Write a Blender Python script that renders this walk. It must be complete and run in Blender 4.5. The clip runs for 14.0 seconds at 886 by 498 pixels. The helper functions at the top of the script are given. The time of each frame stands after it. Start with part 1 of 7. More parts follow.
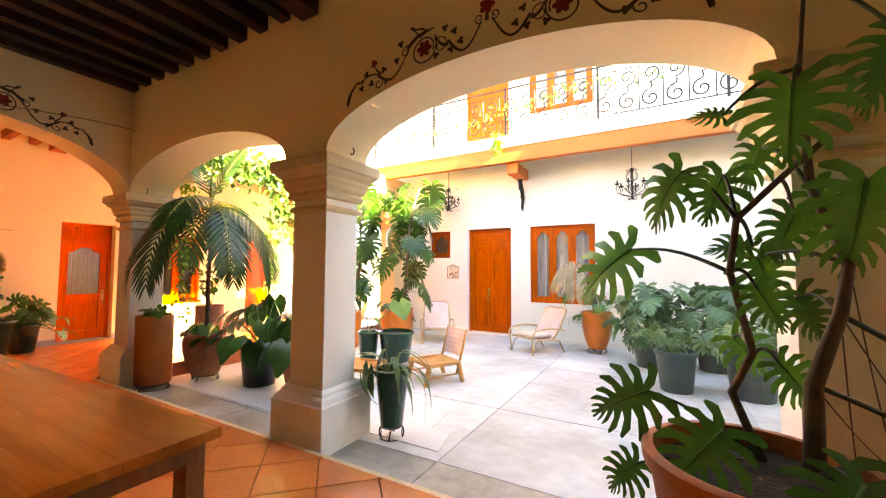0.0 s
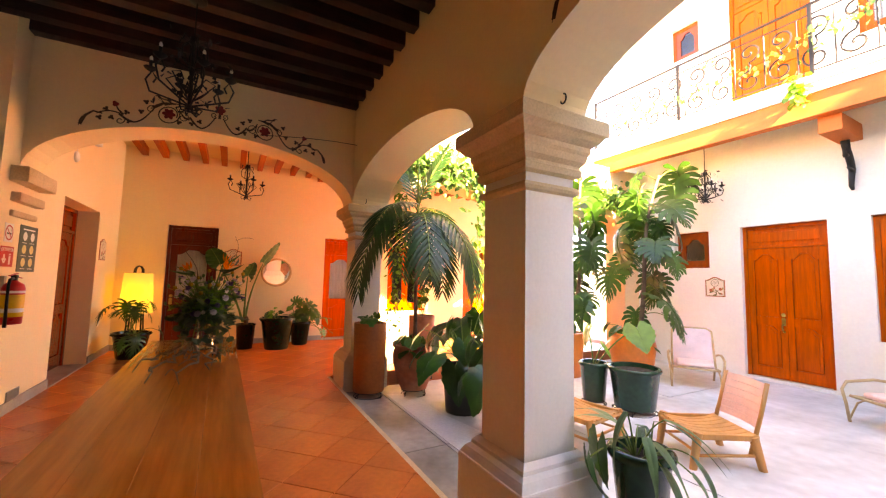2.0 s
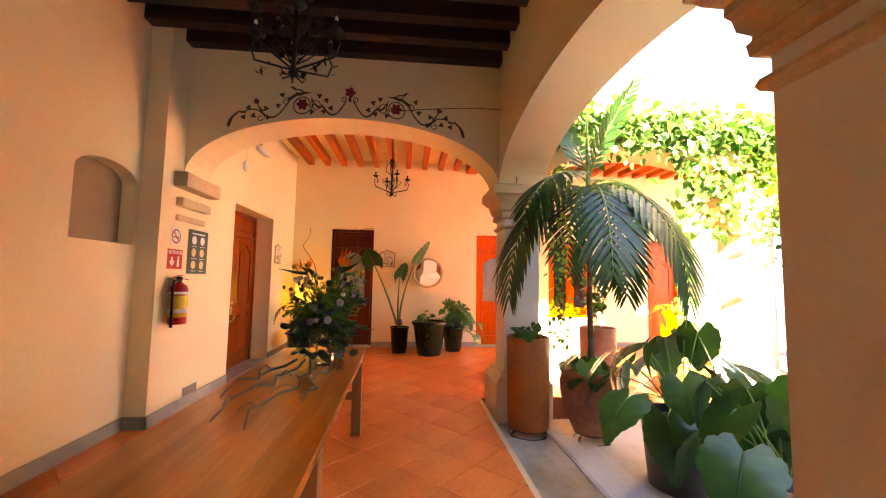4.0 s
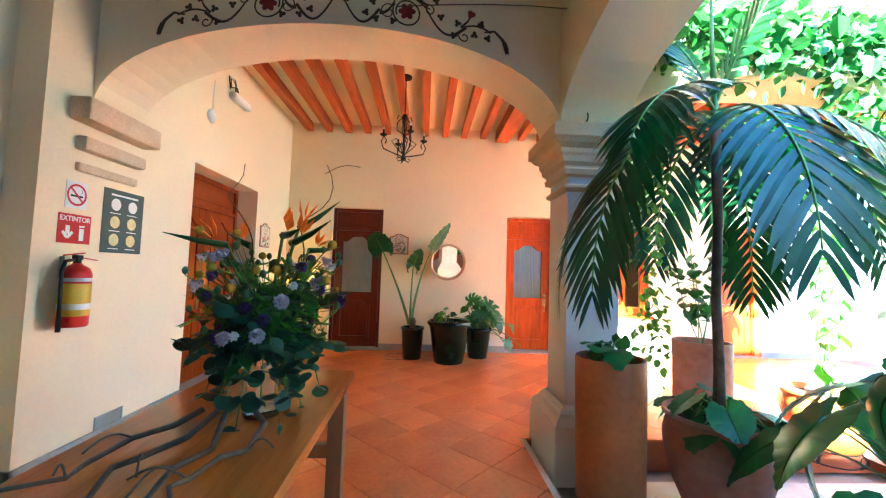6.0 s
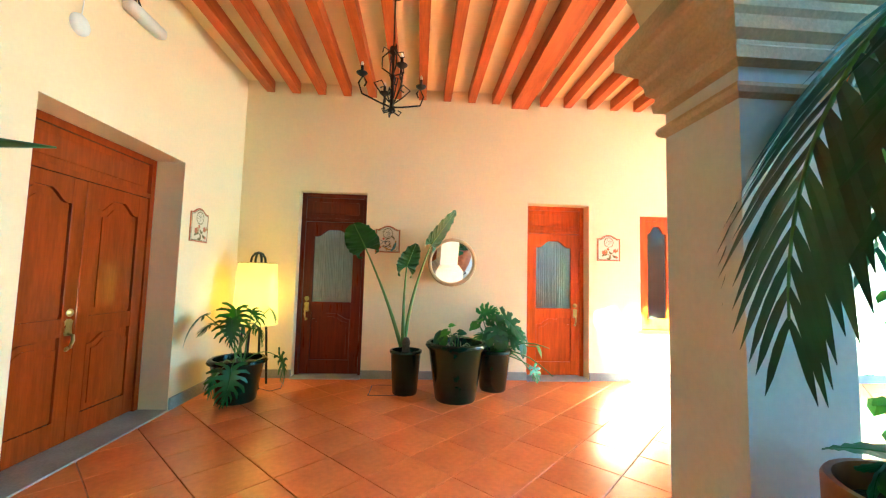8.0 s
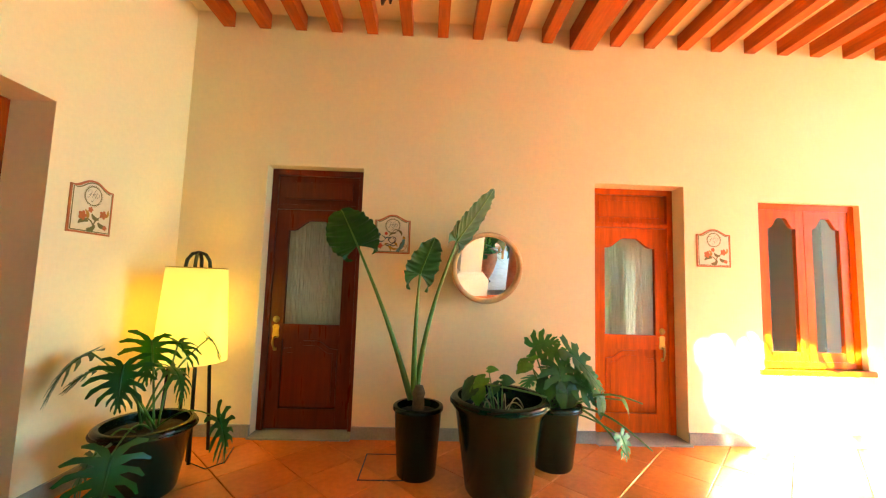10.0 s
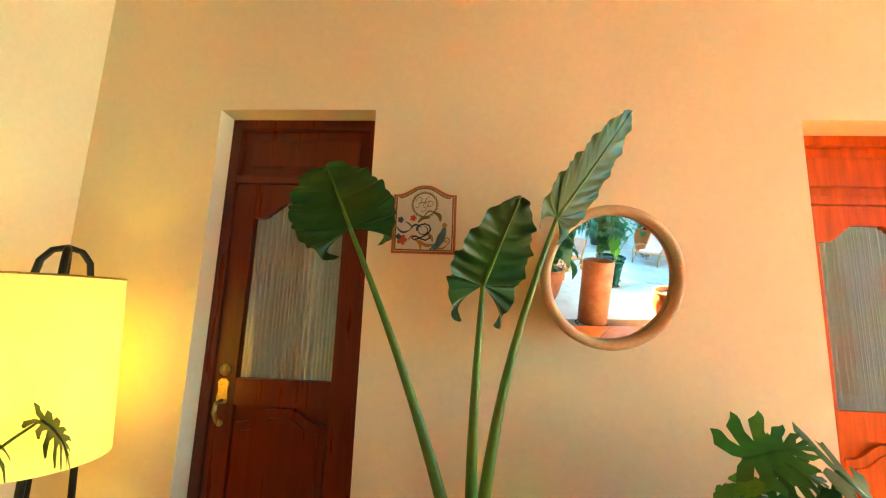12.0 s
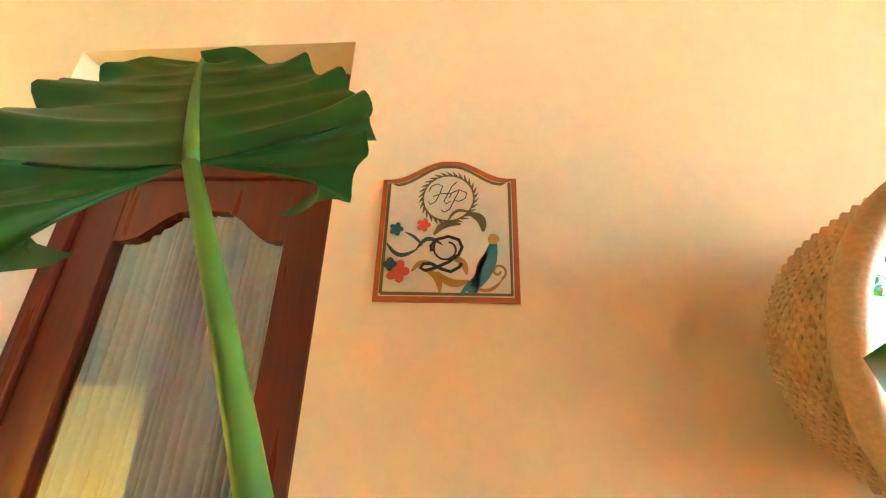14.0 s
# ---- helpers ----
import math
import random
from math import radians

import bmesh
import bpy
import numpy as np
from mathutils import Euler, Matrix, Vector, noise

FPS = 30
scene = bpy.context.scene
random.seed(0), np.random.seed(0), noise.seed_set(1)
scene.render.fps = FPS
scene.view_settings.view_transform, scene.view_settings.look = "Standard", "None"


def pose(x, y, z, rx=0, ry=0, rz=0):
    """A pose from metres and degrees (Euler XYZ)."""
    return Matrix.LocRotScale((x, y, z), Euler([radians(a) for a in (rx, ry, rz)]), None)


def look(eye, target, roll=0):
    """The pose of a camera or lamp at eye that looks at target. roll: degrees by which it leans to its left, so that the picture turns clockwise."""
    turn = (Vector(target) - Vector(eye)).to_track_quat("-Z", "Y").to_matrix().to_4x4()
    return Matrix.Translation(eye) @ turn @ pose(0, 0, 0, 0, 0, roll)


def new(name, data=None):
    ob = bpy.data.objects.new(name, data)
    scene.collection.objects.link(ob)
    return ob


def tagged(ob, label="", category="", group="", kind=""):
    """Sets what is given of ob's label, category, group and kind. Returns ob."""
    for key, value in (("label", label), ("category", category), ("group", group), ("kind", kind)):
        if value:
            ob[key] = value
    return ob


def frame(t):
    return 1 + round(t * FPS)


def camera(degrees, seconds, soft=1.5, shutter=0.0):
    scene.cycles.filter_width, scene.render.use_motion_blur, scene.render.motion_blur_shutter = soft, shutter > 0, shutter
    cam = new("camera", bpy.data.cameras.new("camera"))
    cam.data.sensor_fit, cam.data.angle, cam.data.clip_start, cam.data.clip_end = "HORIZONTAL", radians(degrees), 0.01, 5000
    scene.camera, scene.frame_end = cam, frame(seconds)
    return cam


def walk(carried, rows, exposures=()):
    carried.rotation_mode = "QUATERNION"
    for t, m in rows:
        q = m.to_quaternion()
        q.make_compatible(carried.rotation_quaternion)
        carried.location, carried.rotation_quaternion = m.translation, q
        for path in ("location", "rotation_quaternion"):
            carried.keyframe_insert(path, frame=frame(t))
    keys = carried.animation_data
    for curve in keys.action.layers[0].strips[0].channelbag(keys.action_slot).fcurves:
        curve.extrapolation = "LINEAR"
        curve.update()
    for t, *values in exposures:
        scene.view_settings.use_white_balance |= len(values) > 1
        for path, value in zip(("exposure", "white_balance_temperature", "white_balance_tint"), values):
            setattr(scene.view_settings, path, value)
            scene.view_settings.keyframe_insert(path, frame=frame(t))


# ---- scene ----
cam = camera(98.1, 14.0, soft=1.2)
PATH = [
    (0, (0.008, 0.043, 1.413), (-0.975, 1.781, 1.521), 0.3),
    (0.5, (-0.186, 0.257, 1.397), (-1.365, 1.866, 1.532), 0.3),
    (1, (-0.336, 0.509, 1.38), (-1.759, 1.906, 1.531), 0.6),
    (1.5, (-0.518, 0.749, 1.381), (-2.123, 1.933, 1.536), 1.0),
    (2, (-0.783, 0.94, 1.381), (-2.533, 1.895, 1.543), 1.3),
    (2.5, (-1.02, 1.1, 1.35), (-2.897, 1.778, 1.487), 1.1),
    (3, (-1.262, 1.244, 1.367), (-3.209, 1.681, 1.497), 0.7),
    (3.5, (-1.582, 1.315, 1.364), (-3.559, 1.581, 1.517), 0.6),
    (3.7, (-1.707, 1.337, 1.365), (-3.689, 1.555, 1.521), 0.6),
    (5.8, (-3.113, 1.4, 1.302), (-5.106, 1.495, 1.437), 1.8),
    (6, (-3.258, 1.383, 1.306), (-5.253, 1.474, 1.425), 1.8),
    (6.5, (-3.65, 1.338, 1.299), (-5.643, 1.45, 1.429), 1.7),
    (7, (-4.027, 1.345, 1.276), (-6.019, 1.454, 1.418), 1.5),
    (7.5, (-4.378, 1.367, 1.274), (-6.371, 1.468, 1.415), 1.5),
    (8, (-4.771, 1.338, 1.289), (-6.762, 1.464, 1.432), 1.5),
    (10.3, (-6.534, 1.262, 1.339), (-8.525, 1.299, 1.524), 2.0),
    (10.5, (-6.686, 1.246, 1.314), (-8.676, 1.259, 1.506), 2.2),
    (11, (-7.084, 1.201, 1.323), (-9.074, 1.167, 1.527), 2.1),
    (11.5, (-7.476, 1.222, 1.332), (-9.458, 1.103, 1.569), 2.1),
    (12, (-7.85, 1.165, 1.316), (-9.822, 1.029, 1.621), 2.1),
    (12.5, (-8.17, 1.109, 1.32), (-10.13, 0.931, 1.678), 1.9),
    (13, (-8.495, 1.095, 1.333), (-10.43, 0.85, 1.777), 2.0),
    (13.5, (-8.745, 1.04, 1.359), (-10.645, 0.825, 1.947), 2.5),
    (14, (-8.898, 0.997, 1.397), (-10.765, 0.843, 2.097), 2.0),
]
walk(cam, [(t, look(eye, target, roll)) for t, eye, target, roll in PATH],
     [(0.0, 5.2, 13600, 26), (2.0, 5.03, 12600, 38), (3.5, 5.32, 11400, 35), (6.0, 5.5, 5000, -8), (7.0, 5.75, 4880, -19), (8.0, 5.75, 4800, -30), (10.5, 5.45, 6700, -25), (12.0, 5.53, 6700, -28), (13.0, 5.6, 6700, -17), (14.0, 6.35, 5600, -27)])
# exposure and white balance follow the clip
# ---- light ----
SUN_EL, SUN_AZ = 26.0, 97.0          # degrees; azimuth of the sun measured from +y towards +x
world = bpy.data.worlds.new("sky")
scene.world = world
world.use_nodes = True
wn = world.node_tree
sky = wn.nodes.new("ShaderNodeTexSky")
sky.sky_type = "NISHITA"
sky.sun_disc = False
sky.ozone_density, sky.dust_density = 6.0, 0.2
sky.sun_elevation, sky.sun_rotation = radians(SUN_EL), radians(SUN_AZ)
wn.links.new(sky.outputs["Color"], wn.nodes["Background"].inputs["Color"])
wn.nodes["Background"].inputs["Strength"].default_value = 0.085
sun = new("sun", bpy.data.lights.new("sun", "SUN"))
sun.data.energy, sun.data.angle, sun.data.color = 5.0, radians(0.9), (1.0, 0.93, 0.82)
sd = Vector((math.sin(radians(SUN_AZ)) * math.cos(radians(SUN_EL)), math.cos(radians(SUN_AZ)) * math.cos(radians(SUN_EL)), math.sin(radians(SUN_EL))))
sun.matrix_world = look(sd * 30, (0, 0, 0))


# ---- materials ----
def material(name, base, rough=0.6, metal=0.0, fine=60.0, broad=1.5, vary=0.12, bump=0.15, second=None, each=0.0, stretch=(1, 1, 1), coat=0.0, leafy=0.0, dist=0.004, spec=0.5):
    """Two scales of colour variation, fine relief, an optional tint between pieces and light passing through leaves."""
    m = bpy.data.materials.new(name)
    m.use_nodes = True
    t = m.node_tree
    n, l = t.nodes, t.links
    p = n["Principled BSDF"]
    tc = n.new("ShaderNodeTexCoord")
    mp = n.new("ShaderNodeMapping")
    mp.inputs["Scale"].default_value = stretch
    l.new(tc.outputs["Object"], mp.inputs["Vector"])
    a = n.new("ShaderNodeTexNoise")
    a.inputs["Scale"].default_value, a.inputs["Detail"].default_value = fine, 6
    b = n.new("ShaderNodeTexNoise")
    b.inputs["Scale"].default_value, b.inputs["Detail"].default_value = broad, 5
    for q in (a, b):
        l.new(mp.outputs["Vector"], q.inputs["Vector"])
    other = second or tuple(c * (1 - 2 * vary) for c in base)
    r1 = n.new("ShaderNodeMapRange")
    r1.inputs["From Min"].default_value, r1.inputs["From Max"].default_value = 0.35, 0.7
    l.new(b.outputs["Fac"], r1.inputs["Value"])
    mix = n.new("ShaderNodeMix")
    mix.data_type = "RGBA"
    l.new(r1.outputs["Result"], mix.inputs["Factor"])
    mix.inputs["A"].default_value, mix.inputs["B"].default_value = (*base, 1), (*other, 1)
    hsv = n.new("ShaderNodeHueSaturation")
    r2 = n.new("ShaderNodeMapRange")
    r2.inputs["To Min"].default_value, r2.inputs["To Max"].default_value = 1 - vary, 1 + vary
    r2.inputs["From Min"].default_value, r2.inputs["From Max"].default_value = 0.3, 0.7
    l.new(a.outputs["Fac"], r2.inputs["Value"])
    val = r2.outputs["Result"]
    if each:
        oi = n.new("ShaderNodeObjectInfo")
        r3 = n.new("ShaderNodeMapRange")
        r3.inputs["To Min"].default_value, r3.inputs["To Max"].default_value = 1 - each, 1 + each
        l.new(oi.outputs["Random"], r3.inputs["Value"])
        mu = n.new("ShaderNodeMath")
        mu.operation = "MULTIPLY"
        l.new(r3.outputs["Result"], mu.inputs[0])
        l.new(val, mu.inputs[1])
        val = mu.outputs["Value"]
    l.new(val, hsv.inputs["Value"])
    l.new(mix.outputs["Result"], hsv.inputs["Color"])
    l.new(hsv.outputs["Color"], p.inputs["Base Color"])
    r4 = n.new("ShaderNodeMapRange")
    r4.inputs["To Min"].default_value, r4.inputs["To Max"].default_value = max(0.03, rough - 0.1), min(1, rough + 0.1)
    l.new(b.outputs["Fac"], r4.inputs["Value"])
    l.new(r4.outputs["Result"], p.inputs["Roughness"])
    p.inputs["Metallic"].default_value = metal
    p.inputs["Coat Weight"].default_value = coat
    p.inputs["Specular IOR Level"].default_value = spec
    p.inputs["Coat Roughness"].default_value = 0.12
    if bump:
        bp = n.new("ShaderNodeBump")
        bp.inputs["Strength"].default_value, bp.inputs["Distance"].default_value = bump, dist
        add = n.new("ShaderNodeMath")
        add.operation = "ADD"
        l.new(a.outputs["Fac"], add.inputs[0])
        l.new(b.outputs["Fac"], add.inputs[1])
        l.new(add.outputs["Value"], bp.inputs["Height"])
        l.new(bp.outputs["Normal"], p.inputs["Normal"])
    if leafy:
        tr = n.new("ShaderNodeBsdfTranslucent")
        gain = n.new("ShaderNodeHueSaturation")
        gain.inputs["Value"].default_value, gain.inputs["Saturation"].default_value = 1.7, 1.1
        l.new(hsv.outputs["Color"], gain.inputs["Color"])
        l.new(gain.outputs["Color"], tr.inputs["Color"])
        sh = n.new("ShaderNodeMixShader")
        sh.inputs["Fac"].default_value = leafy
        l.new(p.outputs["BSDF"], sh.inputs[1])
        l.new(tr.outputs["BSDF"], sh.inputs[2])
        l.new(sh.outputs["Shader"], n["Material Output"].inputs["Surface"])
    return m


def shade_fabric(name, colour, strength):
    """Thin cloth that lets the bulb inside shine through."""
    m = bpy.data.materials.new(name)
    m.use_nodes = True
    n, l = m.node_tree.nodes, m.node_tree.links
    p = n["Principled BSDF"]
    p.inputs["Base Color"].default_value = (*colour, 1)
    p.inputs["Roughness"].default_value = 0.9
    p.inputs["Emission Color"].default_value = (1.0, 0.72, 0.20, 1)
    p.inputs["Emission Strength"].default_value = strength
    tr = n.new("ShaderNodeBsdfTranslucent")
    tr.inputs["Color"].default_value = (*colour, 1)
    sh = n.new("ShaderNodeMixShader")
    sh.inputs["Fac"].default_value = 0.6
    l.new(p.outputs["BSDF"], sh.inputs[1])
    l.new(tr.outputs["BSDF"], sh.inputs[2])
    l.new(sh.outputs["Shader"], n["Material Output"].inputs["Surface"])
    return m


def glass(name):
    m = bpy.data.materials.new(name)
    m.use_nodes = True
    p = m.node_tree.nodes["Principled BSDF"]
    p.inputs["Base Color"].default_value = (0.95, 0.98, 0.97, 1)
    p.inputs["Roughness"].default_value = 0.02
    p.inputs["Transmission Weight"].default_value = 1.0
    p.inputs["IOR"].default_value = 1.45
    return m


def mirror_material():
    m = bpy.data.materials.new("mirror_silver")
    m.use_nodes = True
    p = m.node_tree.nodes["Principled BSDF"]
    p.inputs["Base Color"].default_value = (0.92, 0.93, 0.92, 1)
    p.inputs["Metallic"].default_value, p.inputs["Roughness"].default_value = 1.0, 0.01
    return m


PLASTER = material("cream_plaster", (0.87, 0.715, 0.445), 0.85, fine=35, broad=0.7, vary=0.022, bump=0.16, second=(0.84, 0.67, 0.40), dist=0.003)
WHITE = material("white_limewash", (0.77, 0.735, 0.64), 0.85, fine=30, broad=0.8, vary=0.03, bump=0.25, second=(0.71, 0.67, 0.56), dist=0.003)
PEACH = material("peach_plaster", (0.80, 0.52, 0.30), 0.85, fine=30, broad=0.8, vary=0.04, bump=0.25, dist=0.003)
PIER = material("pale_painted_pier", (0.80, 0.76, 0.69), 0.8, fine=45, broad=1.6, vary=0.03, bump=0.25, second=(0.75, 0.70, 0.61), dist=0.003)
STONE = material("cream_stone_moulding", (0.70, 0.52, 0.31), 0.8, fine=70, broad=4, vary=0.1, bump=0.4, second=(0.60, 0.43, 0.25))
BASE_ST = material("grey_stone_base", (0.36, 0.31, 0.25), 0.8, fine=60, broad=4, vary=0.1, bump=0.35)
TERRA = material("terracotta_tile", (0.74, 0.205, 0.052), 0.22, fine=22, broad=2.2, vary=0.08, bump=0.08, second=(0.64, 0.165, 0.042), each=0.09, dist=0.003)
GROUT = material("tile_grout", (0.40, 0.125, 0.05), 0.9, fine=90, broad=5, vary=0.12, bump=0.3)
CONC = material("worn_concrete", (0.62, 0.63, 0.61), 0.55, fine=9, broad=1.1, vary=0.10, bump=0.35, second=(0.40, 0.40, 0.37), each=0.12)
DARKWOOD = material("dark_beam_wood", (0.048, 0.011, 0.006), 0.55, fine=9, broad=2, vary=0.25, bump=0.3, stretch=(6, 0.6, 6))
REDWOOD = material("red_brown_beam", (0.50, 0.10, 0.014), 0.5, spec=0.3, fine=9, broad=2, vary=0.15, bump=0.3, stretch=(0.6, 6, 6))
DOORWOOD = material("varnished_door_wood", (0.29, 0.042, 0.004), 0.22, fine=10, broad=2.0, vary=0.12, bump=0.05, stretch=(7, 7, 0.7), coat=0.25, spec=0.35)
DOORDARK = material("dark_mahogany_door", (0.145, 0.018, 0.004), 0.3, fine=10, broad=2.5, vary=0.18, bump=0.10, stretch=(8, 8, 0.7), coat=0.06, spec=0.3)
ORANGEWOOD = material("orange_door_wood", (0.62, 0.088, 0.003), 0.36, fine=10, broad=2.5, vary=0.18, bump=0.08, stretch=(8, 8, 0.7), coat=0.03, spec=0.16)
TABLEWOOD = material("table_plank_wood", (0.48, 0.155, 0.028), 0.22, fine=7, broad=1.4, vary=0.14, bump=0.05, second=(0.33, 0.098, 0.018), stretch=(0.5, 7, 7), each=0.06, coat=0.12, spec=0.4)
TABLELEG = material("table_leg_wood", (0.24, 0.09, 0.03), 0.4, fine=9, broad=2, vary=0.16, bump=0.12, stretch=(6, 6, 0.6))
IRON = material("black_wrought_iron", (0.010, 0.009, 0.008), 0.55, metal=0.3, fine=120, broad=8, vary=0.2, bump=0.2)
BRASS = material("aged_brass", (0.55, 0.38, 0.13), 0.3, metal=1.0, fine=90, broad=10, vary=0.15, bump=0.08)
CURTAIN = material("white_gathered_curtain", (0.72, 0.68, 0.60), 0.9, fine=120, broad=5, vary=0.06, bump=0.1, leafy=0.12)
RATTAN = material("pale_rattan", (0.62, 0.40, 0.19), 0.5, fine=160, broad=8, vary=0.12, bump=0.3)
CHAIRWOOD = material("honey_chair_wood", (0.62, 0.27, 0.075), 0.45, fine=12, broad=3, vary=0.12, bump=0.12, stretch=(4, 4, 0.8))
LEATHER = material("pinkish_woven_leather", (0.82, 0.54, 0.47), 0.55, fine=90, broad=6, vary=0.08, bump=0.3)
CUSHION = material("pale_pink_cushion", (0.80, 0.58, 0.49), 0.9, fine=200, broad=6, vary=0.06, bump=0.3)
CLAY = material("smooth_orange_clay", (0.42, 0.115, 0.026), 0.5, fine=25, broad=3, vary=0.12, bump=0.15, second=(0.31, 0.080, 0.020), spec=0.3)
OLDCLAY = material("weathered_terracotta", (0.36, 0.105, 0.042), 0.6, fine=18, broad=5, vary=0.16, bump=0.3, second=(0.44, 0.19, 0.11))
ORANGECLAY = material("bright_orange_glaze", (0.72, 0.17, 0.025), 0.35, fine=18, broad=4, vary=0.08, bump=0.1)
GLAZE = material("dark_green_glaze", (0.005, 0.020, 0.010), 0.20, fine=20, broad=6, vary=0.15, bump=0.05, coat=0.05, spec=0.35)
GREENGLAZE = material("bottle_green_glaze", (0.006, 0.052, 0.024), 0.2, fine=22, broad=5, vary=0.15, bump=0.06, coat=0.08, spec=0.35)
GREYGREEN = material("grey_green_plastic_pot", (0.06, 0.085, 0.07), 0.45, fine=30, broad=5, vary=0.1, bump=0.1)
BLACKPOT = material("black_plastic_pot", (0.014, 0.017, 0.015), 0.4, fine=30, broad=5, vary=0.1, bump=0.1)
SOIL = material("potting_soil", (0.045, 0.026, 0.015), 0.95, fine=90, broad=12, vary=0.4, bump=0.9, dist=0.02)
LEAF = material("deep_green_leaf", (0.026, 0.095, 0.015), 0.35, fine=14, broad=5, vary=0.14, bump=0.1, each=0.3, leafy=0.32, second=(0.016, 0.060, 0.014))
PALMLEAF = material("dark_palm_leaflet", (0.014, 0.062, 0.016), 0.32, fine=14, broad=5, vary=0.18, bump=0.08, each=0.3, leafy=0.22, second=(0.009, 0.040, 0.012), spec=0.4)
LEAFMID = material("mid_green_leaf", (0.055, 0.16, 0.03), 0.38, fine=14, broad=5, vary=0.14, bump=0.1, each=0.3, leafy=0.3, second=(0.04, 0.125, 0.028))
LEAFLIGHT = material("fresh_green_leaf", (0.12, 0.27, 0.04), 0.42, fine=14, broad=5, vary=0.14, bump=0.1, each=0.3, leafy=0.35)
DRYSTEM = material("dry_straw_stem", (0.42, 0.30, 0.16), 0.8, fine=60, broad=8, vary=0.15, bump=0.3)
LEAFGREY = material("grey_green_leaf", (0.085, 0.19, 0.075), 0.42, fine=14, broad=5, vary=0.14, bump=0.1, each=0.25, leafy=0.2)
LEAFGLOSS = material("glossy_alocasia_leaf", (0.030, 0.092, 0.014), 0.36, spec=0.3, fine=20, broad=6, vary=0.12, bump=0.06, leafy=0.16, second=(0.017, 0.056, 0.012))
EUCA = material("blue_green_eucalyptus", (0.024, 0.078, 0.042), 0.5, fine=14, broad=5, vary=0.15, bump=0.1, each=0.3, leafy=0.2)
STEM = material("green_stem", (0.10, 0.20, 0.022), 0.45, fine=30, broad=6, vary=0.12, bump=0.1)
DARKSTEM = material("dark_green_stem", (0.03, 0.05, 0.018), 0.5, fine=30, broad=6, vary=0.15, bump=0.1)
BARK = material("brown_stem_bark", (0.12, 0.075, 0.04), 0.8, fine=40, broad=9, vary=0.25, bump=0.6)
DEADLEAF = material("dry_palm_frond", (0.42, 0.32, 0.19), 0.8, fine=20, broad=5, vary=0.18, bump=0.2, leafy=0.15)
PAINTBROWN = material("painted_brown_scroll", (0.085, 0.055, 0.022), 0.85, fine=60, broad=9, vary=0.2, bump=0.05)
PAINTRED = material("painted_red_flower", (0.28, 0.03, 0.02), 0.85, fine=60, broad=9, vary=0.2, bump=0.05)
PLAQUE = material("cream_ceramic_plaque", (0.78, 0.66, 0.47), 0.3, fine=40, broad=6, vary=0.04, bump=0.04, coat=0.3)
PLQ_RIM = material("orange_plaque_rim", (0.50, 0.12, 0.03), 0.35, fine=40, broad=8, vary=0.1, bump=0.05)
BLACKPAINT = material("black_paint_line", (0.02, 0.018, 0.016), 0.5, fine=40, broad=8, vary=0.1, bump=0.0)
OLIVE = material("olive_paint", (0.17, 0.13, 0.03), 0.5, fine=40, broad=8, vary=0.1, bump=0.0)
OCHRE = material("ochre_paint", (0.46, 0.24, 0.03), 0.5, fine=40, broad=8, vary=0.12, bump=0.0)
TEALDARK = material("dark_teal_paint", (0.035, 0.085, 0.085), 0.5, fine=40, broad=8, vary=0.1, bump=0.0)
FLOWERRED = material("orange_red_paint", (0.62, 0.085, 0.035), 0.5, fine=40, broad=8, vary=0.12, bump=0.0)
TEALPAINT = material("teal_paint", (0.10, 0.24, 0.24), 0.5, fine=40, broad=8, vary=0.1, bump=0.0)
REDPAINT = material("red_enamel", (0.55, 0.012, 0.010), 0.3, fine=40, broad=8, vary=0.06, bump=0.03)
YELLOW = material("yellow_label", (0.75, 0.46, 0.02), 0.45, fine=40, broad=8, vary=0.05, bump=0.02)
WHITEP = material("white_plastic", (0.80, 0.78, 0.74), 0.4, fine=40, broad=8, vary=0.03, bump=0.03)
SIGNGREEN = material("dark_green_sign", (0.060, 0.085, 0.066), 0.5, fine=40, broad=8, vary=0.05, bump=0.02)
GREYMETAL = material("grey_metal", (0.42, 0.40, 0.36), 0.4, metal=0.7, fine=60, broad=8, vary=0.06, bump=0.05)
# niche back: the shade of the recess is put into this brown
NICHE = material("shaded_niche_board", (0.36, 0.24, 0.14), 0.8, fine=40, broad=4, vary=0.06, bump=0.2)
ORANGEPAINT = material("orange_balcony_paint", (0.62, 0.14, 0.022), 0.7, fine=30, broad=2, vary=0.06, bump=0.2)
SHADE = shade_fabric("lit_lamp_shade", (0.95, 0.80, 0.36), 0.03)
GLASS = glass("clear_glass")
MIRROR = mirror_material()
# dark colour stands in for the unlit rooms behind doors and windows
UNLITPANEL = material("dark_room_wall", (0.10, 0.08, 0.06), 0.9, fine=20, broad=2, vary=0.1, bump=0.1)


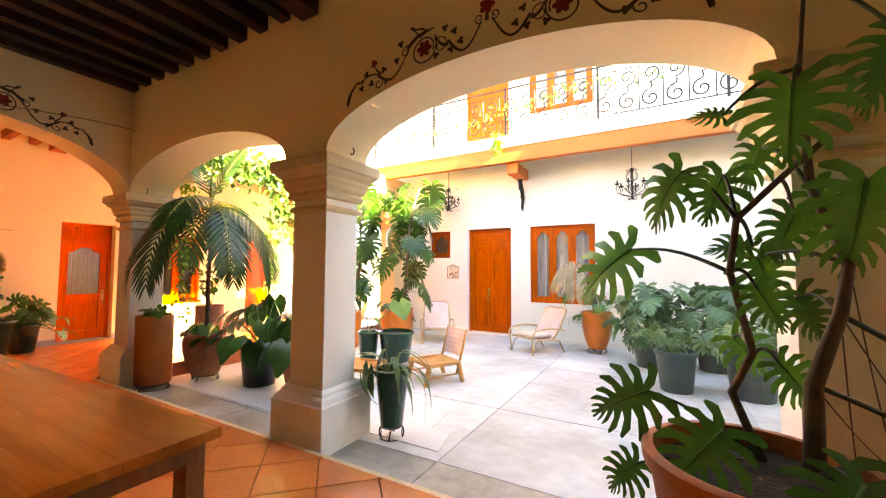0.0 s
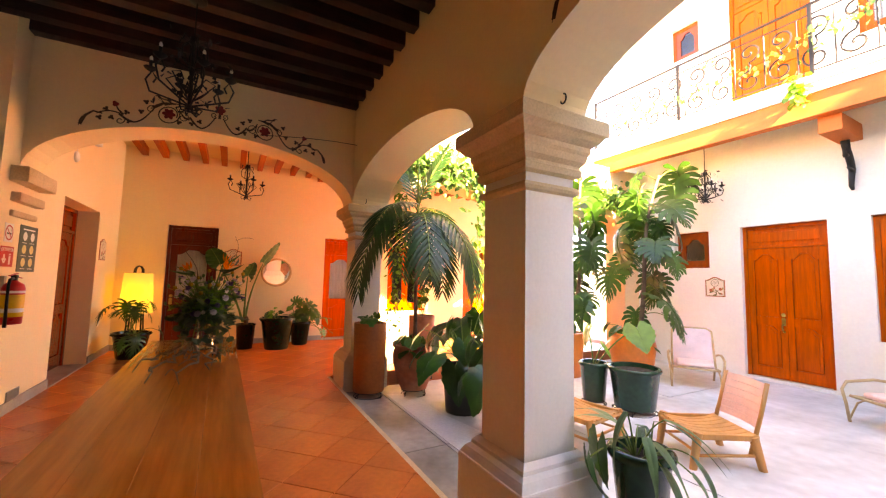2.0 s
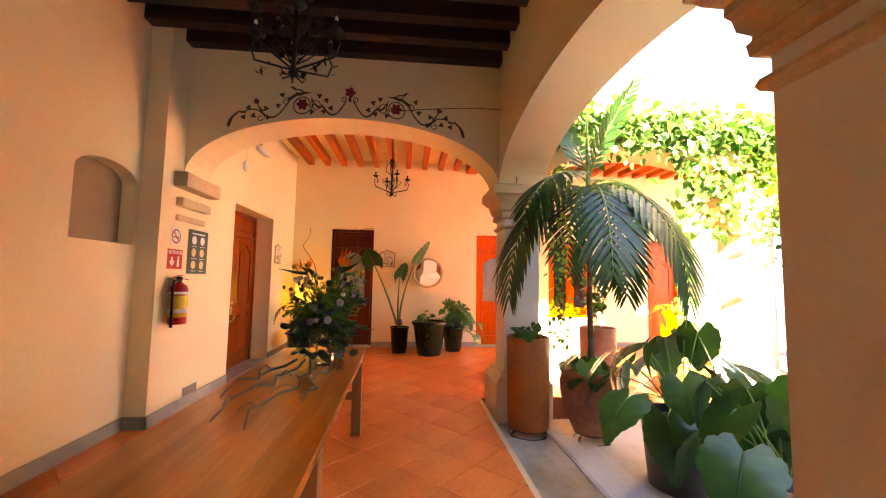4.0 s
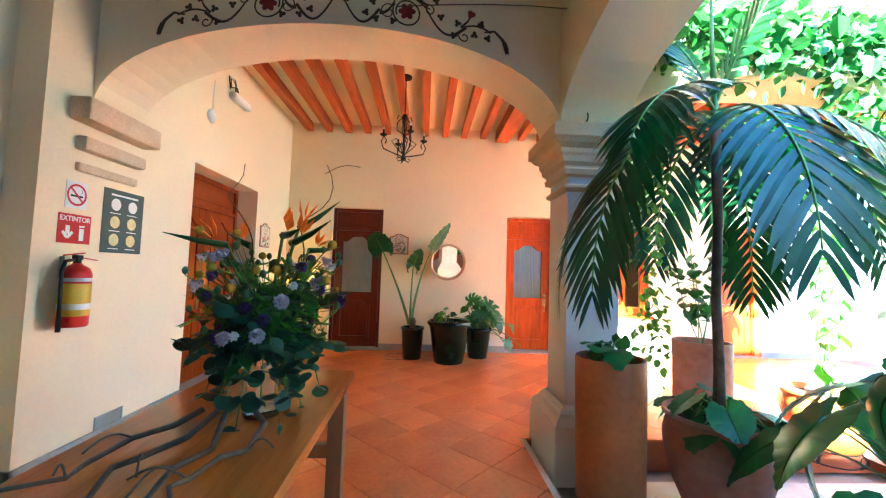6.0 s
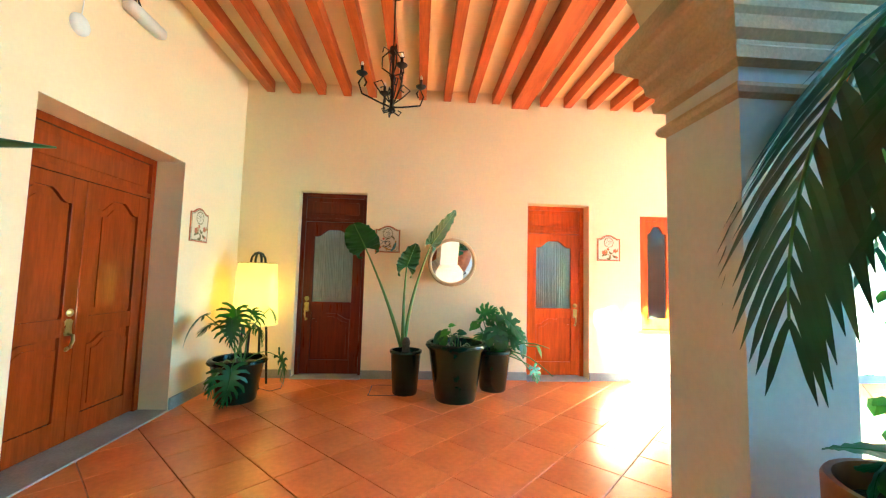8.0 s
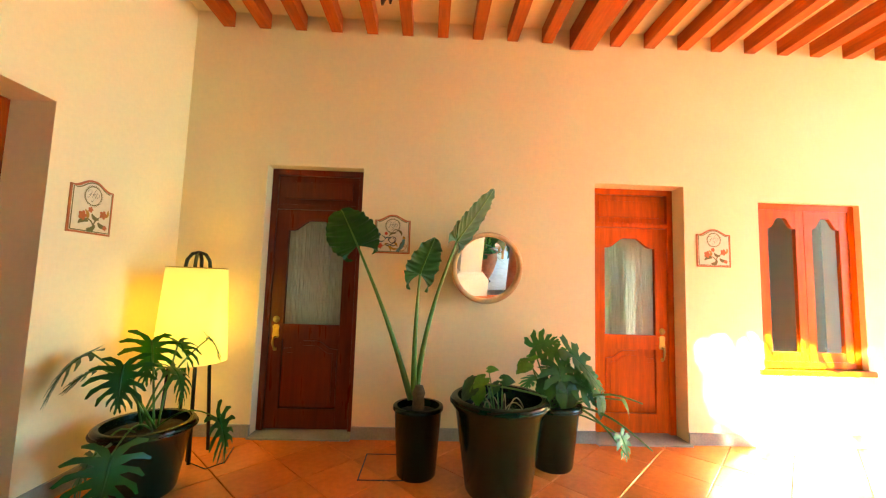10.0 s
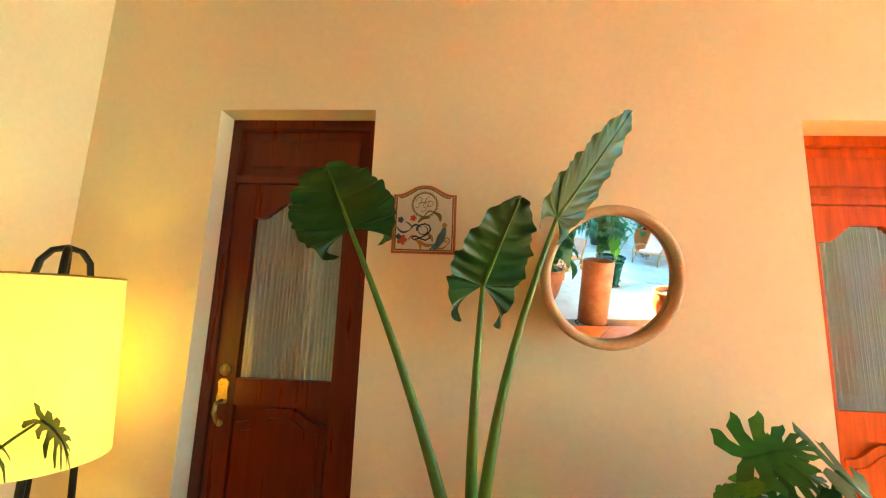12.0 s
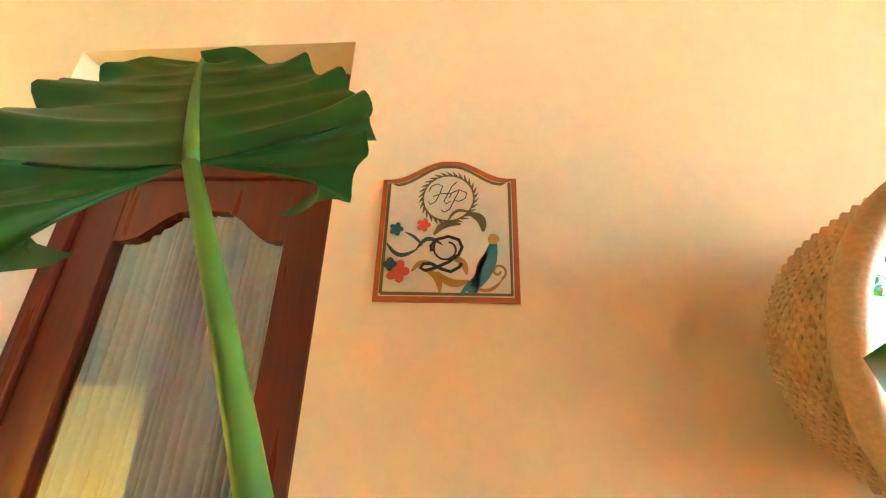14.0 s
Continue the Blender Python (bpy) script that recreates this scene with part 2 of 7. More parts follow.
# ---- mesh helpers ----
class Shape:
    def __init__(self):
        self.v, self.f = [], []

    def add(self, verts, faces, m=None):
        k = len(self.v)
        self.v += [tuple(m @ Vector(p)) if m else tuple(p) for p in verts]
        self.f += [tuple(i + k for i in q) for q in faces]
        return self

    def box(self, x0, x1, y0, y1, z0, z1, m=None, bev=0.0):
        if bev <= 0:
            v = [(x, y, z) for z in (z0, z1) for y in (y0, y1) for x in (x0, x1)]
            f = [(0, 2, 3, 1), (4, 5, 7, 6), (0, 1, 5, 4), (2, 6, 7, 3), (0, 4, 6, 2), (1, 3, 7, 5)]
            return self.add(v, f, m)
        bm = bmesh.new()
        bmesh.ops.create_cube(bm, size=1.0, matrix=Matrix.Translation(((x0 + x1) / 2, (y0 + y1) / 2, (z0 + z1) / 2)) @ Matrix.Diagonal((abs(x1 - x0), abs(y1 - y0), abs(z1 - z0), 1)))
        bmesh.ops.bevel(bm, geom=bm.edges[:], offset=bev, segments=2, affect="EDGES", profile=0.6)
        bm.verts.index_update()
        self.add([v.co for v in bm.verts], [[q.index for q in p.verts] for p in bm.faces], m)
        bm.free()
        return self

    def lathe(self, prof, n=28, m=None, cap=True):
        v, f = [], []
        for r, z in prof:
            v += [(r * math.cos(2 * math.pi * i / n), r * math.sin(2 * math.pi * i / n), z) for i in range(n)]
        for j in range(len(prof) - 1):
            for i in range(n):
                a, b = j * n + i, j * n + (i + 1) % n
                f.append((a, b, b + n, a + n))
        if cap and prof[0][0] > 1e-6:
            f.append(tuple(reversed(range(n))))
        if cap and prof[-1][0] > 1e-6:
            f.append(tuple(range((len(prof) - 1) * n, len(prof) * n)))
        return self.add(v, f, m)

    def tube(self, pts, rad, n=7, m=None, closed=False):
        pts = [Vector(p) for p in pts]
        rr = rad if isinstance(rad, (list, tuple)) else [rad] * len(pts)
        v, f = [], []
        up = Vector((0.13, 0.21, 0.97))
        k = len(pts)
        for i, p in enumerate(pts):
            d = (pts[(i + 1) % k] - pts[i - 1]) if closed else (pts[min(i + 1, k - 1)] - pts[max(i - 1, 0)])
            d = d.normalized() if d.length > 1e-9 else Vector((0, 0, 1))
            s = d.cross(up)
            if s.length < 0.05:
                s = d.cross(Vector((1, 0, 0)))
            s.normalize()
            u = s.cross(d).normalized()
            up = u
            v += [tuple(p + rr[i] * (math.cos(2 * math.pi * j / n) * s + math.sin(2 * math.pi * j / n) * u)) for j in range(n)]
        for i in range(k if closed else k - 1):
            for j in range(n):
                a, b = i * n + j, i * n + (j + 1) % n
                c, e = ((i + 1) % k) * n + j, ((i + 1) % k) * n + (j + 1) % n
                f.append((a, b, e, c))
        if not closed:
            f += [tuple(reversed(range(n))), tuple(range((k - 1) * n, k * n))]
        return self.add(v, f, m)

    def prism(self, outline, depth, m=None):
        """An outline in the local xy plane, pushed out along z by depth."""
        n = len(outline)
        v = [(x, y, 0) for x, y in outline] + [(x, y, depth) for x, y in outline]
        f = [tuple(reversed(range(n))), tuple(range(n, 2 * n))] + [(i, (i + 1) % n, (i + 1) % n + n, i + n) for i in range(n)]
        return self.add(v, f, m)

    def mesh(self, name):
        me = bpy.data.meshes.new(name)
        me.from_pydata(self.v, [], self.f)
        me.update()
        return me


def finish(me, mat, smooth):
    if mat:
        me.materials.append(mat)
    if smooth:
        me.shade_smooth()
        if smooth is not True:
            me.set_sharp_from_angle(angle=radians(smooth))
    return me


def part(name, shape, mat, parent=None, label="", smooth=False, m=None):
    ob = new(name, finish(shape.mesh(name), mat, smooth))
    if parent is not None:
        ob.parent = parent
    if m is not None:
        ob.matrix_basis = m
    if label:
        ob["label"] = label
    return ob


def again(ob, parent, m):
    """Another piece on the same mesh."""
    o = new(ob.name.split(".")[0], ob.data)
    o.parent = parent
    o.matrix_basis = m
    if "label" in ob:
        o["label"] = ob["label"]
    return o


def thing(name, x, y, z, label, category, rz=0.0, group="", kind=""):
    e = new(name)
    e.empty_display_size = 0.1
    e.matrix_basis = pose(x, y, z, 0, 0, rz)
    return tagged(e, label, category, group, kind)


def setting(name, shape, mat, label, smooth=False):
    return tagged(part(name, shape, mat, None, "", smooth), label, "structure", "", "structure")


XZ = Matrix(((1, 0, 0, 0), (0, 0, -1, 0), (0, 1, 0, 0), (0, 0, 0, 1)))      # outline x, z; depth towards -y
YZ = Matrix(((0, 0, 1, 0), (1, 0, 0, 0), (0, 1, 0, 0), (0, 0, 0, 1)))       # outline y, z; depth towards +x


def arch_line(u0, u1, spring, rise, n=28, power=2.0):
    """The curve of a basket arch from u0 to u1."""
    c, w = (u0 + u1) / 2, (u1 - u0) / 2
    out = []
    for i in range(n + 1):
        a = math.pi * (1 - i / n)
        x = math.cos(a)
        out.append((c + w * math.copysign(abs(x) ** (2 / power), x), spring + rise * abs(math.sin(a)) ** (2 / power)))
    return out


def wall_boxes(axis, plane, thick, u0, u1, z0, z1, holes):
    """A wall along x (axis 'y') or along y (axis 'x') with rectangular openings; its body lies between plane and plane + thick."""
    s = Shape()
    cuts = sorted({u0, u1, *[h[0] for h in holes], *[h[1] for h in holes]})
    a, b = min(plane, plane + thick), max(plane, plane + thick)
    for p, q in zip(cuts[:-1], cuts[1:]):
        mid, z = (p + q) / 2, z0
        spans = sorted((h[2], h[3]) for h in holes if h[0] < mid < h[1])
        for lo, hi in spans + [(z1, z1)]:
            if lo > z + 1e-6:
                s.box(p, q, a, b, z, lo) if axis == "y" else s.box(a, b, p, q, z, lo)
            z = hi
    return s


# ---- structure ----
S1, S2 = -1.10, -0.91            # south wall in the first bay and past the step
WEST, NORTH = -9.70, 8.45
AY0, AY1 = 2.32, 2.82            # arcade wall over the piers
AX0, AX1 = -6.38, -5.92          # west arcade and cross arch
SPRING, YARD = 2.40, -0.10
D1 = (-8.53, -7.10, 0.0, 2.31)
D2 = (-0.185, 0.66, 0.0, 2.33)
D3 = (2.755, 3.58, 0.0, 2.28)
W2 = (4.28, 5.25, 0.66, 2.17)
D4 = (6.45, 7.2, 0.0, 2.25)
SD = (-4.36, -3.2, 0.0, 2.40)    # door in the first bay's south wall
NICHEBOX = (-5.56, -4.90, 1.62, 2.30)

setting("wall_south", wall_boxes("y", S1, -0.4, -5.6, 3.2, 0, 3.95, [SD, NICHEBOX]), PLASTER, "cream plastered wall of the gallery")
setting("wall_south_2", wall_boxes("y", S2, -0.6, -10.1, -5.6, 0, 3.95, [D1]), PLASTER, "cream plastered wall with a deep door recess")
setting("wall_west", wall_boxes("x", WEST, -0.4, S2, 9.0, -0.1, 3.95, [D2, D3, W2, D4]), PLASTER, "cream plastered end wall with two doors")
setting("wall_east", Shape().box(2.8, 3.2, S1, AY0, 0, 3.95), PLASTER, "plain cream wall closing the gallery")

# arcade wall above the piers: arch A, arch B
line = [(3.2, -0.1), (3.2, 4.25), (AX0, 4.25), (AX0, SPRING)]
line += arch_line(-5.90, -2.92, SPRING, 0.45)
line += arch_line(-2.41, 0.50, SPRING, 0.47)
# third arch: unseen opening, added to let daylight into the gallery's east end
line += arch_line(1.0, 2.75, SPRING, 0.42) + [(2.75, -0.1)]
setting("wall_arcade", Shape().prism([(x, z) for x, z in line], AY1 - AY0, Matrix.Translation((0, AY1, 0)) @ XZ), PLASTER, "plastered arcade wall with basket arches")
# cross arch between gallery and corner room
line = [(AY0, 3.95), (S2, 3.95)] + arch_line(S2, AY0, SPRING - 0.04, 0.675)
setting("wall_cross_arch", Shape().prism(line, AX1 - AX0, Matrix.Translation((AX0, 0, 0)) @ YZ), PLASTER, "plastered cross wall with a wide basket arch")
# west arcade towards the yard
line = [(AY1, SPRING)] + arch_line(AY1, 5.16, SPRING, 0.44)[1:] + arch_line(5.58, 8.0, SPRING, 0.44) + [(8.0, -0.1), (NORTH, -0.1), (NORTH, 3.75), (AY1, 3.75)]
setting("wall_west_arcade", Shape().prism(line, AX1 - AX0, Matrix.Translation((AX0, 0, 0)) @ YZ), PEACH, "peach plastered arcade wall with arches under vines")
CD = (-4.05, -2.96, -0.05, 2.39)
CW = (-2.52, -1.15, 0.70, 2.39)
SW = (-5.15, -4.54, 1.71, 2.38)
UD = (-4.12, -3.0, 4.2, 6.6)
UW = (-2.52, -1.15, 4.95, 6.6)
US = (-5.14, -4.6, 5.81, 6.51)
setting("wall_north", wall_boxes("y", NORTH, 0.4, -6.38, 6.5, -0.1, 7.6, [CD, CW, SW, UD, UW, US]), WHITE, "white limewashed two-storey courtyard wall")
# unseen wall; its north part is raised to shade the north-west plants
setting("wall_yard_east", Shape().box(6.5, 6.9, AY0, 3.9, -0.1, 6.3).box(6.5, 6.9, 3.9, 8.85, -0.1, 8.2), WHITE, "unseen plain white wall added to close the yard")
setting("wall_yard_south", Shape().box(3.2, 6.5, AY0, AY1, -0.1, 6.3), WHITE, "unseen plain white wall added to close the yard")
# unseen eave, added to keep grazing sun off the upper north wall
setting("roof_north", Shape().box(-6.38, 6.5, NORTH - 0.70, NORTH + 0.4, 7.60, 7.74), WHITE, "unseen flat eave added to shade the upper courtyard wall")
setting("wall_south_upper", Shape().box(-10.1, 3.2, -1.5, -1.1, 3.95, 4.25), WHITE, "low white parapet over the gallery roof")

# floors
setting("ground", Shape().box(-400, 400, -400, 400, -0.5, -0.28), BASE_ST, "bare ground round the house")
setting("courtyard_floor", Shape().box(AX1, 6.5, 2.19, NORTH, -0.3, YARD), CONC, "worn grey concrete floor of the courtyard")
floor = setting("floor", Shape().box(AX0, 2.8, S1 - 0.4, 2.19, -0.25, -0.012), GROUT, "terracotta tile floor laid on the diagonal")
floor2 = setting("floor_2", Shape().box(-10.1, AX0, S2 - 0.6, 9.0, -0.25, -0.012), GROUT, "terracotta tile floor of the corner room and west gallery")
setting("kerb", Shape().box(AX0, 2.8, 2.19, 2.235, -0.3, -0.004, None), STONE, "thin stone edge of the tiled floor")

# ceilings
c1 = Shape().box(AX1, 3.2, S1 - 0.4, AY1 - 0.02, 3.86, 3.94)
k = 0
for i in range(27):
    x = -5.86 + 0.322 * i
    big = i == 10
    c1.box(x - (0.1 if big else 0.06), x + (0.1 if big else 0.06), S1 - 0.05, AY0 + 0.02, 3.63 if big else 3.70, 3.862)
setting("ceiling", c1, DARKWOOD, "dark timber beam ceiling of the gallery")
c2 = Shape()
for i in range(-2, 30):
    y = 0.03 + 0.325 * i
    big = i == 8
    if S2 + 0.04 < y < 8.4:
        c2.box(WEST - 0.02, AX0 + 0.02, y - (0.11 if big else 0.05), y + (0.11 if big else 0.05), 3.55 if big else 3.60, 3.742)
setting("ceiling_2", c2, REDWOOD, "red-brown timber beams of the corner room")
setting("ceiling_3", Shape().box(-10.1, AX0 + 0.0, S2 - 0.6, 9.0, 3.74, 3.84), PLASTER, "plastered ceiling boards between the beams")


def pier(name, x0, x1, y0, y1, label):
    """A square pier: stepped base, shaft and a moulded capital."""
    p = tagged(new(name), label, "pier", "", "structure")
    g = 0.10

    def ring(s, o, z0, z1, bev=0.0):
        s.box(x0 - o, x1 + o, y0 - o, y1 + o, z0, z1, None, bev)

    s = Shape()
    ring(s, 0.0, 0.40, 2.02)
    part("shaft", s, PIER, p)
    s = Shape()
    ring(s, g + 0.01, YARD - 0.02, 0.30, 0.012)
    part("plinth", s, PIER, p)
    s = Shape()
    prof = [(g, 0.30), (g - 0.015, 0.325), (0.075, 0.34), (0.05, 0.36), (0.045, 0.38), (0.015, 0.41)]
    for (o0, z0), (o1, z1) in zip(prof[:-1], prof[1:]):
        v = [(x0 - o0, y0 - o0, z0), (x1 + o0, y0 - o0, z0), (x1 + o0, y1 + o0, z0), (x0 - o0, y1 + o0, z0), (x0 - o1, y0 - o1, z1), (x1 + o1, y0 - o1, z1), (x1 + o1, y1 + o1, z1), (x0 - o1, y1 + o1, z1)]
        s.add(v, [(0, 1, 5, 4), (1, 2, 6, 5), (2, 3, 7, 6), (3, 0, 4, 7)])
    part("base_moulding", s, PIER, p)
    for z0, prof in ((1.91, [(0.0, 0), (0.022, 0.012), (0.03, 0.03), (0.022, 0.048), (0.0, 0.06)]), (2.02, [(0.0, 0), (0.035, 0.012), (0.04, 0.05), (0.03, 0.062), (0.03, 0.075), (0.055, 0.10), (0.062, 0.14), (0.075, 0.16), (0.075, 0.19)]), (2.21, [(0.075, 0), (0.115, 0.03), (0.13, 0.055), (0.15, 0.065), (0.15, 0.15), (0.135, 0.165), (0.05, 0.19)])):
        s = Shape()
        n = len(prof)
        v = []
        for o, z in prof:
            v += [(x0 - o, y0 - o, z0 + z), (x1 + o, y0 - o, z0 + z), (x1 + o, y1 + o, z0 + z), (x0 - o, y1 + o, z0 + z)]
        f = [(4 * j + i, 4 * j + (i + 1) % 4, 4 * j + 4 + (i + 1) % 4, 4 * j + 4 + i) for j in range(n - 1) for i in range(4)]
        f += [(3, 2, 1, 0), (4 * n - 4, 4 * n - 3, 4 * n - 2, 4 * n - 1)]
        s.add(v, f)
        part("capital_moulding", s, STONE, p)
    return p


pier("pier_1", -2.87, -2.465, 2.39, 2.77, "pale painted square pier with a moulded stone capital")
pier("pier_2", -6.33, -5.95, 2.39, 2.77, "pale painted corner pier with a moulded stone capital")
pier("pier_3", 0.55, 0.95, 2.39, 2.77, "pale painted square pier beside the large potted monstera")

pier("pier_4", -6.33, -5.95, 5.18, 5.56, "pale painted pier between the two arches of the west gallery")

# the cross arch's impost on the south wall
s = tagged(new("impost"), "three stone impost mouldings under the arch on the wall", "moulding", "", "structure")
for (z0, z1, o, a, b) in ((2.21, 2.36, 0.13, -6.42, -5.76), (2.03, 2.12, 0.07, -6.36, -5.82), (1.89, 1.95, 0.03, -6.34, -5.83)):
    part("moulding", Shape().box(a, b, S2 - 0.02, S2 + o, z0, z1, None, 0.015), STONE, s)

# baseboards
bb = Shape()
bb.box(-7.09, -5.58, S2 - 0.01, S2 + 0.018, 0, 0.11).box(-9.70, -8.54, S2 - 0.01, S2 + 0.018, 0, 0.11).box(SD[1], 2.8, S1 - 0.01, S1 + 0.018, 0, 0.11).box(-5.6, SD[0], S1 - 0.01, S1 + 0.018, 0, 0.11)
bb.box(-5.602, -5.58, S1 + 0.018, S2 + 0.018, 0, 0.11)
for a, b in ((S2 + 0.02, D2[0]), (D2[1], D3[0]), (D3[1], D4[0]), (D4[1], 8.45)):
    bb.box(WEST - 0.01, WEST + 0.018, a, b, 0, 0.10)
setting("baseboard", bb, BASE_ST, "low grey-beige stone skirting")
setting("trim", Shape().box(D1[0], D1[1], S2 - 0.5, S2 + 0.02, -0.02, 0.012).box(WEST - 0.4, WEST + 0.06, D2[0], D2[1], -0.02, 0.012).box(WEST - 0.4, WEST + 0.06, D3[0], D3[1], -0.02, 0.012).box(WEST - 0.4, WEST + 0.03, D4[0], D4[1], -0.02, 0.012), BASE_ST, "grey stone thresholds under the doors")


# ---- doors and windows ----
def scalloped(x0, x1, z0, z1, dip, up=True, n=14):
    """A panel outline whose upper edge swells in the middle."""
    top = []
    for i in range(n + 1):
        f = i / n
        a = min(1, max(0, (f - 0.08) / 0.30)) if f < 0.5 else min(1, max(0, (0.92 - f) / 0.30))
        top.append((x1 + (x0 - x1) * f, z1 - dip + dip * (a * a * (3 - 2 * a))))
    return [(x0, z0), (x1, z0)] + top


def door_leaf(parent, x0, x1, z0, z1, wood, glazed, curtain=True, handle_side=1, handle=True):
    """A leaf in the local xz plane, its face towards -y: stiles, rails, a glazed or wooden upper panel, a carved lower panel."""
    w = x1 - x0
    st = min(0.115, w * 0.17)
    lock = z0 + (z1 - z0) * 0.435
    leaf = Shape()
    leaf.box(x0, x0 + st, 0, 0.045, z0, z1, None, 0.004).box(x1 - st, x1, 0, 0.045, z0, z1, None, 0.004)
    leaf.box(x0 + st, x1 - st, 0.002, 0.043, z0, z0 + 0.17).box(x0 + st, x1 - st, 0.002, 0.043, lock - 0.07, lock + 0.06)
    # top rail with a swelling lower edge
    pan = scalloped(x0 + st, x1 - st, lock + 0.06, z1 - 0.10, 0.09)
    rail = [(x0 + st, z1), (x0 + st, pan[-1][1])] + list(reversed(pan[2:]))[1:] + [(x1 - st, z1)]
    leaf.prism(rail, 0.041, Matrix.Translation((0, 0.043, 0)) @ XZ)
    lf = part("leaf", leaf, wood, parent)
    lp = scalloped(x0 + st + 0.012, x1 - st - 0.012, z0 + 0.185, lock - 0.085, 0.07)
    part("lower_panel", Shape().prism(lp, 0.02, Matrix.Translation((0, 0.028, 0)) @ XZ).box(x0 + st, x1 - st, 0.026, 0.034, z0 + 0.17, lock - 0.07), wood, lf)
    ins = scalloped(x0 + st + 0.05, x1 - st - 0.05, z0 + 0.225, lock - 0.125, 0.065)
    part("raised_field", Shape().prism(ins, 0.016, Matrix.Translation((0, 0.016, 0)) @ XZ), wood, lf)
    if glazed:
        s = Shape()
        s.box(x0 + st - 0.01, x1 - st + 0.01, 0.018, 0.022, lock + 0.05, z1 - 0.05)
        g = part("pane", s, GLASS, lf)
        g.visible_shadow = False
        if curtain:
            s = Shape()
            n = 220
            rnd = random.Random(4)
            ph = [rnd.uniform(0, 6.3) for _ in range(4)]
            v = []
            for i in range(n + 1):
                f = i / n
                x = x0 + st - 0.005 + (w - 2 * st + 0.01) * f
                y = 0.062 - 0.026 * abs(math.sin(f * 68 + ph[0] + 1.3 * math.sin(f * 13 + ph[1]))) ** 0.7 + 0.006 * math.sin(f * 41 + ph[2])
                v += [(x, y, lock + 0.045), (x + 0.002 * math.sin(f * 50), y * 0.9 + 0.004, z1 - 0.08)]
            s.add(v, [(2 * i, 2 * i + 2, 2 * i + 3, 2 * i + 1) for i in range(n)])
            part("curtain", s, CURTAIN, lf, "white gathered net curtain", True)
    else:
        ins = scalloped(x0 + st + 0.012, x1 - st - 0.012, lock + 0.075, z1 - 0.115, 0.085)
        part("upper_panel", Shape().prism(ins, 0.018, Matrix.Translation((0, 0.03, 0)) @ XZ).box(x0 + st, x1 - st, 0.028, 0.036, lock + 0.05, z1 - 0.09), wood, lf)
        ins = scalloped(x0 + st + 0.055, x1 - st - 0.055, lock + 0.12, z1 - 0.165, 0.08)
        part("raised_field", Shape().prism(ins, 0.014, Matrix.Translation((0, 0.018, 0)) @ XZ), wood, lf)
    if handle:
        hx = x1 - st / 2 if handle_side > 0 else x0 + st / 2
        h = Shape().lathe([(0.0, 0), (0.026, 0.002), (0.03, 0.008), (0.018, 0.016), (0, 0.018)], 18, pose(hx, 0.0, lock + 0.10, 90, 0, 0))
        part("lock_rose", h, BRASS, lf, "brass lock rose", 40)
        h = Shape().prism([(hx - 0.03, lock - 0.05), (hx - 0.022, lock - 0.065), (hx + 0.022, lock - 0.065), (hx + 0.03, lock - 0.05), (hx + 0.024, lock + 0.0), (hx + 0.03, lock + 0.04), (hx + 0.015, lock + 0.055), (hx - 0.015, lock + 0.055), (hx - 0.03, lock + 0.04), (hx - 0.024, lock)], 0.008, Matrix.Translation((0, 0.0, 0)) @ XZ)
        part("lock_plate", h, BRASS, lf, "ornate brass lock plate", 40)
        h = Shape().tube([(hx, -0.008, lock - 0.05), (hx - 0.004, -0.045, lock - 0.06), (hx - 0.006, -0.05, lock - 0.10), (hx - 0.004, -0.035, lock - 0.135), (hx, -0.03, lock - 0.155)], [0.009, 0.01, 0.011, 0.009, 0.006], 8)
        h.lathe([(0.0, 0), (0.018, 0.003), (0.014, 0.012), (0, 0.014)], 14, pose(hx, 0.0, lock - 0.16, 90, 0, 0))
        part("handle", h, BRASS, lf, "curved brass pull handle", 50)
    return lf


def door(name, m, w, h, wood, glazed, leaves=1, label="", back=True, handle_side=1, depth=0.06):
    """A framed door with a carved transom panel; local x across, z up, face towards -y."""
    d = tagged(new(name), label, "door", "", "structure")
    d.matrix_basis = m
    fr = 0.055
    s = Shape().box(-w / 2, -w / 2 + fr, -0.015, depth, 0, h, None, 0.004).box(w / 2 - fr, w / 2, -0.015, depth, 0, h, None, 0.004).box(-w / 2 + fr, w / 2 - fr, -0.015, depth, h - fr, h, None, 0.004)
    tz = h - fr - 0.27
    s.box(-w / 2 + fr, w / 2 - fr, -0.012, depth, tz - 0.045, tz, None, 0.004)
    part("door_frame", s, wood, d)
    s = Shape().box(-w / 2 + fr, w / 2 - fr, 0.02, 0.05, tz, h - fr)
    s.box(-w / 2 + fr + 0.06, w / 2 - fr - 0.06, 0.006, 0.024, tz + 0.055, h - fr - 0.055, None, 0.008)
    part("transom_panel", s, wood, d)
    a, b = -w / 2 + fr + 0.003, w / 2 - fr - 0.003
    if leaves == 1:
        door_leaf(d, a, b, 0.012, tz - 0.048, wood, glazed, True, handle_side)
    else:
        mid = (a + b) / 2
        door_leaf(d, a, mid - 0.002, 0.012, tz - 0.048, wood, glazed, False, 1, handle=True)
        door_leaf(d, mid + 0.002, b, 0.012, tz - 0.048, wood, glazed, False, -1, handle=False)
    if back:
        # added panel, no real room: darkens what is seen past the door
        part("room_behind", Shape().box(-w / 2 - 0.02, w / 2 + 0.02, 0.30, 0.34, -0.02, h + 0.02), UNLITPANEL, d)
    return d


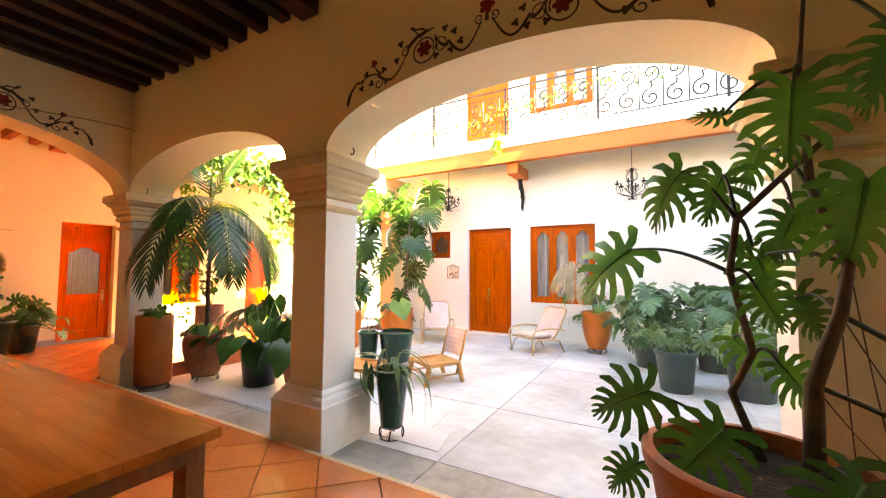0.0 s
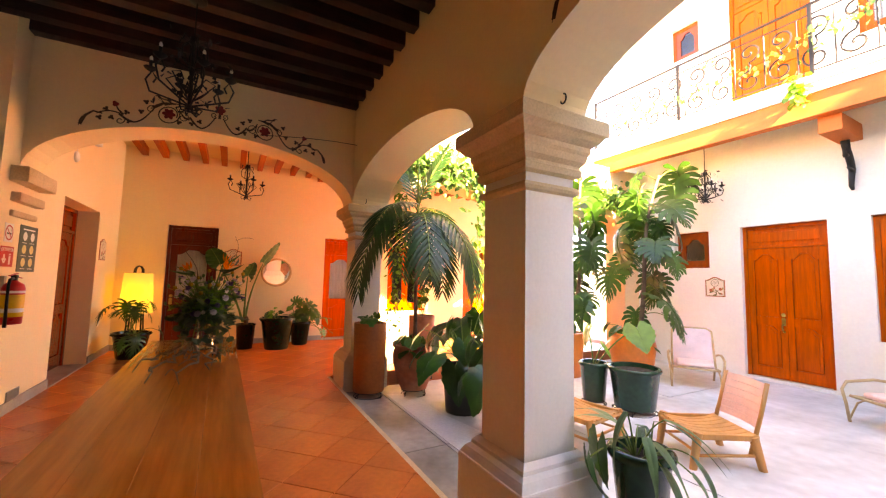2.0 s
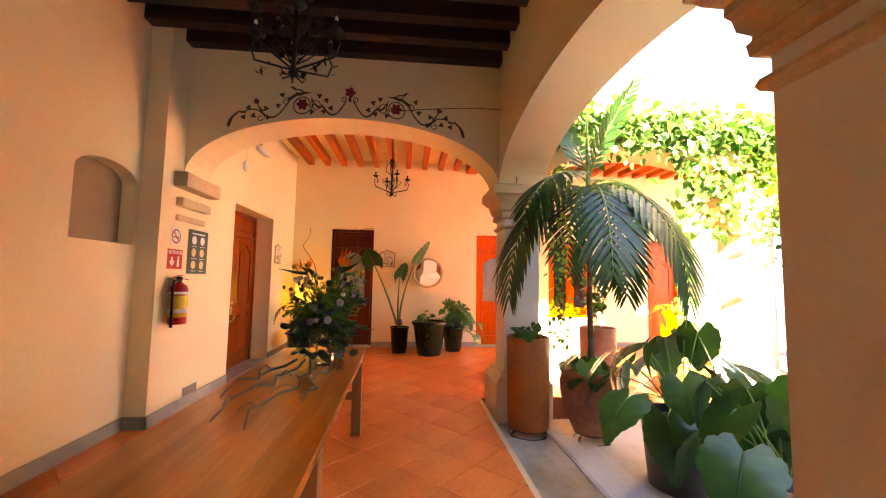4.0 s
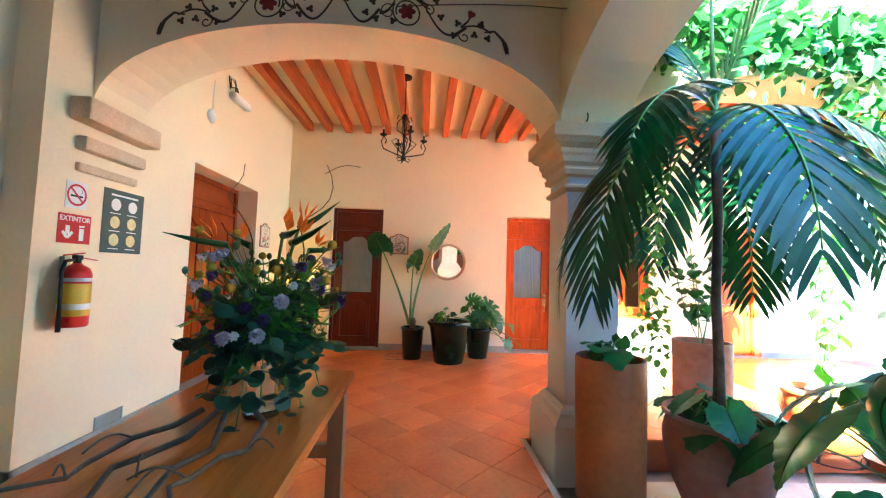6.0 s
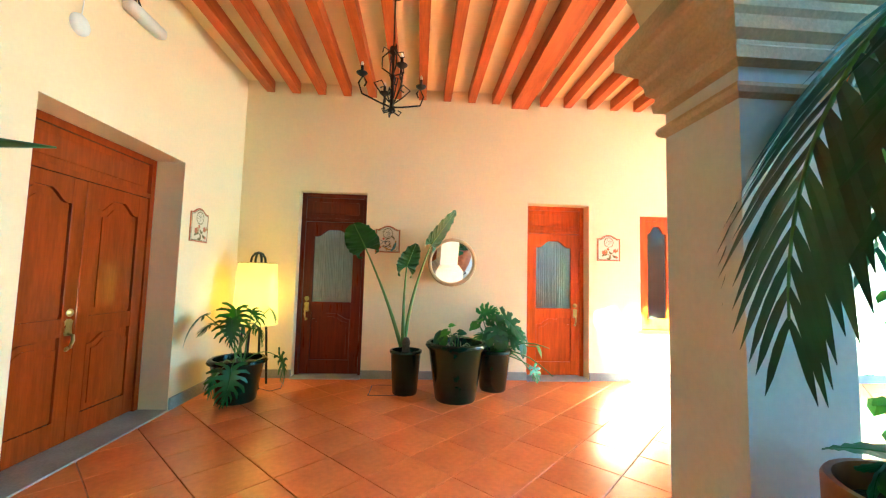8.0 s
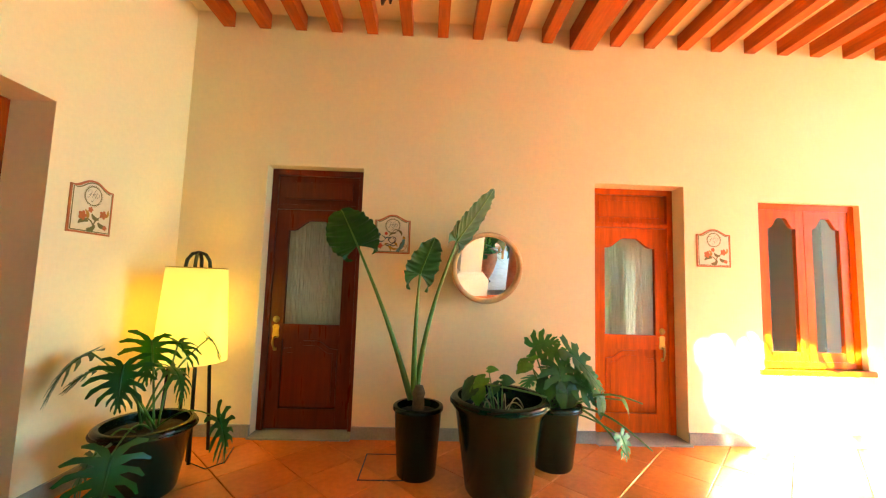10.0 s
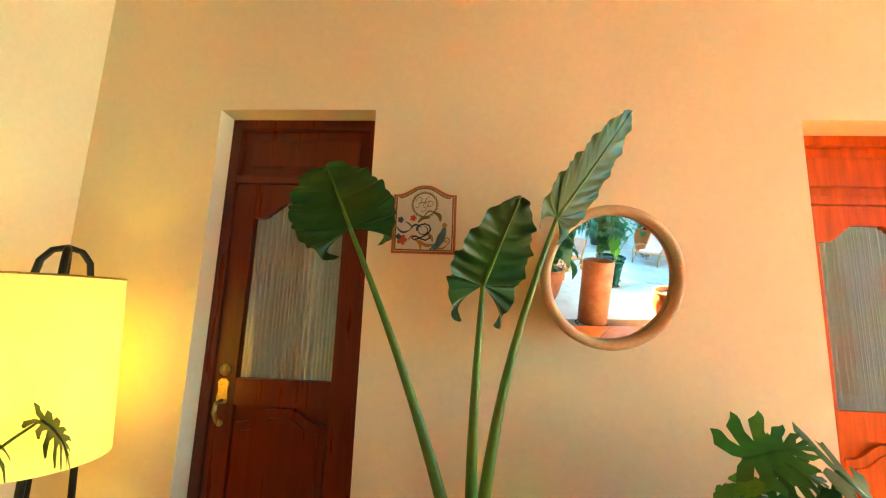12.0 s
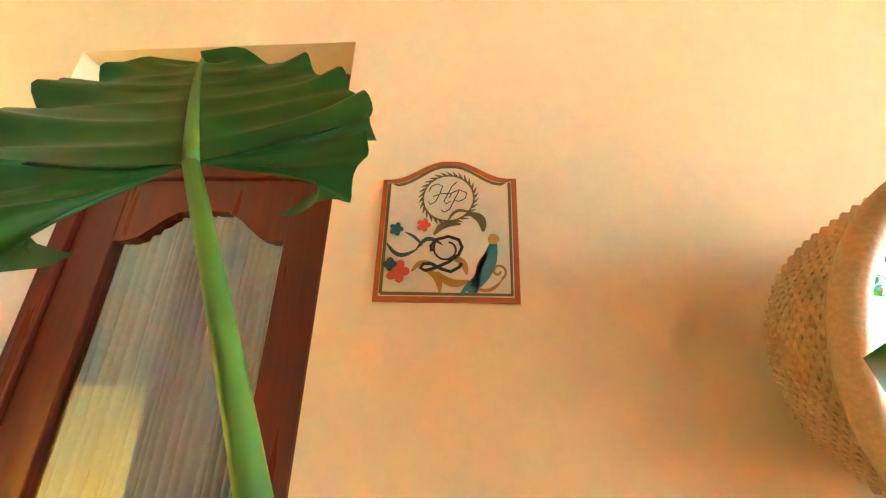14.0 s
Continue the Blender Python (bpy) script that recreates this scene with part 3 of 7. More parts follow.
def casement(name, m, w, h, wood, lights, label, curtain=True, sill=True):
    d = tagged(new(name), label, "window", "", "structure")
    d.matrix_basis = m
    fr = 0.06
    s = Shape().box(-w / 2, -w / 2 + fr, -0.01, 0.06, 0, h, None, 0.004).box(w / 2 - fr, w / 2, -0.01, 0.06, 0, h, None, 0.004).box(-w / 2 + fr, w / 2 - fr, -0.01, 0.06, h - fr, h, None, 0.004).box(-w / 2 + fr, w / 2 - fr, -0.01, 0.06, 0, fr, None, 0.004)
    part("window_frame", s, wood, d)
    cw = (w - 2 * fr) / lights
    for i in range(lights):
        a, b = -w / 2 + fr + cw * i + 0.003, -w / 2 + fr + cw * (i + 1) - 0.003
        st = min(0.075, cw * 0.2)
        s = Shape().box(a, a + st, 0.0, 0.04, fr, h - fr).box(b - st, b, 0.0, 0.04, fr, h - fr).box(a + st, b - st, 0.002, 0.038, fr, fr + 0.08)
        pan = scalloped(a + st, b - st, fr, h - fr - 0.07, 0.10)
        rail = [(a + st, h - fr), (a + st, pan[-1][1])] + list(reversed(pan[2:]))[1:] + [(b - st, h - fr)]
        s.prism(rail, 0.036, Matrix.Translation((0, 0.038, 0)) @ XZ)
        sash = part("sash", s, wood, d)
        g = part("pane", Shape().box(a + st - 0.01, b - st + 0.01, 0.018, 0.022, fr + 0.07, h - fr - 0.04), GLASS, sash)
        g.visible_shadow = False
    if curtain:
        s = Shape()
        n = 160
        v = []
        for i in range(n + 1):
            f = i / n
            x = -w / 2 + 0.05 + (w - 0.1) * f
            y = 0.10 + 0.02 * math.sin(f * 70 + 2 * math.sin(f * 9)) + 0.008 * math.sin(f * 190)
            v += [(x, y, fr), (x, y * 0.95, h - fr)]
        s.add(v, [(2 * i, 2 * i + 2, 2 * i + 3, 2 * i + 1) for i in range(n)])
        part("curtain", s, CURTAIN, d, "white gathered net curtain", True)
    # added panel in place of a room, so the panes look unlit
    part("room_behind", Shape().box(-w / 2 - 0.02, w / 2 + 0.02, 0.30, 0.34, -0.02, h + 0.02), UNLITPANEL, d)
    if sill:
        part("window_sill", Shape().box(-w / 2 - 0.05, w / 2 + 0.05, -0.09, 0.02, -0.05, 0.0, None, 0.008), wood, d)
    return d


def facing_east(x, y, z=0.0):
    return pose(x, y, z, 0, 0, 90)          # local -y looks towards +x


def facing_north(x, y, z=0.0):
    return pose(x, y, z, 0, 0, 180)         # local -y looks towards +y


mid = lambda a: (a[0] + a[1]) / 2
door("door_1", facing_north(mid(D1), S2 - 0.27, 0.012), D1[1] - D1[0], D1[3] - 0.012, DOORWOOD, False, 2, "reddish varnished double door in a deep recess")
door("door_2", facing_east(WEST - 0.13, mid(D2), 0.012), D2[1] - D2[0], D2[3] - 0.012, DOORDARK, True, 1, "dark mahogany door with a curtained glass panel", handle_side=-1)
door("door_3", facing_east(WEST - 0.18, mid(D3), 0.012), D3[1] - D3[0], D3[3] - 0.012, ORANGEWOOD, True, 1, "orange wooden door with a curtained glass panel")
casement("window_1", facing_east(WEST - 0.06, mid(W2), W2[2]), W2[1] - W2[0], W2[3] - W2[2], ORANGEWOOD, 2, "orange wooden window with dark glass", curtain=False)
door("door_4", facing_east(WEST - 0.13, mid(D4), 0.012), D4[1] - D4[0], D4[3] - 0.012, ORANGEWOOD, False, 1, "orange wooden door of the west gallery")
door("door_5", facing_north(mid(SD), S1 - 0.12, 0.0), SD[1] - SD[0], SD[3], DOORWOOD, False, 2, "varnished wooden door beside the wall niche")
door("door_6", pose(mid(CD), NORTH + 0.10, CD[2]), CD[1] - CD[0], CD[3] - CD[2], ORANGEWOOD, False, 2, "orange varnished double door to the courtyard")
casement("window_2", pose(mid(CW), NORTH + 0.08, CW[2]), CW[1] - CW[0], CW[3] - CW[2], ORANGEWOOD, 3, "orange three-light window with white curtains", sill=False)
casement("window_3", pose(mid(SW), NORTH + 0.12, SW[2]), SW[1] - SW[0], SW[3] - SW[2], DOORWOOD, 1, "small dark window behind the climbing plant", curtain=False, sill=False)
door("door_7", pose(mid(UD), NORTH + 0.10, UD[2]), UD[1] - UD[0], UD[3] - UD[2], ORANGEWOOD, False, 2, "orange double door on the balcony")
casement("window_4", pose(mid(UW), NORTH + 0.08, UW[2]), UW[1] - UW[0], UW[3] - UW[2], ORANGEWOOD, 3, "orange three-light window on the balcony", sill=False)
casement("window_5", pose(mid(US), NORTH + 0.12, US[2]), US[1] - US[0], US[3] - US[2], DOORWOOD, 1, "small window above the balcony", curtain=False, sill=False)

# ---- balcony ----
BY = 7.56
setting("balcony", Shape().box(-6.3, 6.5, BY, NORTH, 3.98, 4.16).box(-6.34, 6.5, BY - 0.06, BY, 4.10, 4.20).box(-6.32, 6.5, BY - 0.03, BY, 3.97, 4.10), PIER, "cream balcony slab with a moulded edge")
setting("balcony_beam", Shape().box(-6.3, 6.5, BY + 0.0, BY + 0.16, 3.66, 3.978), ORANGEPAINT, "orange painted beam under the balcony edge")


def spiral(cx, cz, r0, turns, start, flip=1, n=18):
    return [(cx + flip * (r0 * (1 - 0.85 * i / n)) * math.cos(start + turns * 2 * math.pi * i / n), 0, cz + (r0 * (1 - 0.85 * i / n)) * math.sin(start + turns * 2 * math.pi * i / n)) for i in range(n + 1)]


rail = tagged(new("balcony_railing"), "wrought iron balcony railing with S-shaped scrolls", "railing", "", "structure")
s = Shape()
s.box(-6.3, 6.4, BY + 0.06, BY + 0.10, 5.24, 5.262).box(-6.3, 6.4, BY + 0.07, BY + 0.09, 4.30, 4.315).box(-6.3, 6.4, BY + 0.07, BY + 0.09, 5.10, 5.112)
part("rail", s, IRON, rail)
post = None
for x in (-6.3, -4.55, -2.78, -0.95, 1.04, 2.9, 4.8, 6.4):
    if post is None:
        post = part("post", Shape().box(-0.02, 0.02, -0.02, 0.02, 4.18, 5.27), IRON, rail, m=pose(x, BY + 0.08, 0))
    else:
        again(post, rail, pose(x, BY + 0.08, 0))
sc = Shape()
up = spiral(0.0, 4.93, 0.155, 1.3, -math.pi / 2, 1)
dn = spiral(0.0, 4.49, 0.165, 1.3, math.pi / 2, 1)
sc.tube(list(reversed(up)) + [(0.02, 0, 4.71)] + dn, 0.014, 5)
sc.tube([(0.19, 0, 4.31), (0.19, 0, 5.10)], 0.011, 5)
scroll = None
x = -6.15
while x < 6.3:
    mm = pose(x, BY + 0.08, 0)
    if scroll is None:
        scroll = part("scroll", sc, IRON, rail, m=mm)
    else:
        again(scroll, rail, mm)
    x += 0.38
bracket = thing("iron_bracket", -2.66, NORTH, 3.66, "black cast iron scroll bracket under the balcony stub beam", "bracket")
part("stub_beam", Shape().box(-0.12, 0.12, -0.75, 0.0, -0.22, 0.0, None, 0.01), ORANGEPAINT, bracket, "orange stub beam")
part("scroll_iron", Shape().tube([(0, -0.05, -0.9), (0, -0.10, -0.86), (0, -0.07, -0.74), (0, -0.03, -0.62), (0, -0.10, -0.48), (0, -0.20, -0.36), (0, -0.24, -0.24)], [0.02, 0.03, 0.035, 0.04, 0.045, 0.045, 0.05], 8).tube([(0, -0.04, -0.62), (0.03, -0.16, -0.66), (0, -0.2, -0.6)], [0.025, 0.03, 0.015], 6).tube([(0, -0.1, -0.42), (0, -0.26, -0.46), (0, -0.3, -0.36)], [0.02, 0.03, 0.015], 6), IRON, bracket, "", True)


# ---- plants: leaves, fronds, pots ----
def leaf_shape(L, W, n=8, gap=0.0, back=0.35, droop=0.25, cup=0.12, wavy=0.0, seed=0, tip=0.5):
    """A leaf from its stalk at the origin along +x. gap opens slits between the ribs, as on a monstera."""
    rnd = random.Random(seed)
    s = Shape()
    rows = (0.0, 0.28, 0.52, 0.78, 1.0) if gap else (0.0, 0.30, 0.62, 1.0)
    ripple = 0.025 if n > 12 else 0.04

    def place(x, y):
        a = abs(y) / max(W, 1e-6)
        z = cup * abs(y) - droop * L * (max(x, 0) / L) ** 2 - 0.35 * droop * W * a * a
        return (x, y, z)

    for side in (1, -1):
        edges = [i / n for i in range(n + 1)]
        outs = []
        for i, e in enumerate(edges):
            ang = radians(150 - 125 * e ** 0.75) if back else radians(80 - 60 * e)
            w = W * (0.80 + 0.55 * math.sin(math.pi * min(1, e * 1.25 + 0.12)) - 0.75 * e ** 3 * (1 - tip)) * 0.78
            if i == n:
                ang, w = 0.0, L * 0.10
            outs.append((ang, w))
        for i in range(n):
            s0, s1 = edges[i], edges[i + 1]
            (a0, w0), (a1, w1) = outs[i], outs[i + 1]
            k0 = 1 + rnd.uniform(-0.12, 0.12) if gap else 1 + rnd.uniform(-0.06, 0.06)
            lift = rnd.uniform(-0.07, 0.07) * W if gap else 0.0
            grid = []
            for r in rows:
                open_ = gap * min(1.0, max(0.0, (r - 0.28) / 0.24)) if gap else 0.0
                if gap and r == 1.0:
                    open_ = 0.55 + 0.4 * gap
                line = []
                for f in (open_ * 0.5, 0.5, 1 - open_ * 0.5):
                    aa, ww, ss = a0 + (a1 - a0) * f, (w0 + (w1 - w0) * f) * k0, s0 + (s1 - s0) * f
                    if gap and r == 1.0:
                        ww *= 1.0 if f == 0.5 else 0.94
                    if wavy and r == 1.0:
                        ww *= 1 + (ripple if f == 0.5 else -ripple)
                    aa -= 0.30 * r * r * (1 if gap else 0) * min(1.0, aa)
                    x = L * ss * 0.97 + ww * r * math.cos(aa)
                    y = side * ww * r * math.sin(aa)
                    p = list(place(x, y))
                    p[2] += lift * r * r
                    if wavy:
                        p[2] += wavy * r * W * (0.5 if f == 0.5 else -0.5)
                    line.append(tuple(p))
                grid.append(line)
            v = [p for ln in grid for p in ln]
            f = []
            for a in range(len(rows) - 1):
                for b in range(2):
                    q = (a * 3 + b, a * 3 + b + 1, a * 3 + b + 4, a * 3 + b + 3)
                    f.append(q if side < 0 else tuple(reversed(q)))
            s.add(v, f)
    rib = [place(L * i / 6 * 0.99, 0) for i in range(7)]
    s.tube([(x, y, z + 0.001) for x, y, z in rib], [0.007 * W / 0.15 * (1 - 0.8 * i / 6) for i in range(7)], 5)
    return s


def ear_leaf(L, W, lobe, y0=0.45, c=0.32, p=2.0, ribs=9, ridge=0.010, wave=0.02, bend=0.2, cup=0.1, seed=0, hang=0.0):
    """An elephant-ear blade from its stalk at the origin: raised side veins, puffed between them, with a waving margin."""
    rnd = random.Random(seed)
    ph = rnd.uniform(0, 6)
    s = Shape()
    ne, nr = 72, 9
    for side in (1, -1):
        v = []
        for i in range(ne + 1):
            e = i / ne
            g = e ** 0.9
            x1 = -lobe + (L + lobe) * g + 0.35 * lobe * max(0.0, 1 - e / 0.10) ** 2
            q = (g - c) / (1 - c)
            half = W * (1 - max(q, 0.0) ** p) ** (1 / p if p > 1.5 else 0.75) if g > c else W * (y0 + (1 - y0) * math.sin(math.pi / 2 * g / c))
            m = 1 + 0.022 * math.cos(2 * math.pi * ribs * e) + 0.015 * math.sin(13 * e + ph)
            x0 = L * max(0.0, (e - 0.36) / 0.64) ** 1.15 * 0.985
            for j in range(nr + 1):
                r = j / nr
                k = r ** 1.0
                sweep = 0.10 * L * (r - r * r) * (1 if e > 0.36 else 0)
                x = x0 + (x1 - x0) * k * m - sweep
                y = half * k * m + 0.35 * W * math.sin(math.pi * k) * max(0.0, 0.16 - e) / 0.16
                z = cup * y - bend * L * (max(x, 0.0) / L) ** 2 - 0.9 * cup * y * y / W + hang * max(0.0, -x)
                z -= ridge * (0.3 + 0.7 * math.sin(math.pi * min(1.0, r * 1.15))) * abs(math.cos(math.pi * ribs * e)) ** 0.55 * min(1.0, r * 5)
                z += wave * r ** 3 * min(1.0, e * 8 + 0.1) * (math.sin(2 * math.pi * ribs * 0.52 * e + ph + side) + 0.5 * math.sin(2 * math.pi * ribs * 1.1 * e + 2 * ph))
                v.append((x, side * y, z))
        w = nr + 1
        f = []
        for i in range(ne):
            for j in range(nr):
                q = (i * w + j, i * w + j + 1, (i + 1) * w + j + 1, (i + 1) * w + j)
                f.append(q if side < 0 else tuple(reversed(q)))
        s.add(v, f)
    rib = [(L * i / 10, 0, -bend * L * (i / 10) ** 2) for i in range(11)]
    return s, Shape().tube(rib, [0.0070 * (1 - 0.8 * i / 10) + 0.001 for i in range(11)], 8)


def blade_matrix(a, way, nrm):
    a, xa, nrm = Vector(a), Vector(way).normalized(), Vector(nrm)
    za = (nrm - xa * nrm.dot(xa)).normalized()
    ya = za.cross(xa)
    return Matrix(((xa.x, ya.x, za.x, a.x), (xa.y, ya.y, za.y, a.y), (xa.z, ya.z, za.z, a.z), (0, 0, 0, 1)))


def meshes(name, mat, shapes, smooth=True):
    return [finish(s.mesh(name), mat, smooth) for s in shapes]


MONSTERA_BIG = meshes("leaf", LEAFMID, [leaf_shape(0.36, 0.25, 8, 0.42, droop=d, seed=i + 70) for i, d in enumerate((0.25, 0.45, 0.6))])
MONSTERA_WIDE = meshes("leaf", LEAF, [leaf_shape(0.36, 0.27, 9, 0.20, droop=d, seed=i + 40) for i, d in enumerate((0.25, 0.45, 0.65))])
MONSTERA_POT = meshes("leaf", LEAFMID, [leaf_shape(0.36, 0.26, 6, 0.30, droop=d, seed=i + 50, wavy=0.03) for i, d in enumerate((0.2, 0.35))])
PHILO = meshes("leaf", LEAF, [leaf_shape(0.26, 0.19, 8, 0.55, droop=d, seed=i + 5) for i, d in enumerate((0.4, 0.7))])
HEART = meshes("leaf", LEAF, [leaf_shape(0.32, 0.17, 9, 0.0, droop=d, wavy=0.03, seed=i, tip=0.3) for i, d in enumerate((0.3, 0.6, 0.9))])
HEARTLIGHT = meshes("leaf", LEAFLIGHT, [leaf_shape(0.30, 0.15, 8, 0.0, droop=d, wavy=0.02, seed=i, tip=0.3) for i, d in enumerate((0.2, 0.45))])
ROUND = meshes("leaf", LEAFMID, [leaf_shape(0.20, 0.15, 7, 0.0, droop=d, wavy=0.05, seed=i, tip=0.6) for i, d in enumerate((0.2, 0.5))])
ROUNDGREY = meshes("leaf", LEAFGREY, [leaf_shape(0.22, 0.16, 7, 0.12, droop=d, wavy=0.06, seed=i, tip=0.5) for i, d in enumerate((0.3, 0.6))])
STRAP = meshes("leaf", LEAFGREY, [leaf_shape(0.50, 0.055, 7, 0.0, back=0, droop=d, cup=0.3, seed=i, tip=0.4) for i, d in enumerate((0.5, 0.9))])
FAN = meshes("leaf", LEAFMID, [leaf_shape(0.10, 0.22, 8, 0.82, droop=0.3, seed=3, tip=0.9)])


def leaf_at(parent, variants, p, az, pitch, size=1.0, roll=0.0, i=0):
    """A leaf whose stalk ends at p, heading az degrees from +x, its blade pitched below the level by pitch degrees."""
    o = new("leaf", variants[i % len(variants)])
    o.parent = parent
    o.matrix_basis = Matrix.Translation(p) @ pose(0, 0, 0, 0, 0, az) @ pose(0, 0, 0, 0, pitch, 0) @ pose(0, 0, 0, roll, 0, 0) @ Matrix.Diagonal((size, size, size, 1))
    return o


def bow(a, b, lift=0.0, n=7, side=(0, 0, 0)):
    """A bowed line from a to b."""
    a, b, side = Vector(a), Vector(b), Vector(side)
    return [tuple(a.lerp(b, i / n) + (Vector((0, 0, lift)) + side) * math.sin(math.pi * i / n)) for i in range(n + 1)]


def frond_shape(length, arch, half=0.30, pairs=26, droop=0.5, seed=0, tip_up=0.0):
    """A feather palm frond: a bent stalk with narrow leaflets on both sides, growing along +x and bending down."""
    rnd = random.Random(seed)
    st, lf = Shape(), Shape()
    pts = []
    x = z = 0.0
    n = 24
    for i in range(n + 1):
        f = i / n
        pts.append(Vector((x, 0, z)))
        a = arch[0] + (arch[1] - arch[0]) * f ** 0.5
        x += length / n * math.cos(radians(a))
        z += length / n * math.sin(radians(a))
    st.tube(pts, [0.011 * (1 - 0.85 * i / n) + 0.0015 for i in range(n + 1)], 6)
    for k in range(pairs):
        f = 0.14 + 0.86 * k / (pairs - 1)
        j = min(n - 1, int(f * n))
        p = pts[j].lerp(pts[j + 1], f * n - j) if j < n else pts[n]
        d = (pts[j + 1] - pts[j]).normalized()
        for side in (1, -1):
            ln = half * (0.35 + 0.75 * math.sin(math.pi * min(1, 0.12 + 0.86 * f)) ** 0.8) * rnd.uniform(0.9, 1.08)
            fwd = 0.55 + 0.45 * f + rnd.uniform(-0.06, 0.06)
            out = Vector((0, side, 0))
            way = (d * fwd + out * (1.05 - 0.35 * f)).normalized()
            w = 0.0195 * (0.8 + 0.5 * math.sin(math.pi * f))
            upn = d.cross(way).normalized() * side
            row = []
            for q in range(5):
                g = q / 4
                c = p + way * ln * g + Vector((0, 0, -droop * ln * g * g)) + upn * 0.0
                ww = w * (0.55 + 1.6 * g * (1 - g) * 1.3) if q < 4 else 0.001
                t = (d - way * d.dot(way)).normalized()
                row += [tuple(c + t * ww), tuple(c + Vector((0, 0, -0.25 * ww))), tuple(c - t * ww)]
            lf.add(row, [(3 * q + e, 3 * q + e + 1, 3 * q + e + 4, 3 * q + e + 3) for q in range(4) for e in range(2)])
    return st, lf


def pot_body(r_top, r_bot, h, kind="plain"):
    t = 0.022
    if kind == "cylinder":
        return [(r_bot - 0.006, 0), (r_bot, 0.008), (r_top, h - 0.01), (r_top - 0.006, h), (r_top - t, h), (r_top - t - 0.004, h - 0.01), (r_top - t - 0.01, h - 0.14), (0, h - 0.14)]
    if kind == "rim":
        return [(r_bot - 0.01, 0), (r_bot, 0.015), (r_bot + (r_top - r_bot) * 0.9, h * 0.86), (r_top + 0.012, h * 0.9), (r_top + 0.02, h * 0.94), (r_top + 0.018, h - 0.012), (r_top, h), (r_top - t, h - 0.004), (r_top - t - 0.012, h - 0.09), (0, h - 0.09)]
    if kind == "belly":
        return [(r_bot - 0.01, 0), (r_bot, 0.015), (r_bot + (r_top - r_bot) * 0.55, h * 0.3), (r_top * 0.97, h * 0.62), (r_top * 0.99, h * 0.78), (r_top * 0.93, h * 0.9), (r_top * 0.95, h * 0.94), (r_top, h * 0.965), (r_top - 0.004, h), (r_top - t, h), (r_top - t - 0.02, h - 0.07), (0, h - 0.07)]
    return [(r_bot - 0.008, 0), (r_bot, 0.01), (r_top - 0.006, h * 0.93), (r_top + 0.006, h * 0.95), (r_top + 0.006, h - 0.006), (r_top, h), (r_top - t, h), (r_top - t - 0.008, h - 0.08), (0, h - 0.08)]


def potted(name, x, y, z, label, r_top, r_bot, h, mat, kind="plain", stand=0.0, soil_drop=0.06, group=""):
    """A pot with soil; the plant's own parts are added to it afterwards. Local z 0 is the ground."""
    e = thing(name, x, y, z, label, "potted plant", group=group)
    part("pot", Shape().lathe(pot_body(r_top, r_bot, h, kind), 36, pose(0, 0, stand)), mat, e, "", 50)
    s = Shape()
    n = 20
    rr = r_top - 0.03
    v = [(0, 0, stand + h - soil_drop + 0.012)]
    rnd = random.Random(int(abs(x * 100 + y * 10)))
    for k in (0.5, 1.0):
        v += [(rr * k * math.cos(2 * math.pi * i / n), rr * k * math.sin(2 * math.pi * i / n), stand + h - soil_drop + rnd.uniform(-0.008, 0.01) * (k < 1)) for i in range(n)]
    f = [(0, 1 + i, 1 + (i + 1) % n) for i in range(n)] + [(1 + i, 1 + n + i, 1 + n + (i + 1) % n, 1 + (i + 1) % n) for i in range(n)]
    part("soil", s.add(v, f), SOIL, e, "", True)
    if stand:
        s = Shape()
        for zz in (0.012, stand - 0.006):
            s.tube([(r_bot * 0.92 * math.cos(2 * math.pi * i / 20), r_bot * 0.92 * math.sin(2 * math.pi * i / 20), zz) for i in range(20)], 0.006, 5, closed=True)
        for k in range(4):
            a = math.pi / 2 * k + 0.5
            q = [(r_bot * (0.92 + 0.16 * math.sin(u * math.pi)) * math.cos(a + 0.25 * (u - 0.5)), r_bot * (0.92 + 0.16 * math.sin(u * math.pi)) * math.sin(a + 0.25 * (u - 0.5)), 0.008 + (stand - 0.014) * u) for u in (0, 0.2, 0.4, 0.6, 0.8, 1)]
            s.tube(q, 0.006, 5)
            s.tube([(r_bot * (1.02 + 0.1 * math.cos(v)) * math.cos(a), r_bot * (1.02 + 0.1 * math.cos(v)) * math.sin(a), stand * (0.5 + 0.33 * math.sin(v))) for v in [i * 0.63 for i in range(11)]], 0.004, 5)
        part("iron_stand", s, IRON, e, "black wrought iron plant stand", True)
    return e


def rosette(e, base_z, n, variants, reach, rise, size, seed, stem_mat=STEM, spread=0.05, pitch=(10, 60), arc=(0, 360), rad=0.006):
    """Leaves on bowed stalks out of one base."""
    rnd = random.Random(seed)
    for i in range(n):
        az = arc[0] + (arc[1] - arc[0]) * (i + rnd.uniform(0.1, 0.9)) / n
        rr = rnd.uniform(reach[0], reach[1])
        zz = base_z + rnd.uniform(rise[0], rise[1])
        c, sn = math.cos(radians(az)), math.sin(radians(az))
        b = (spread * rnd.uniform(-1, 1), spread * rnd.uniform(-1, 1), base_z - 0.03)
        p = (rr * c, rr * sn, zz)
        part("stalk", Shape().tube(bow(b, p, 0.12 * rr + 0.03), [rad * (1 - 0.4 * k / 7) for k in range(8)], 5), stem_mat, e, "", True)
        leaf_at(e, variants, p, az + rnd.uniform(-25, 25), rnd.uniform(*pitch), size * rnd.uniform(0.75, 1.2), rnd.uniform(-18, 18), i)


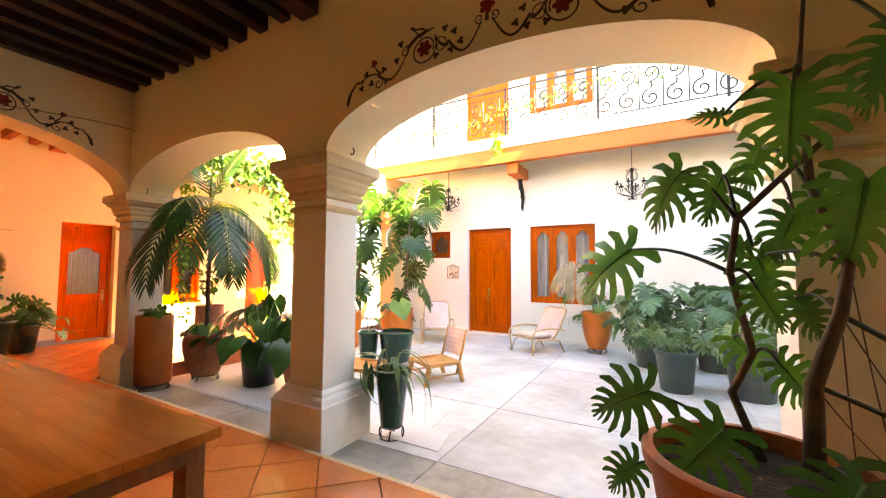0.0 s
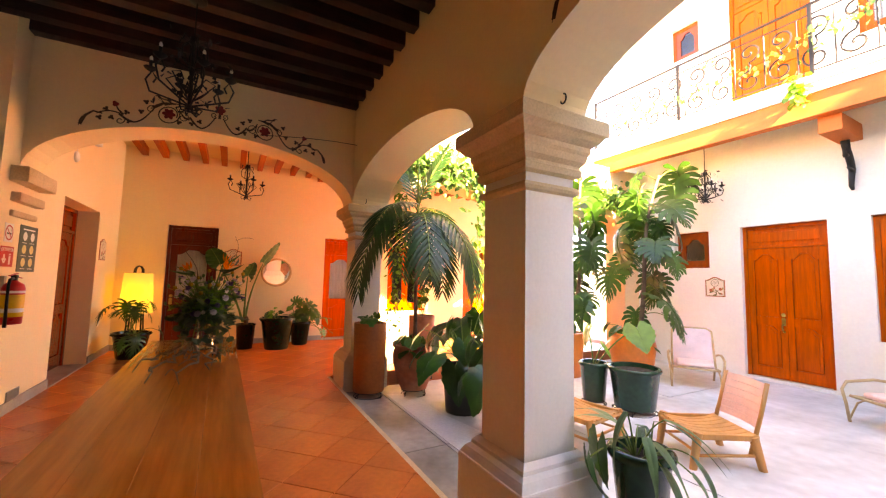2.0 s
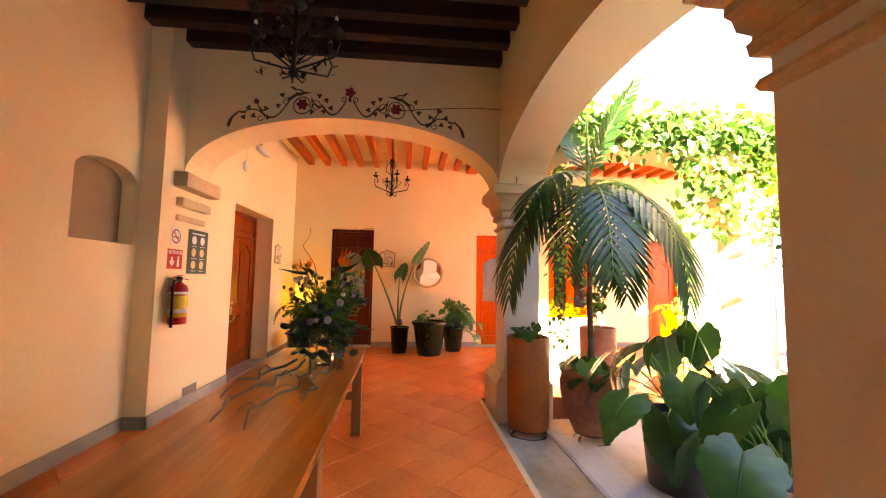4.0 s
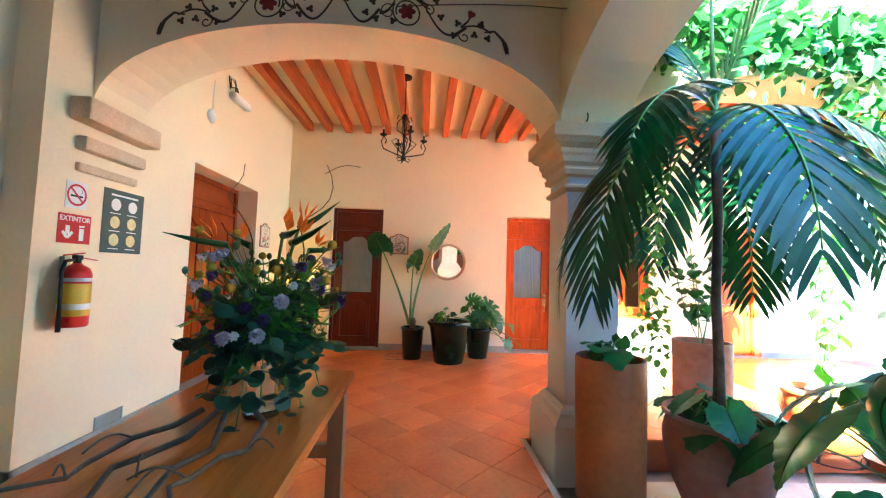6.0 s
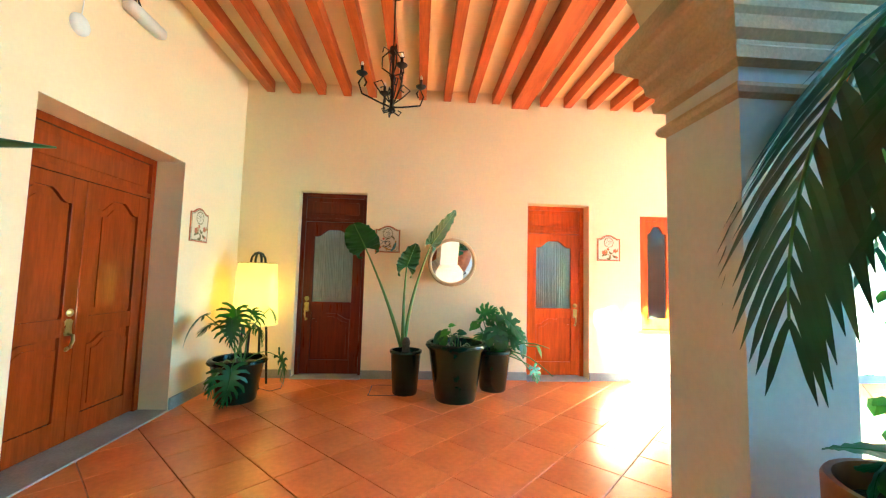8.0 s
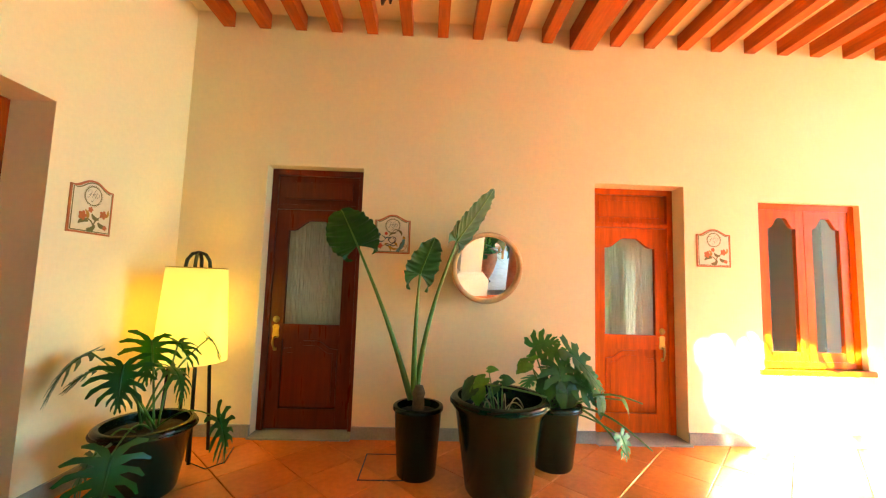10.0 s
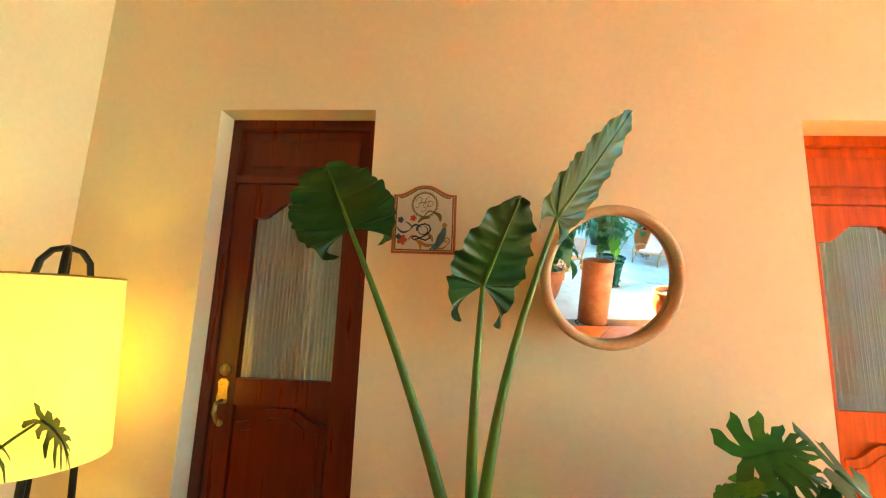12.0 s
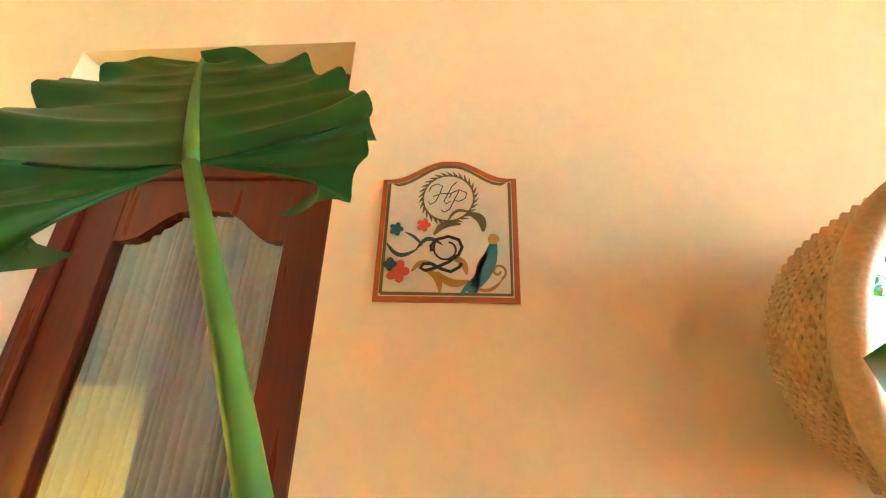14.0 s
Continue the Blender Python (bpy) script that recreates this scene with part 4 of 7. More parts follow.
# corner room: pots along the end wall
alo = potted("potted_alocasia", -9.12, 1.23, 0.0, "tall alocasia with three large leaves in a dark glazed pot", 0.172, 0.135, 0.47, GLAZE, "plain", soil_drop=0.05)
# stalk end, way of the blade, face and shape of each leaf, in the pot's frame
ALO = (((-0.069, -0.496, 1.590), (-0.12, -0.17, 0.32), (0.88, 0.12, 0.42), ear_leaf(0.37, 0.19, 0.16, 0.34, 0.44, 2.2, 10, 0.007, 0.012, 0.10, 0.05, 3, 0.05)),
       ((0.066, -0.020, 1.391), (0.127, 0.096, 0.251), (0.72, 0.30, -0.55), ear_leaf(0.30, 0.125, 0.15, 0.42, 0.42, 1.8, 10, 0.006, 0.012, -0.02, 0.10, 4, 0.55)),
       ((-0.122, 0.251, 1.658), (0.017, 0.291, 0.411), (0.66, 0.46, -0.60), ear_leaf(0.50, 0.12, 0.13, 0.45, 0.34, 1.7, 12, 0.004, 0.006, 0.03, 0.10, 5, 0.2)))
for end, way, nrm, (shape, rib) in ALO:
    e = Vector(end)
    part("stalk", Shape().tube(bow((-0.02, -0.035 + e.y * 0.04, 0.50), e, -0.01, 10, (0, 0.03 if e.y < -0.1 else -0.05 if e.y > 0.1 else -0.012, 0)), [0.024 - 0.0016 * k for k in range(11)], 9), STEM, alo, "thick pale green stalk", True)
    blade = part("leaf", shape, LEAFGLOSS, alo, "glossy ribbed dark green blade", True, blade_matrix(end, way, nrm))
    part("midrib", rib, STEM, blade, "pale green midrib", True)
part("stump", Shape().lathe([(0.0, 0.43), (0.045, 0.44), (0.04, 0.52), (0.048, 0.55), (0.03, 0.60), (0.0, 0.61)], 14), BARK, alo, "fibrous brown stump", True)

big = potted("wide_pot_plant", -8.93, 1.77, 0.0, "few small leaves and dry runners in a wide dark glazed pot", 0.30, 0.215, 0.60, GLAZE, "rim", soil_drop=0.13)
for p, az, pt, sz, roll, kind in (((-0.05, -0.17, 0.66), -100, 35, 0.44, -40, HEART), ((0.0, -0.10, 0.71), -60, 20, 0.30, -30, HEARTLIGHT), ((0.02, -0.08, 0.77), 60, -20, 0.20, 40, HEARTLIGHT), ((-0.02, -0.14, 0.64), -20, 60, 0.36, 0, HEARTLIGHT), ((0.0, -0.02, 0.66), -110, 30, 0.34, -30, HEART), ((-0.04, 0.03, 0.69), 80, -10, 0.24, 50, HEART)):
    part("stalk", Shape().tube(bow((0.04 + p[0] * 0.3, p[1] * 0.4, 0.47), p, 0.03), [0.005 - 0.0003 * k for k in range(8)], 5), STEM, big, "", True)
    leaf_at(big, kind, p, az, pt, sz, roll, 1)
for k in range(6):
    a = 0.9 * k
    part("runner", Shape().tube(bow((0.05 * math.cos(a), 0.05 * math.sin(a), 0.475), (0.2 * math.cos(a + 1), 0.2 * math.sin(a + 1), 0.485), 0.10), 0.0035, 5), DRYSTEM, big, "dry straw-coloured runner", True)
part("long_runner", Shape().tube(bow((-0.02, -0.08, 0.66), (0.10, 0.29, 0.62), 0.01), 0.006, 6), STEM, big, "green runner lying over the rim", True)

phil = potted("potted_monstera", -9.28, 2.24, 0.0, "bushy monstera spilling from a dark glazed pot", 0.20, 0.15, 0.47, GLAZE, "rim", soil_drop=0.05)
# stalk end, heading, pitch, size, roll
for i, (p, az, pt, sz, roll, kind) in enumerate((
        ((0.00, -0.15, 0.86), 70, -25, 0.52, 55, MONSTERA_POT), ((0.05, -0.20, 0.76), -60, 25, 0.36, -40, HEARTLIGHT), ((0.03, -0.19, 0.79), 50, -15, 0.26, 40, HEARTLIGHT), ((-0.06, -0.03, 0.82), 80, 0, 0.50, 45, MONSTERA_POT), ((0.02, 0.12, 0.84), 85, 38, 0.90, 24, MONSTERA_POT),
        ((0.06, 0.02, 0.74), 20, 60, 0.58, 10, MONSTERA_POT), ((0.08, -0.05, 0.63), -50, 50, 0.48, -20, HEART), ((0.14, 0.06, 0.60), 10, 65, 0.50, 0, HEART), ((0.05, 0.12, 0.65), 80, 24, 0.74, 40, MONSTERA_POT), ((-0.02, 0.27, 0.67), 85, 30, 0.56, 28, MONSTERA_POT),
        ((-0.10, 0.05, 0.70), 160, 30, 0.5, 0, MONSTERA_POT), ((-0.12, -0.10, 0.62), 200, 30, 0.45, 0, MONSTERA_POT), ((0.12, 0.32, 0.51), 60, 75, 0.40, 20, HEART), ((0.10, 0.50, 0.51), 75, 50, 0.42, 15, HEARTLIGHT), ((0.02, 0.24, 0.56), 100, 70, 0.36, 30, HEARTLIGHT), ((0.22, 0.42, 0.30), 60, 60, 0.42, 20, MONSTERA_POT))):
    part("stalk", Shape().tube(bow((0.04 * math.cos(i), 0.06 * math.sin(2.0 * i), 0.40), p, 0.05 if abs(p[1]) > 0.22 else 0.015), [0.008 - 0.0004 * k for k in range(8)], 6), STEM, phil, "", True)
    leaf_at(phil, kind, p, az, pt, sz, roll, i)
for end in ((0.30, 0.42, 0.20), (0.14, 0.62, 0.50), (0.26, 0.62, 0.22)):
    part("trailing_stem", Shape().tube(bow((0.05, 0.10, 0.46), end, 0.07), [0.010 - 0.0006 * k for k in range(8)], 6), STEM, phil, "", True)

left = potted("potted_philodendron", -8.85, -0.45, 0.0, "split-leaf philodendron in a dark glazed pot", 0.25, 0.185, 0.42, GLAZE, "rim", soil_drop=0.06)
rosette(left, 0.40, 7, PHILO, (0.18, 0.40), (0.28, 0.52), 0.82, 21, pitch=(10, 70), rad=0.008)
rosette(left, 0.40, 3, PHILO, (0.28, 0.46), (-0.05, 0.12), 0.9, 22, arc=(-60, 120), pitch=(20, 60))

for pot_, r, h in ((big, 0.30, 0.60), (phil, 0.20, 0.47), (left, 0.25, 0.42)):
    count = int(r * 300)
    ring = [((r + 0.018) * math.cos(math.tau * k / (2 * count)), (r + 0.018) * math.sin(math.tau * k / (2 * count)), h - 0.035) for k in range(2 * count + 1)]
    part("beading", Shape().tube(ring, [0.0045 if k % 2 else 0.011 for k in range(2 * count + 1)], 6), GLAZE, pot_, "beaded band under the rim", True)

# by the corner pier
cyl = potted("tall_cylinder_pot", -5.594, 2.535, YARD, "tall smooth clay cylinder pot with small leafy plants", 0.205, 0.195, 0.84, CLAY, "cylinder", stand=0.08, soil_drop=0.07)
rosette(cyl, 0.87, 10, ROUND, (0.05, 0.15), (0.05, 0.17), 0.5, 31, pitch=(-10, 50))
cyl2 = potted("tall_cylinder_pot", -6.16, 3.53, YARD, "tall brown clay cylinder pot with a thin shrub", 0.20, 0.19, 0.86, OLDCLAY, "cylinder", stand=0.08, soil_drop=0.07)
rnd = random.Random(3)
for k in range(5):
    tip = (rnd.uniform(-0.18, 0.18), rnd.uniform(-0.18, 0.18), 1.35 + rnd.uniform(0, 0.5))
    part("stalk", Shape().tube(bow((0.02 * k - 0.04, 0, 0.85), tip, 0.0, 7, (rnd.uniform(-0.05, 0.05), rnd.uniform(-0.05, 0.05), 0)), 0.004, 5), STEM, cyl2, "", True)
    for q in range(8):
        f = 0.35 + 0.65 * q / 8
        leaf_at(cyl2, ROUND, (tip[0] * f, tip[1] * f, 0.85 + (tip[2] - 0.85) * f), rnd.uniform(0, 360), rnd.uniform(-10, 50), rnd.uniform(0.25, 0.4), 0, q)

# palm
palm = potted("potted_palm", -5.42, 3.08, YARD, "feather palm with drooping fronds in a weathered terracotta pot", 0.285, 0.17, 0.56, OLDCLAY, "belly", stand=0.09, soil_drop=0.06)
part("trunk", Shape().tube([(0, 0, 0.55), (0.01, 0.0, 0.9), (-0.01, 0.0, 1.3), (0.0, 0.01, 1.75), (0.0, 0.0, 2.32)], [0.035, 0.028, 0.026, 0.026, 0.03], 10), BARK, palm, "slim ringed grey-brown trunk", True)
part("crownshaft", Shape().tube([(0, 0, 2.18), (0.0, 0.0, 2.40), (-0.02, 0.0, 2.8), (-0.05, 0.02, 3.3)], [0.028, 0.024, 0.013, 0.006], 8), STEM, palm, "green crown shaft and spear", True)
FRONDS = [frond_shape(L, a, half, prs, dr, i) for i, (L, a, half, dr, prs) in enumerate(((1.30, (40, -88), 0.36, 0.36, 16), (1.55, (34, -92), 0.38, 0.36, 19), (1.05, (55, -60), 0.34, 0.35, 16), (0.95, (80, 52), 0.26, 0.15, 15)))]
FM = [(finish(a.mesh("rachis"), STEM, True), finish(b.mesh("frond"), PALMLEAF, False)) for a, b in FRONDS]
for az, kind, zz in ((255, 1, 2.30), (286, 1, 2.32), (346, 0, 2.30), (28, 1, 2.32), (75, 0, 2.31), (128, 1, 2.32), (172, 0, 2.32), (214, 1, 2.33), (300, 2, 2.38), (120, 2, 2.38), (40, 3, 2.42), (200, 3, 2.42)):
    o = new("frond", FM[kind][1])
    o.parent = palm
    o.matrix_basis = pose(0, 0, zz, 0, 0, az)
    q = new("rachis", FM[kind][0])
    q.parent = o
rosette(palm, 0.60, 16, ROUND, (0.08, 0.30), (0.0, 0.16), 0.6, 41, pitch=(0, 60))

ear = potted("potted_elephant_ear", -4.60, 3.32, YARD, "broad-leaved elephant ear in a black pot", 0.24, 0.19, 0.52, BLACKPOT, "plain", soil_drop=0.06)
rosette(ear, 0.5, 20, HEART, (0.12, 0.58), (0.05, 0.58), 0.86, 51, pitch=(15, 70))
ear2 = potted("potted_elephant_ear", -3.75, 3.30, YARD, "elephant ear in a carved terracotta pot", 0.24, 0.17, 0.42, OLDCLAY, "belly", stand=0.08, soil_drop=0.06)
rosette(ear2, 0.46, 11, HEART, (0.12, 0.42), (0.10, 0.50), 0.85, 52, pitch=(20, 70), arc=(60, 300))

# slender green pot beside the pier
slim = potted("slim_green_pot", -2.13, 2.90, YARD, "strap-leaved plant in a slim green pot on an iron stand", 0.15, 0.10, 0.50, GREENGLAZE, "rim", stand=0.12, soil_drop=0.05)
rosette(slim, 0.58, 9, STRAP, (0.05, 0.16), (0.06, 0.24), 0.62, 61, pitch=(-35, 50), stem_mat=STEM)
rosette(slim, 0.58, 2, HEART, (0.20, 0.28), (-0.05, 0.02), 0.75, 62, pitch=(80, 95), arc=(190, 240))
rosette(slim, 0.56, 3, STRAP, (0.15, 0.25), (-0.05, 0.05), 0.7, 63, pitch=(30, 55), arc=(-40, 60))

# courtyard pots
ob_ = potted("round_orange_pot", -6.28, 4.66, YARD, "round orange pot with a climbing vine on an iron stand", 0.31, 0.20, 0.42, ORANGECLAY, "belly", stand=0.12, soil_drop=0.05)
rnd = random.Random(19)
for k in range(4):
    line = bow((0.03 * k - 0.05, 0.02, 0.47), (rnd.uniform(-0.1, 0.1), rnd.uniform(-0.1, 0.1), 2.0 + 0.15 * k), 0.0, 7, (rnd.uniform(-0.08, 0.08), rnd.uniform(-0.08, 0.08), 0))
    part("runner", Shape().tube(line, 0.005, 5), STEM, ob_, "", True)
    for q in range(1, 8):
        for w in range(2):
            leaf_at(ob_, HEARTLIGHT, line[q], rnd.uniform(0, 360), rnd.uniform(10, 70), rnd.uniform(0.25, 0.45), 0, q)
potted("wide_green_pot", -3.72, 5.12, YARD, "wide bottle-green pot with bare reddish soil", 0.27, 0.22, 0.46, GREENGLAZE, "rim", stand=0.07, soil_drop=0.05)
gs = potted("small_green_pot", -4.15, 4.95, YARD, "elephant ear seedling in a green glazed pot", 0.165, 0.13, 0.46, GREENGLAZE, "rim", stand=0.06, soil_drop=0.05)
for p, az, pt, sz in (((-0.04, -0.05, 0.92), 250, 70, 0.75), ((0.30, 0.42, 0.95), -35, 35, 1.15), ((0.1, 0.05, 0.72), 40, 50, 0.6)):
    part("stalk", Shape().tube(bow((0, 0, 0.44), p, 0.06), 0.009, 6), STEM, gs, "", True)
    leaf_at(gs, HEARTLIGHT, p, az, pt, sz, 10)


def climber(e, top, seed, n, variants, wide, size, lean=(0, 0)):
    """A monstera trained up a post: a knotted stem with leaves held out all round."""
    rnd = random.Random(seed)
    pts = [(0, 0, 0.55)]
    k = 9
    for i in range(1, k + 1):
        f = i / k
        pts.append((lean[0] * f + 0.07 * math.sin(5 * f + seed), lean[1] * f + 0.07 * math.cos(4 * f + seed), 0.55 + (top - 0.55) * f))
    part("stem", Shape().tube(pts, [0.04 - 0.002 * i for i in range(k + 1)], 8), BARK, e, "knotted climbing stem", True)
    for i in range(n):
        f = 0.15 + 0.85 * (i + rnd.random()) / n
        j = min(k - 1, int(f * k))
        b = Vector(pts[j]).lerp(Vector(pts[j + 1]), f * k - j)
        az = rnd.uniform(0, 360)
        r = rnd.uniform(0.15, wide)
        p = b + Vector((r * math.cos(radians(az)), r * math.sin(radians(az)), rnd.uniform(-0.05, 0.22)))
        part("stalk", Shape().tube(bow(b, p, 0.06), [0.009 - 0.0006 * q for q in range(8)], 5), STEM, e, "", True)
        leaf_at(e, variants, p, az + rnd.uniform(-30, 30), rnd.uniform(25, 85), size * rnd.uniform(0.7, 1.25), rnd.uniform(-20, 20), i)


mo = potted("climbing_monstera", -4.75, 6.55, YARD, "tall climbing monstera in an orange clay pot by the wall", 0.34, 0.24, 0.72, ORANGECLAY, "belly", soil_drop=0.06)
climber(mo, 3.35, 7, 25, MONSTERA_WIDE, 0.55, 1.22, (0.1, 0.7))
rosette(mo, 0.68, 12, ROUND, (0.15, 0.4), (-0.15, 0.15), 0.7, 71, pitch=(10, 70))
mo2 = potted("climbing_monstera", -5.35, 5.75, YARD, "climbing monstera with sunlit leaves in an orange pot", 0.28, 0.22, 0.70, ORANGECLAY, "cylinder", soil_drop=0.06)
climber(mo2, 3.15, 12, 24, MONSTERA_WIDE, 0.45, 1.2, (0.25, 0.2))

op = potted("orange_urn_palm", -1.03, 7.62, YARD, "half-dry palm in a bright orange clay urn on a stand", 0.27, 0.16, 0.66, ORANGECLAY, "belly", stand=0.10, soil_drop=0.06)
rosette(op, 0.70, 14, FAN, (0.2, 0.55), (-0.15, 0.35), 1.0, 81, pitch=(10, 70), rad=0.007)
part("trunk", Shape().tube([(0, 0, 0.7), (-0.05, -0.02, 1.05), (-0.18, -0.05, 1.4), (-0.32, -0.08, 1.66)], [0.06, 0.05, 0.045, 0.04], 9), BARK, op, "leaning shaggy palm trunk", True)
DRY = [frond_shape(0.95, a, 0.30, 11, 0.9, 40 + i) for i, a in enumerate(((40, -85), (10, -95)))]
DM = [finish(b.mesh("dry_frond"), DEADLEAF, False) for a, b in DRY]
for i, az in enumerate((150, 190, 228, 275)):
    o = new("dry_frond", DM[i % 2])
    o.parent = op
    o.matrix_basis = pose(-0.32, -0.08, 1.66, 0, 0, az) @ Matrix.Diagonal((0.8, 0.8, 0.8, 1))

FATSIA = meshes("leaf", LEAFGREY, [leaf_shape(0.14, 0.17, 6, 0.45, droop=d, seed=i + 30, tip=0.8) for i, d in enumerate((0.3, 0.6, 0.9))])
for i, (x, y, r, h, seed, n, sz) in enumerate(((0.15, 5.78, 0.23, 0.52, 91, 22, 0.62), (0.93, 5.88, 0.27, 0.58, 92, 26, 0.62), (-0.15, 7.0, 0.26, 0.45, 93, 34, 1.1), (0.70, 7.2, 0.26, 0.45, 94, 34, 1.1), (1.55, 6.6, 0.25, 0.45, 95, 30, 1.0))):
    p = potted("broad_leaved_potted_plant", x, y, YARD, "lobed grey-green leafy plant in a dark green pot" if i < 2 else "large-leaved green shrub in a dark green pot", r, r * 0.78, h, GREYGREEN, "rim", group="leafy pots in the courtyard")
    rosette(p, h - 0.02, n, FATSIA if i < 2 else ROUNDGREY, (0.10, 0.52), (0.08, 0.85 if i > 1 else 0.32), sz * (1.35 if i < 2 else 1.0), seed, pitch=(0, 60))
    if i > 1:
        rosette(p, h - 0.04, 14, FATSIA, (0.25, 0.55), (0.0, 0.35), 0.9, seed + 20, pitch=(10, 60))

# large monstera in the first arch
fm = potted("large_potted_monstera", 0.30, 1.90, 0.0, "large monstera on long bare stems in a terracotta pot", 0.36, 0.25, 0.72, CLAY, "rim", soil_drop=0.08)
FM_STEMS = (((0.20, 0.15, 0.62), (0.21, 0.15, 0.98), (0.30, 0.17, 1.25), (0.33, 0.17, 1.44), (0.24, 0.20, 1.75), (0.22, 0.20, 2.25), (0.25, 0.20, 2.60)), ((0.06, 0.20, 0.62), (-0.04, 0.20, 0.90), (0.04, 0.22, 1.07), (-0.03, 0.22, 1.41), (0.0, 0.22, 1.64), (0.15, 0.22, 1.80), (0.30, 0.20, 1.95)))
for pts in FM_STEMS:
    part("stem", Shape().tube(pts, [0.036, 0.030, 0.024, 0.020, 0.016, 0.012, 0.007] if pts[0][0] > 0.1 else [0.018, 0.017, 0.016, 0.015, 0.014, 0.013, 0.012], 9), BARK, fm, "ringed brown monstera stem", True)


def leaf_between(parent, variants, a, b, nrm, i=0, wide=1.0):
    """A leaf from its stalk at a to its tip at b, facing nrm."""
    a, b, nrm = Vector(a), Vector(b), Vector(nrm)
    size = (b - a).length / 0.49
    xa = (b - a).normalized()
    za = (nrm - xa * nrm.dot(xa)).normalized()
    ya = za.cross(xa)
    o = new("leaf", variants[i % len(variants)])
    o.parent = parent
    o.matrix_basis = Matrix(((xa.x, ya.x, za.x, a.x), (xa.y, ya.y, za.y, a.y), (xa.z, ya.z, za.z, a.z), (0, 0, 0, 1))) @ Matrix.Diagonal((size, size * wide, size, 1))
    return o


A, B = FM_STEMS
FM_LEAVES = ((A[5], (0.19, 0.15, 2.17), (0.14, 0.08, 1.76)), (A[3], (0.37, 0.10, 1.75), (0.27, 0.02, 1.34)), (B[4], (-0.20, 0.20, 1.87), (-0.42, 0.18, 1.62)), (B[4], (-0.03, 0.32, 1.86), (-0.15, 0.30, 1.58)), (B[3], (-0.43, 0.50, 1.53), (-0.85, 0.48, 1.27)),
             (A[5], (-0.04, 0.20, 2.10), (-0.18, 0.18, 2.17)), (B[0], (-0.35, 0.15, 0.87), (-0.68, 0.12, 0.72)), (B[0], (-0.40, 0.10, 0.56), (-0.58, 0.06, 0.40)), (A[6], (0.50, 0.15, 2.28), (0.34, 0.10, 2.02)), (B[3], (0.06, 0.20, 1.34), (0.17, 0.15, 1.13)), (B[4], (0.06, 0.26, 1.52), (-0.14, 0.24, 1.55)),
             (A[3], (0.10, 0.42, 1.48), (0.22, 0.42, 1.20)), (B[2], (0.0, 0.42, 1.10), (0.16, 0.38, 0.92)), (B[0], (-0.10, -0.06, 0.82), (-0.33, -0.22, 0.62)), (A[0], (0.36, -0.10, 0.80), (0.52, -0.30, 0.58)), (A[0], (0.22, -0.22, 0.78), (0.05, -0.44, 0.62)), (A[4], (0.30, 0.36, 1.75), (0.48, 0.34, 1.50)),
             (B[5], (0.22, 0.34, 1.66), (0.10, 0.32, 1.42)), (A[2], (0.22, 0.36, 1.30), (0.34, 0.34, 1.08)), (B[2], (0.14, 0.30, 1.02), (0.30, 0.26, 0.84)), (A[4], (0.12, 0.34, 1.98), (0.0, 0.32, 1.78)))
for i, (root, a, b) in enumerate(FM_LEAVES):
    part("stalk", Shape().tube(bow(root, a, 0.04), [0.011 - 0.0007 * q for q in range(8)], 6), DARKSTEM, fm, "", True)
    leaf_between(fm, MONSTERA_BIG, a, b, (-0.1, -0.8, 0.6), i, 0.92)
for root, end in ((A[2], (0.80, 0.22, 0.86)), (A[1], (0.72, 0.10, 0.72))):
    part("stalk", Shape().tube(bow(root, end, 0.02), 0.011, 6), DARKSTEM, fm, "", True)
for k in range(5):
    part("air_root", Shape().tube(bow(A[1 + k % 3], (0.25 + 0.1 * k, 0.3 - 0.05 * k, 0.62), -0.06), 0.003, 4), BARK, fm, "", True)


# ---- vines on the west arcade ----
def vine_mass(name, label, seed, pts, n, spread, size, mat, hang=0.0):
    """Many small leaves on tangled runners along a line; too many to count."""
    rnd = random.Random(seed)
    s, r = Shape(), Shape()
    one = leaf_shape(0.10, 0.055, 4, 0.0, droop=0.3, seed=1, tip=0.4)
    small = Shape()
    small.add([(0, 0, 0), (0.03, 0.035, 0.006), (0.07, 0.03, 0), (0.10, 0, -0.012), (0.07, -0.03, 0), (0.03, -0.035, 0.006)], [(0, 1, 2, 3), (0, 3, 4, 5)])
    m = len(pts) - 1
    for i in range(n):
        f = rnd.random() * m
        j = min(m - 1, int(f))
        c = Vector(pts[j]).lerp(Vector(pts[j + 1]), f - j)
        c += Vector((rnd.gauss(0, spread[0]), rnd.gauss(0, spread[1]), rnd.gauss(0, spread[2]) - hang * rnd.random() ** 2))
        q = size * rnd.uniform(0.6, 1.5)
        s.add(small.v, small.f, Matrix.Translation(c) @ pose(0, 0, 0, rnd.uniform(-50, 50), rnd.uniform(0, 80), rnd.uniform(0, 360)) @ Matrix.Diagonal((q, q, q, 1)))
    for k in range(max(3, n // 60)):
        f = rnd.random() * m
        j = min(m - 1, int(f))
        c = Vector(pts[j]).lerp(Vector(pts[j + 1]), f - j)
        d = c + Vector((rnd.gauss(0, spread[0] * 2), rnd.gauss(0, spread[1] * 3), -hang * rnd.random() - 0.02))
        r.tube(bow(c, d, 0.08), 0.004, 4)
    o = tagged(new(name), label, "vine", "", "stuff")
    part("foliage", s, mat, o)
    part("runners", r, BARK, o)
    return o


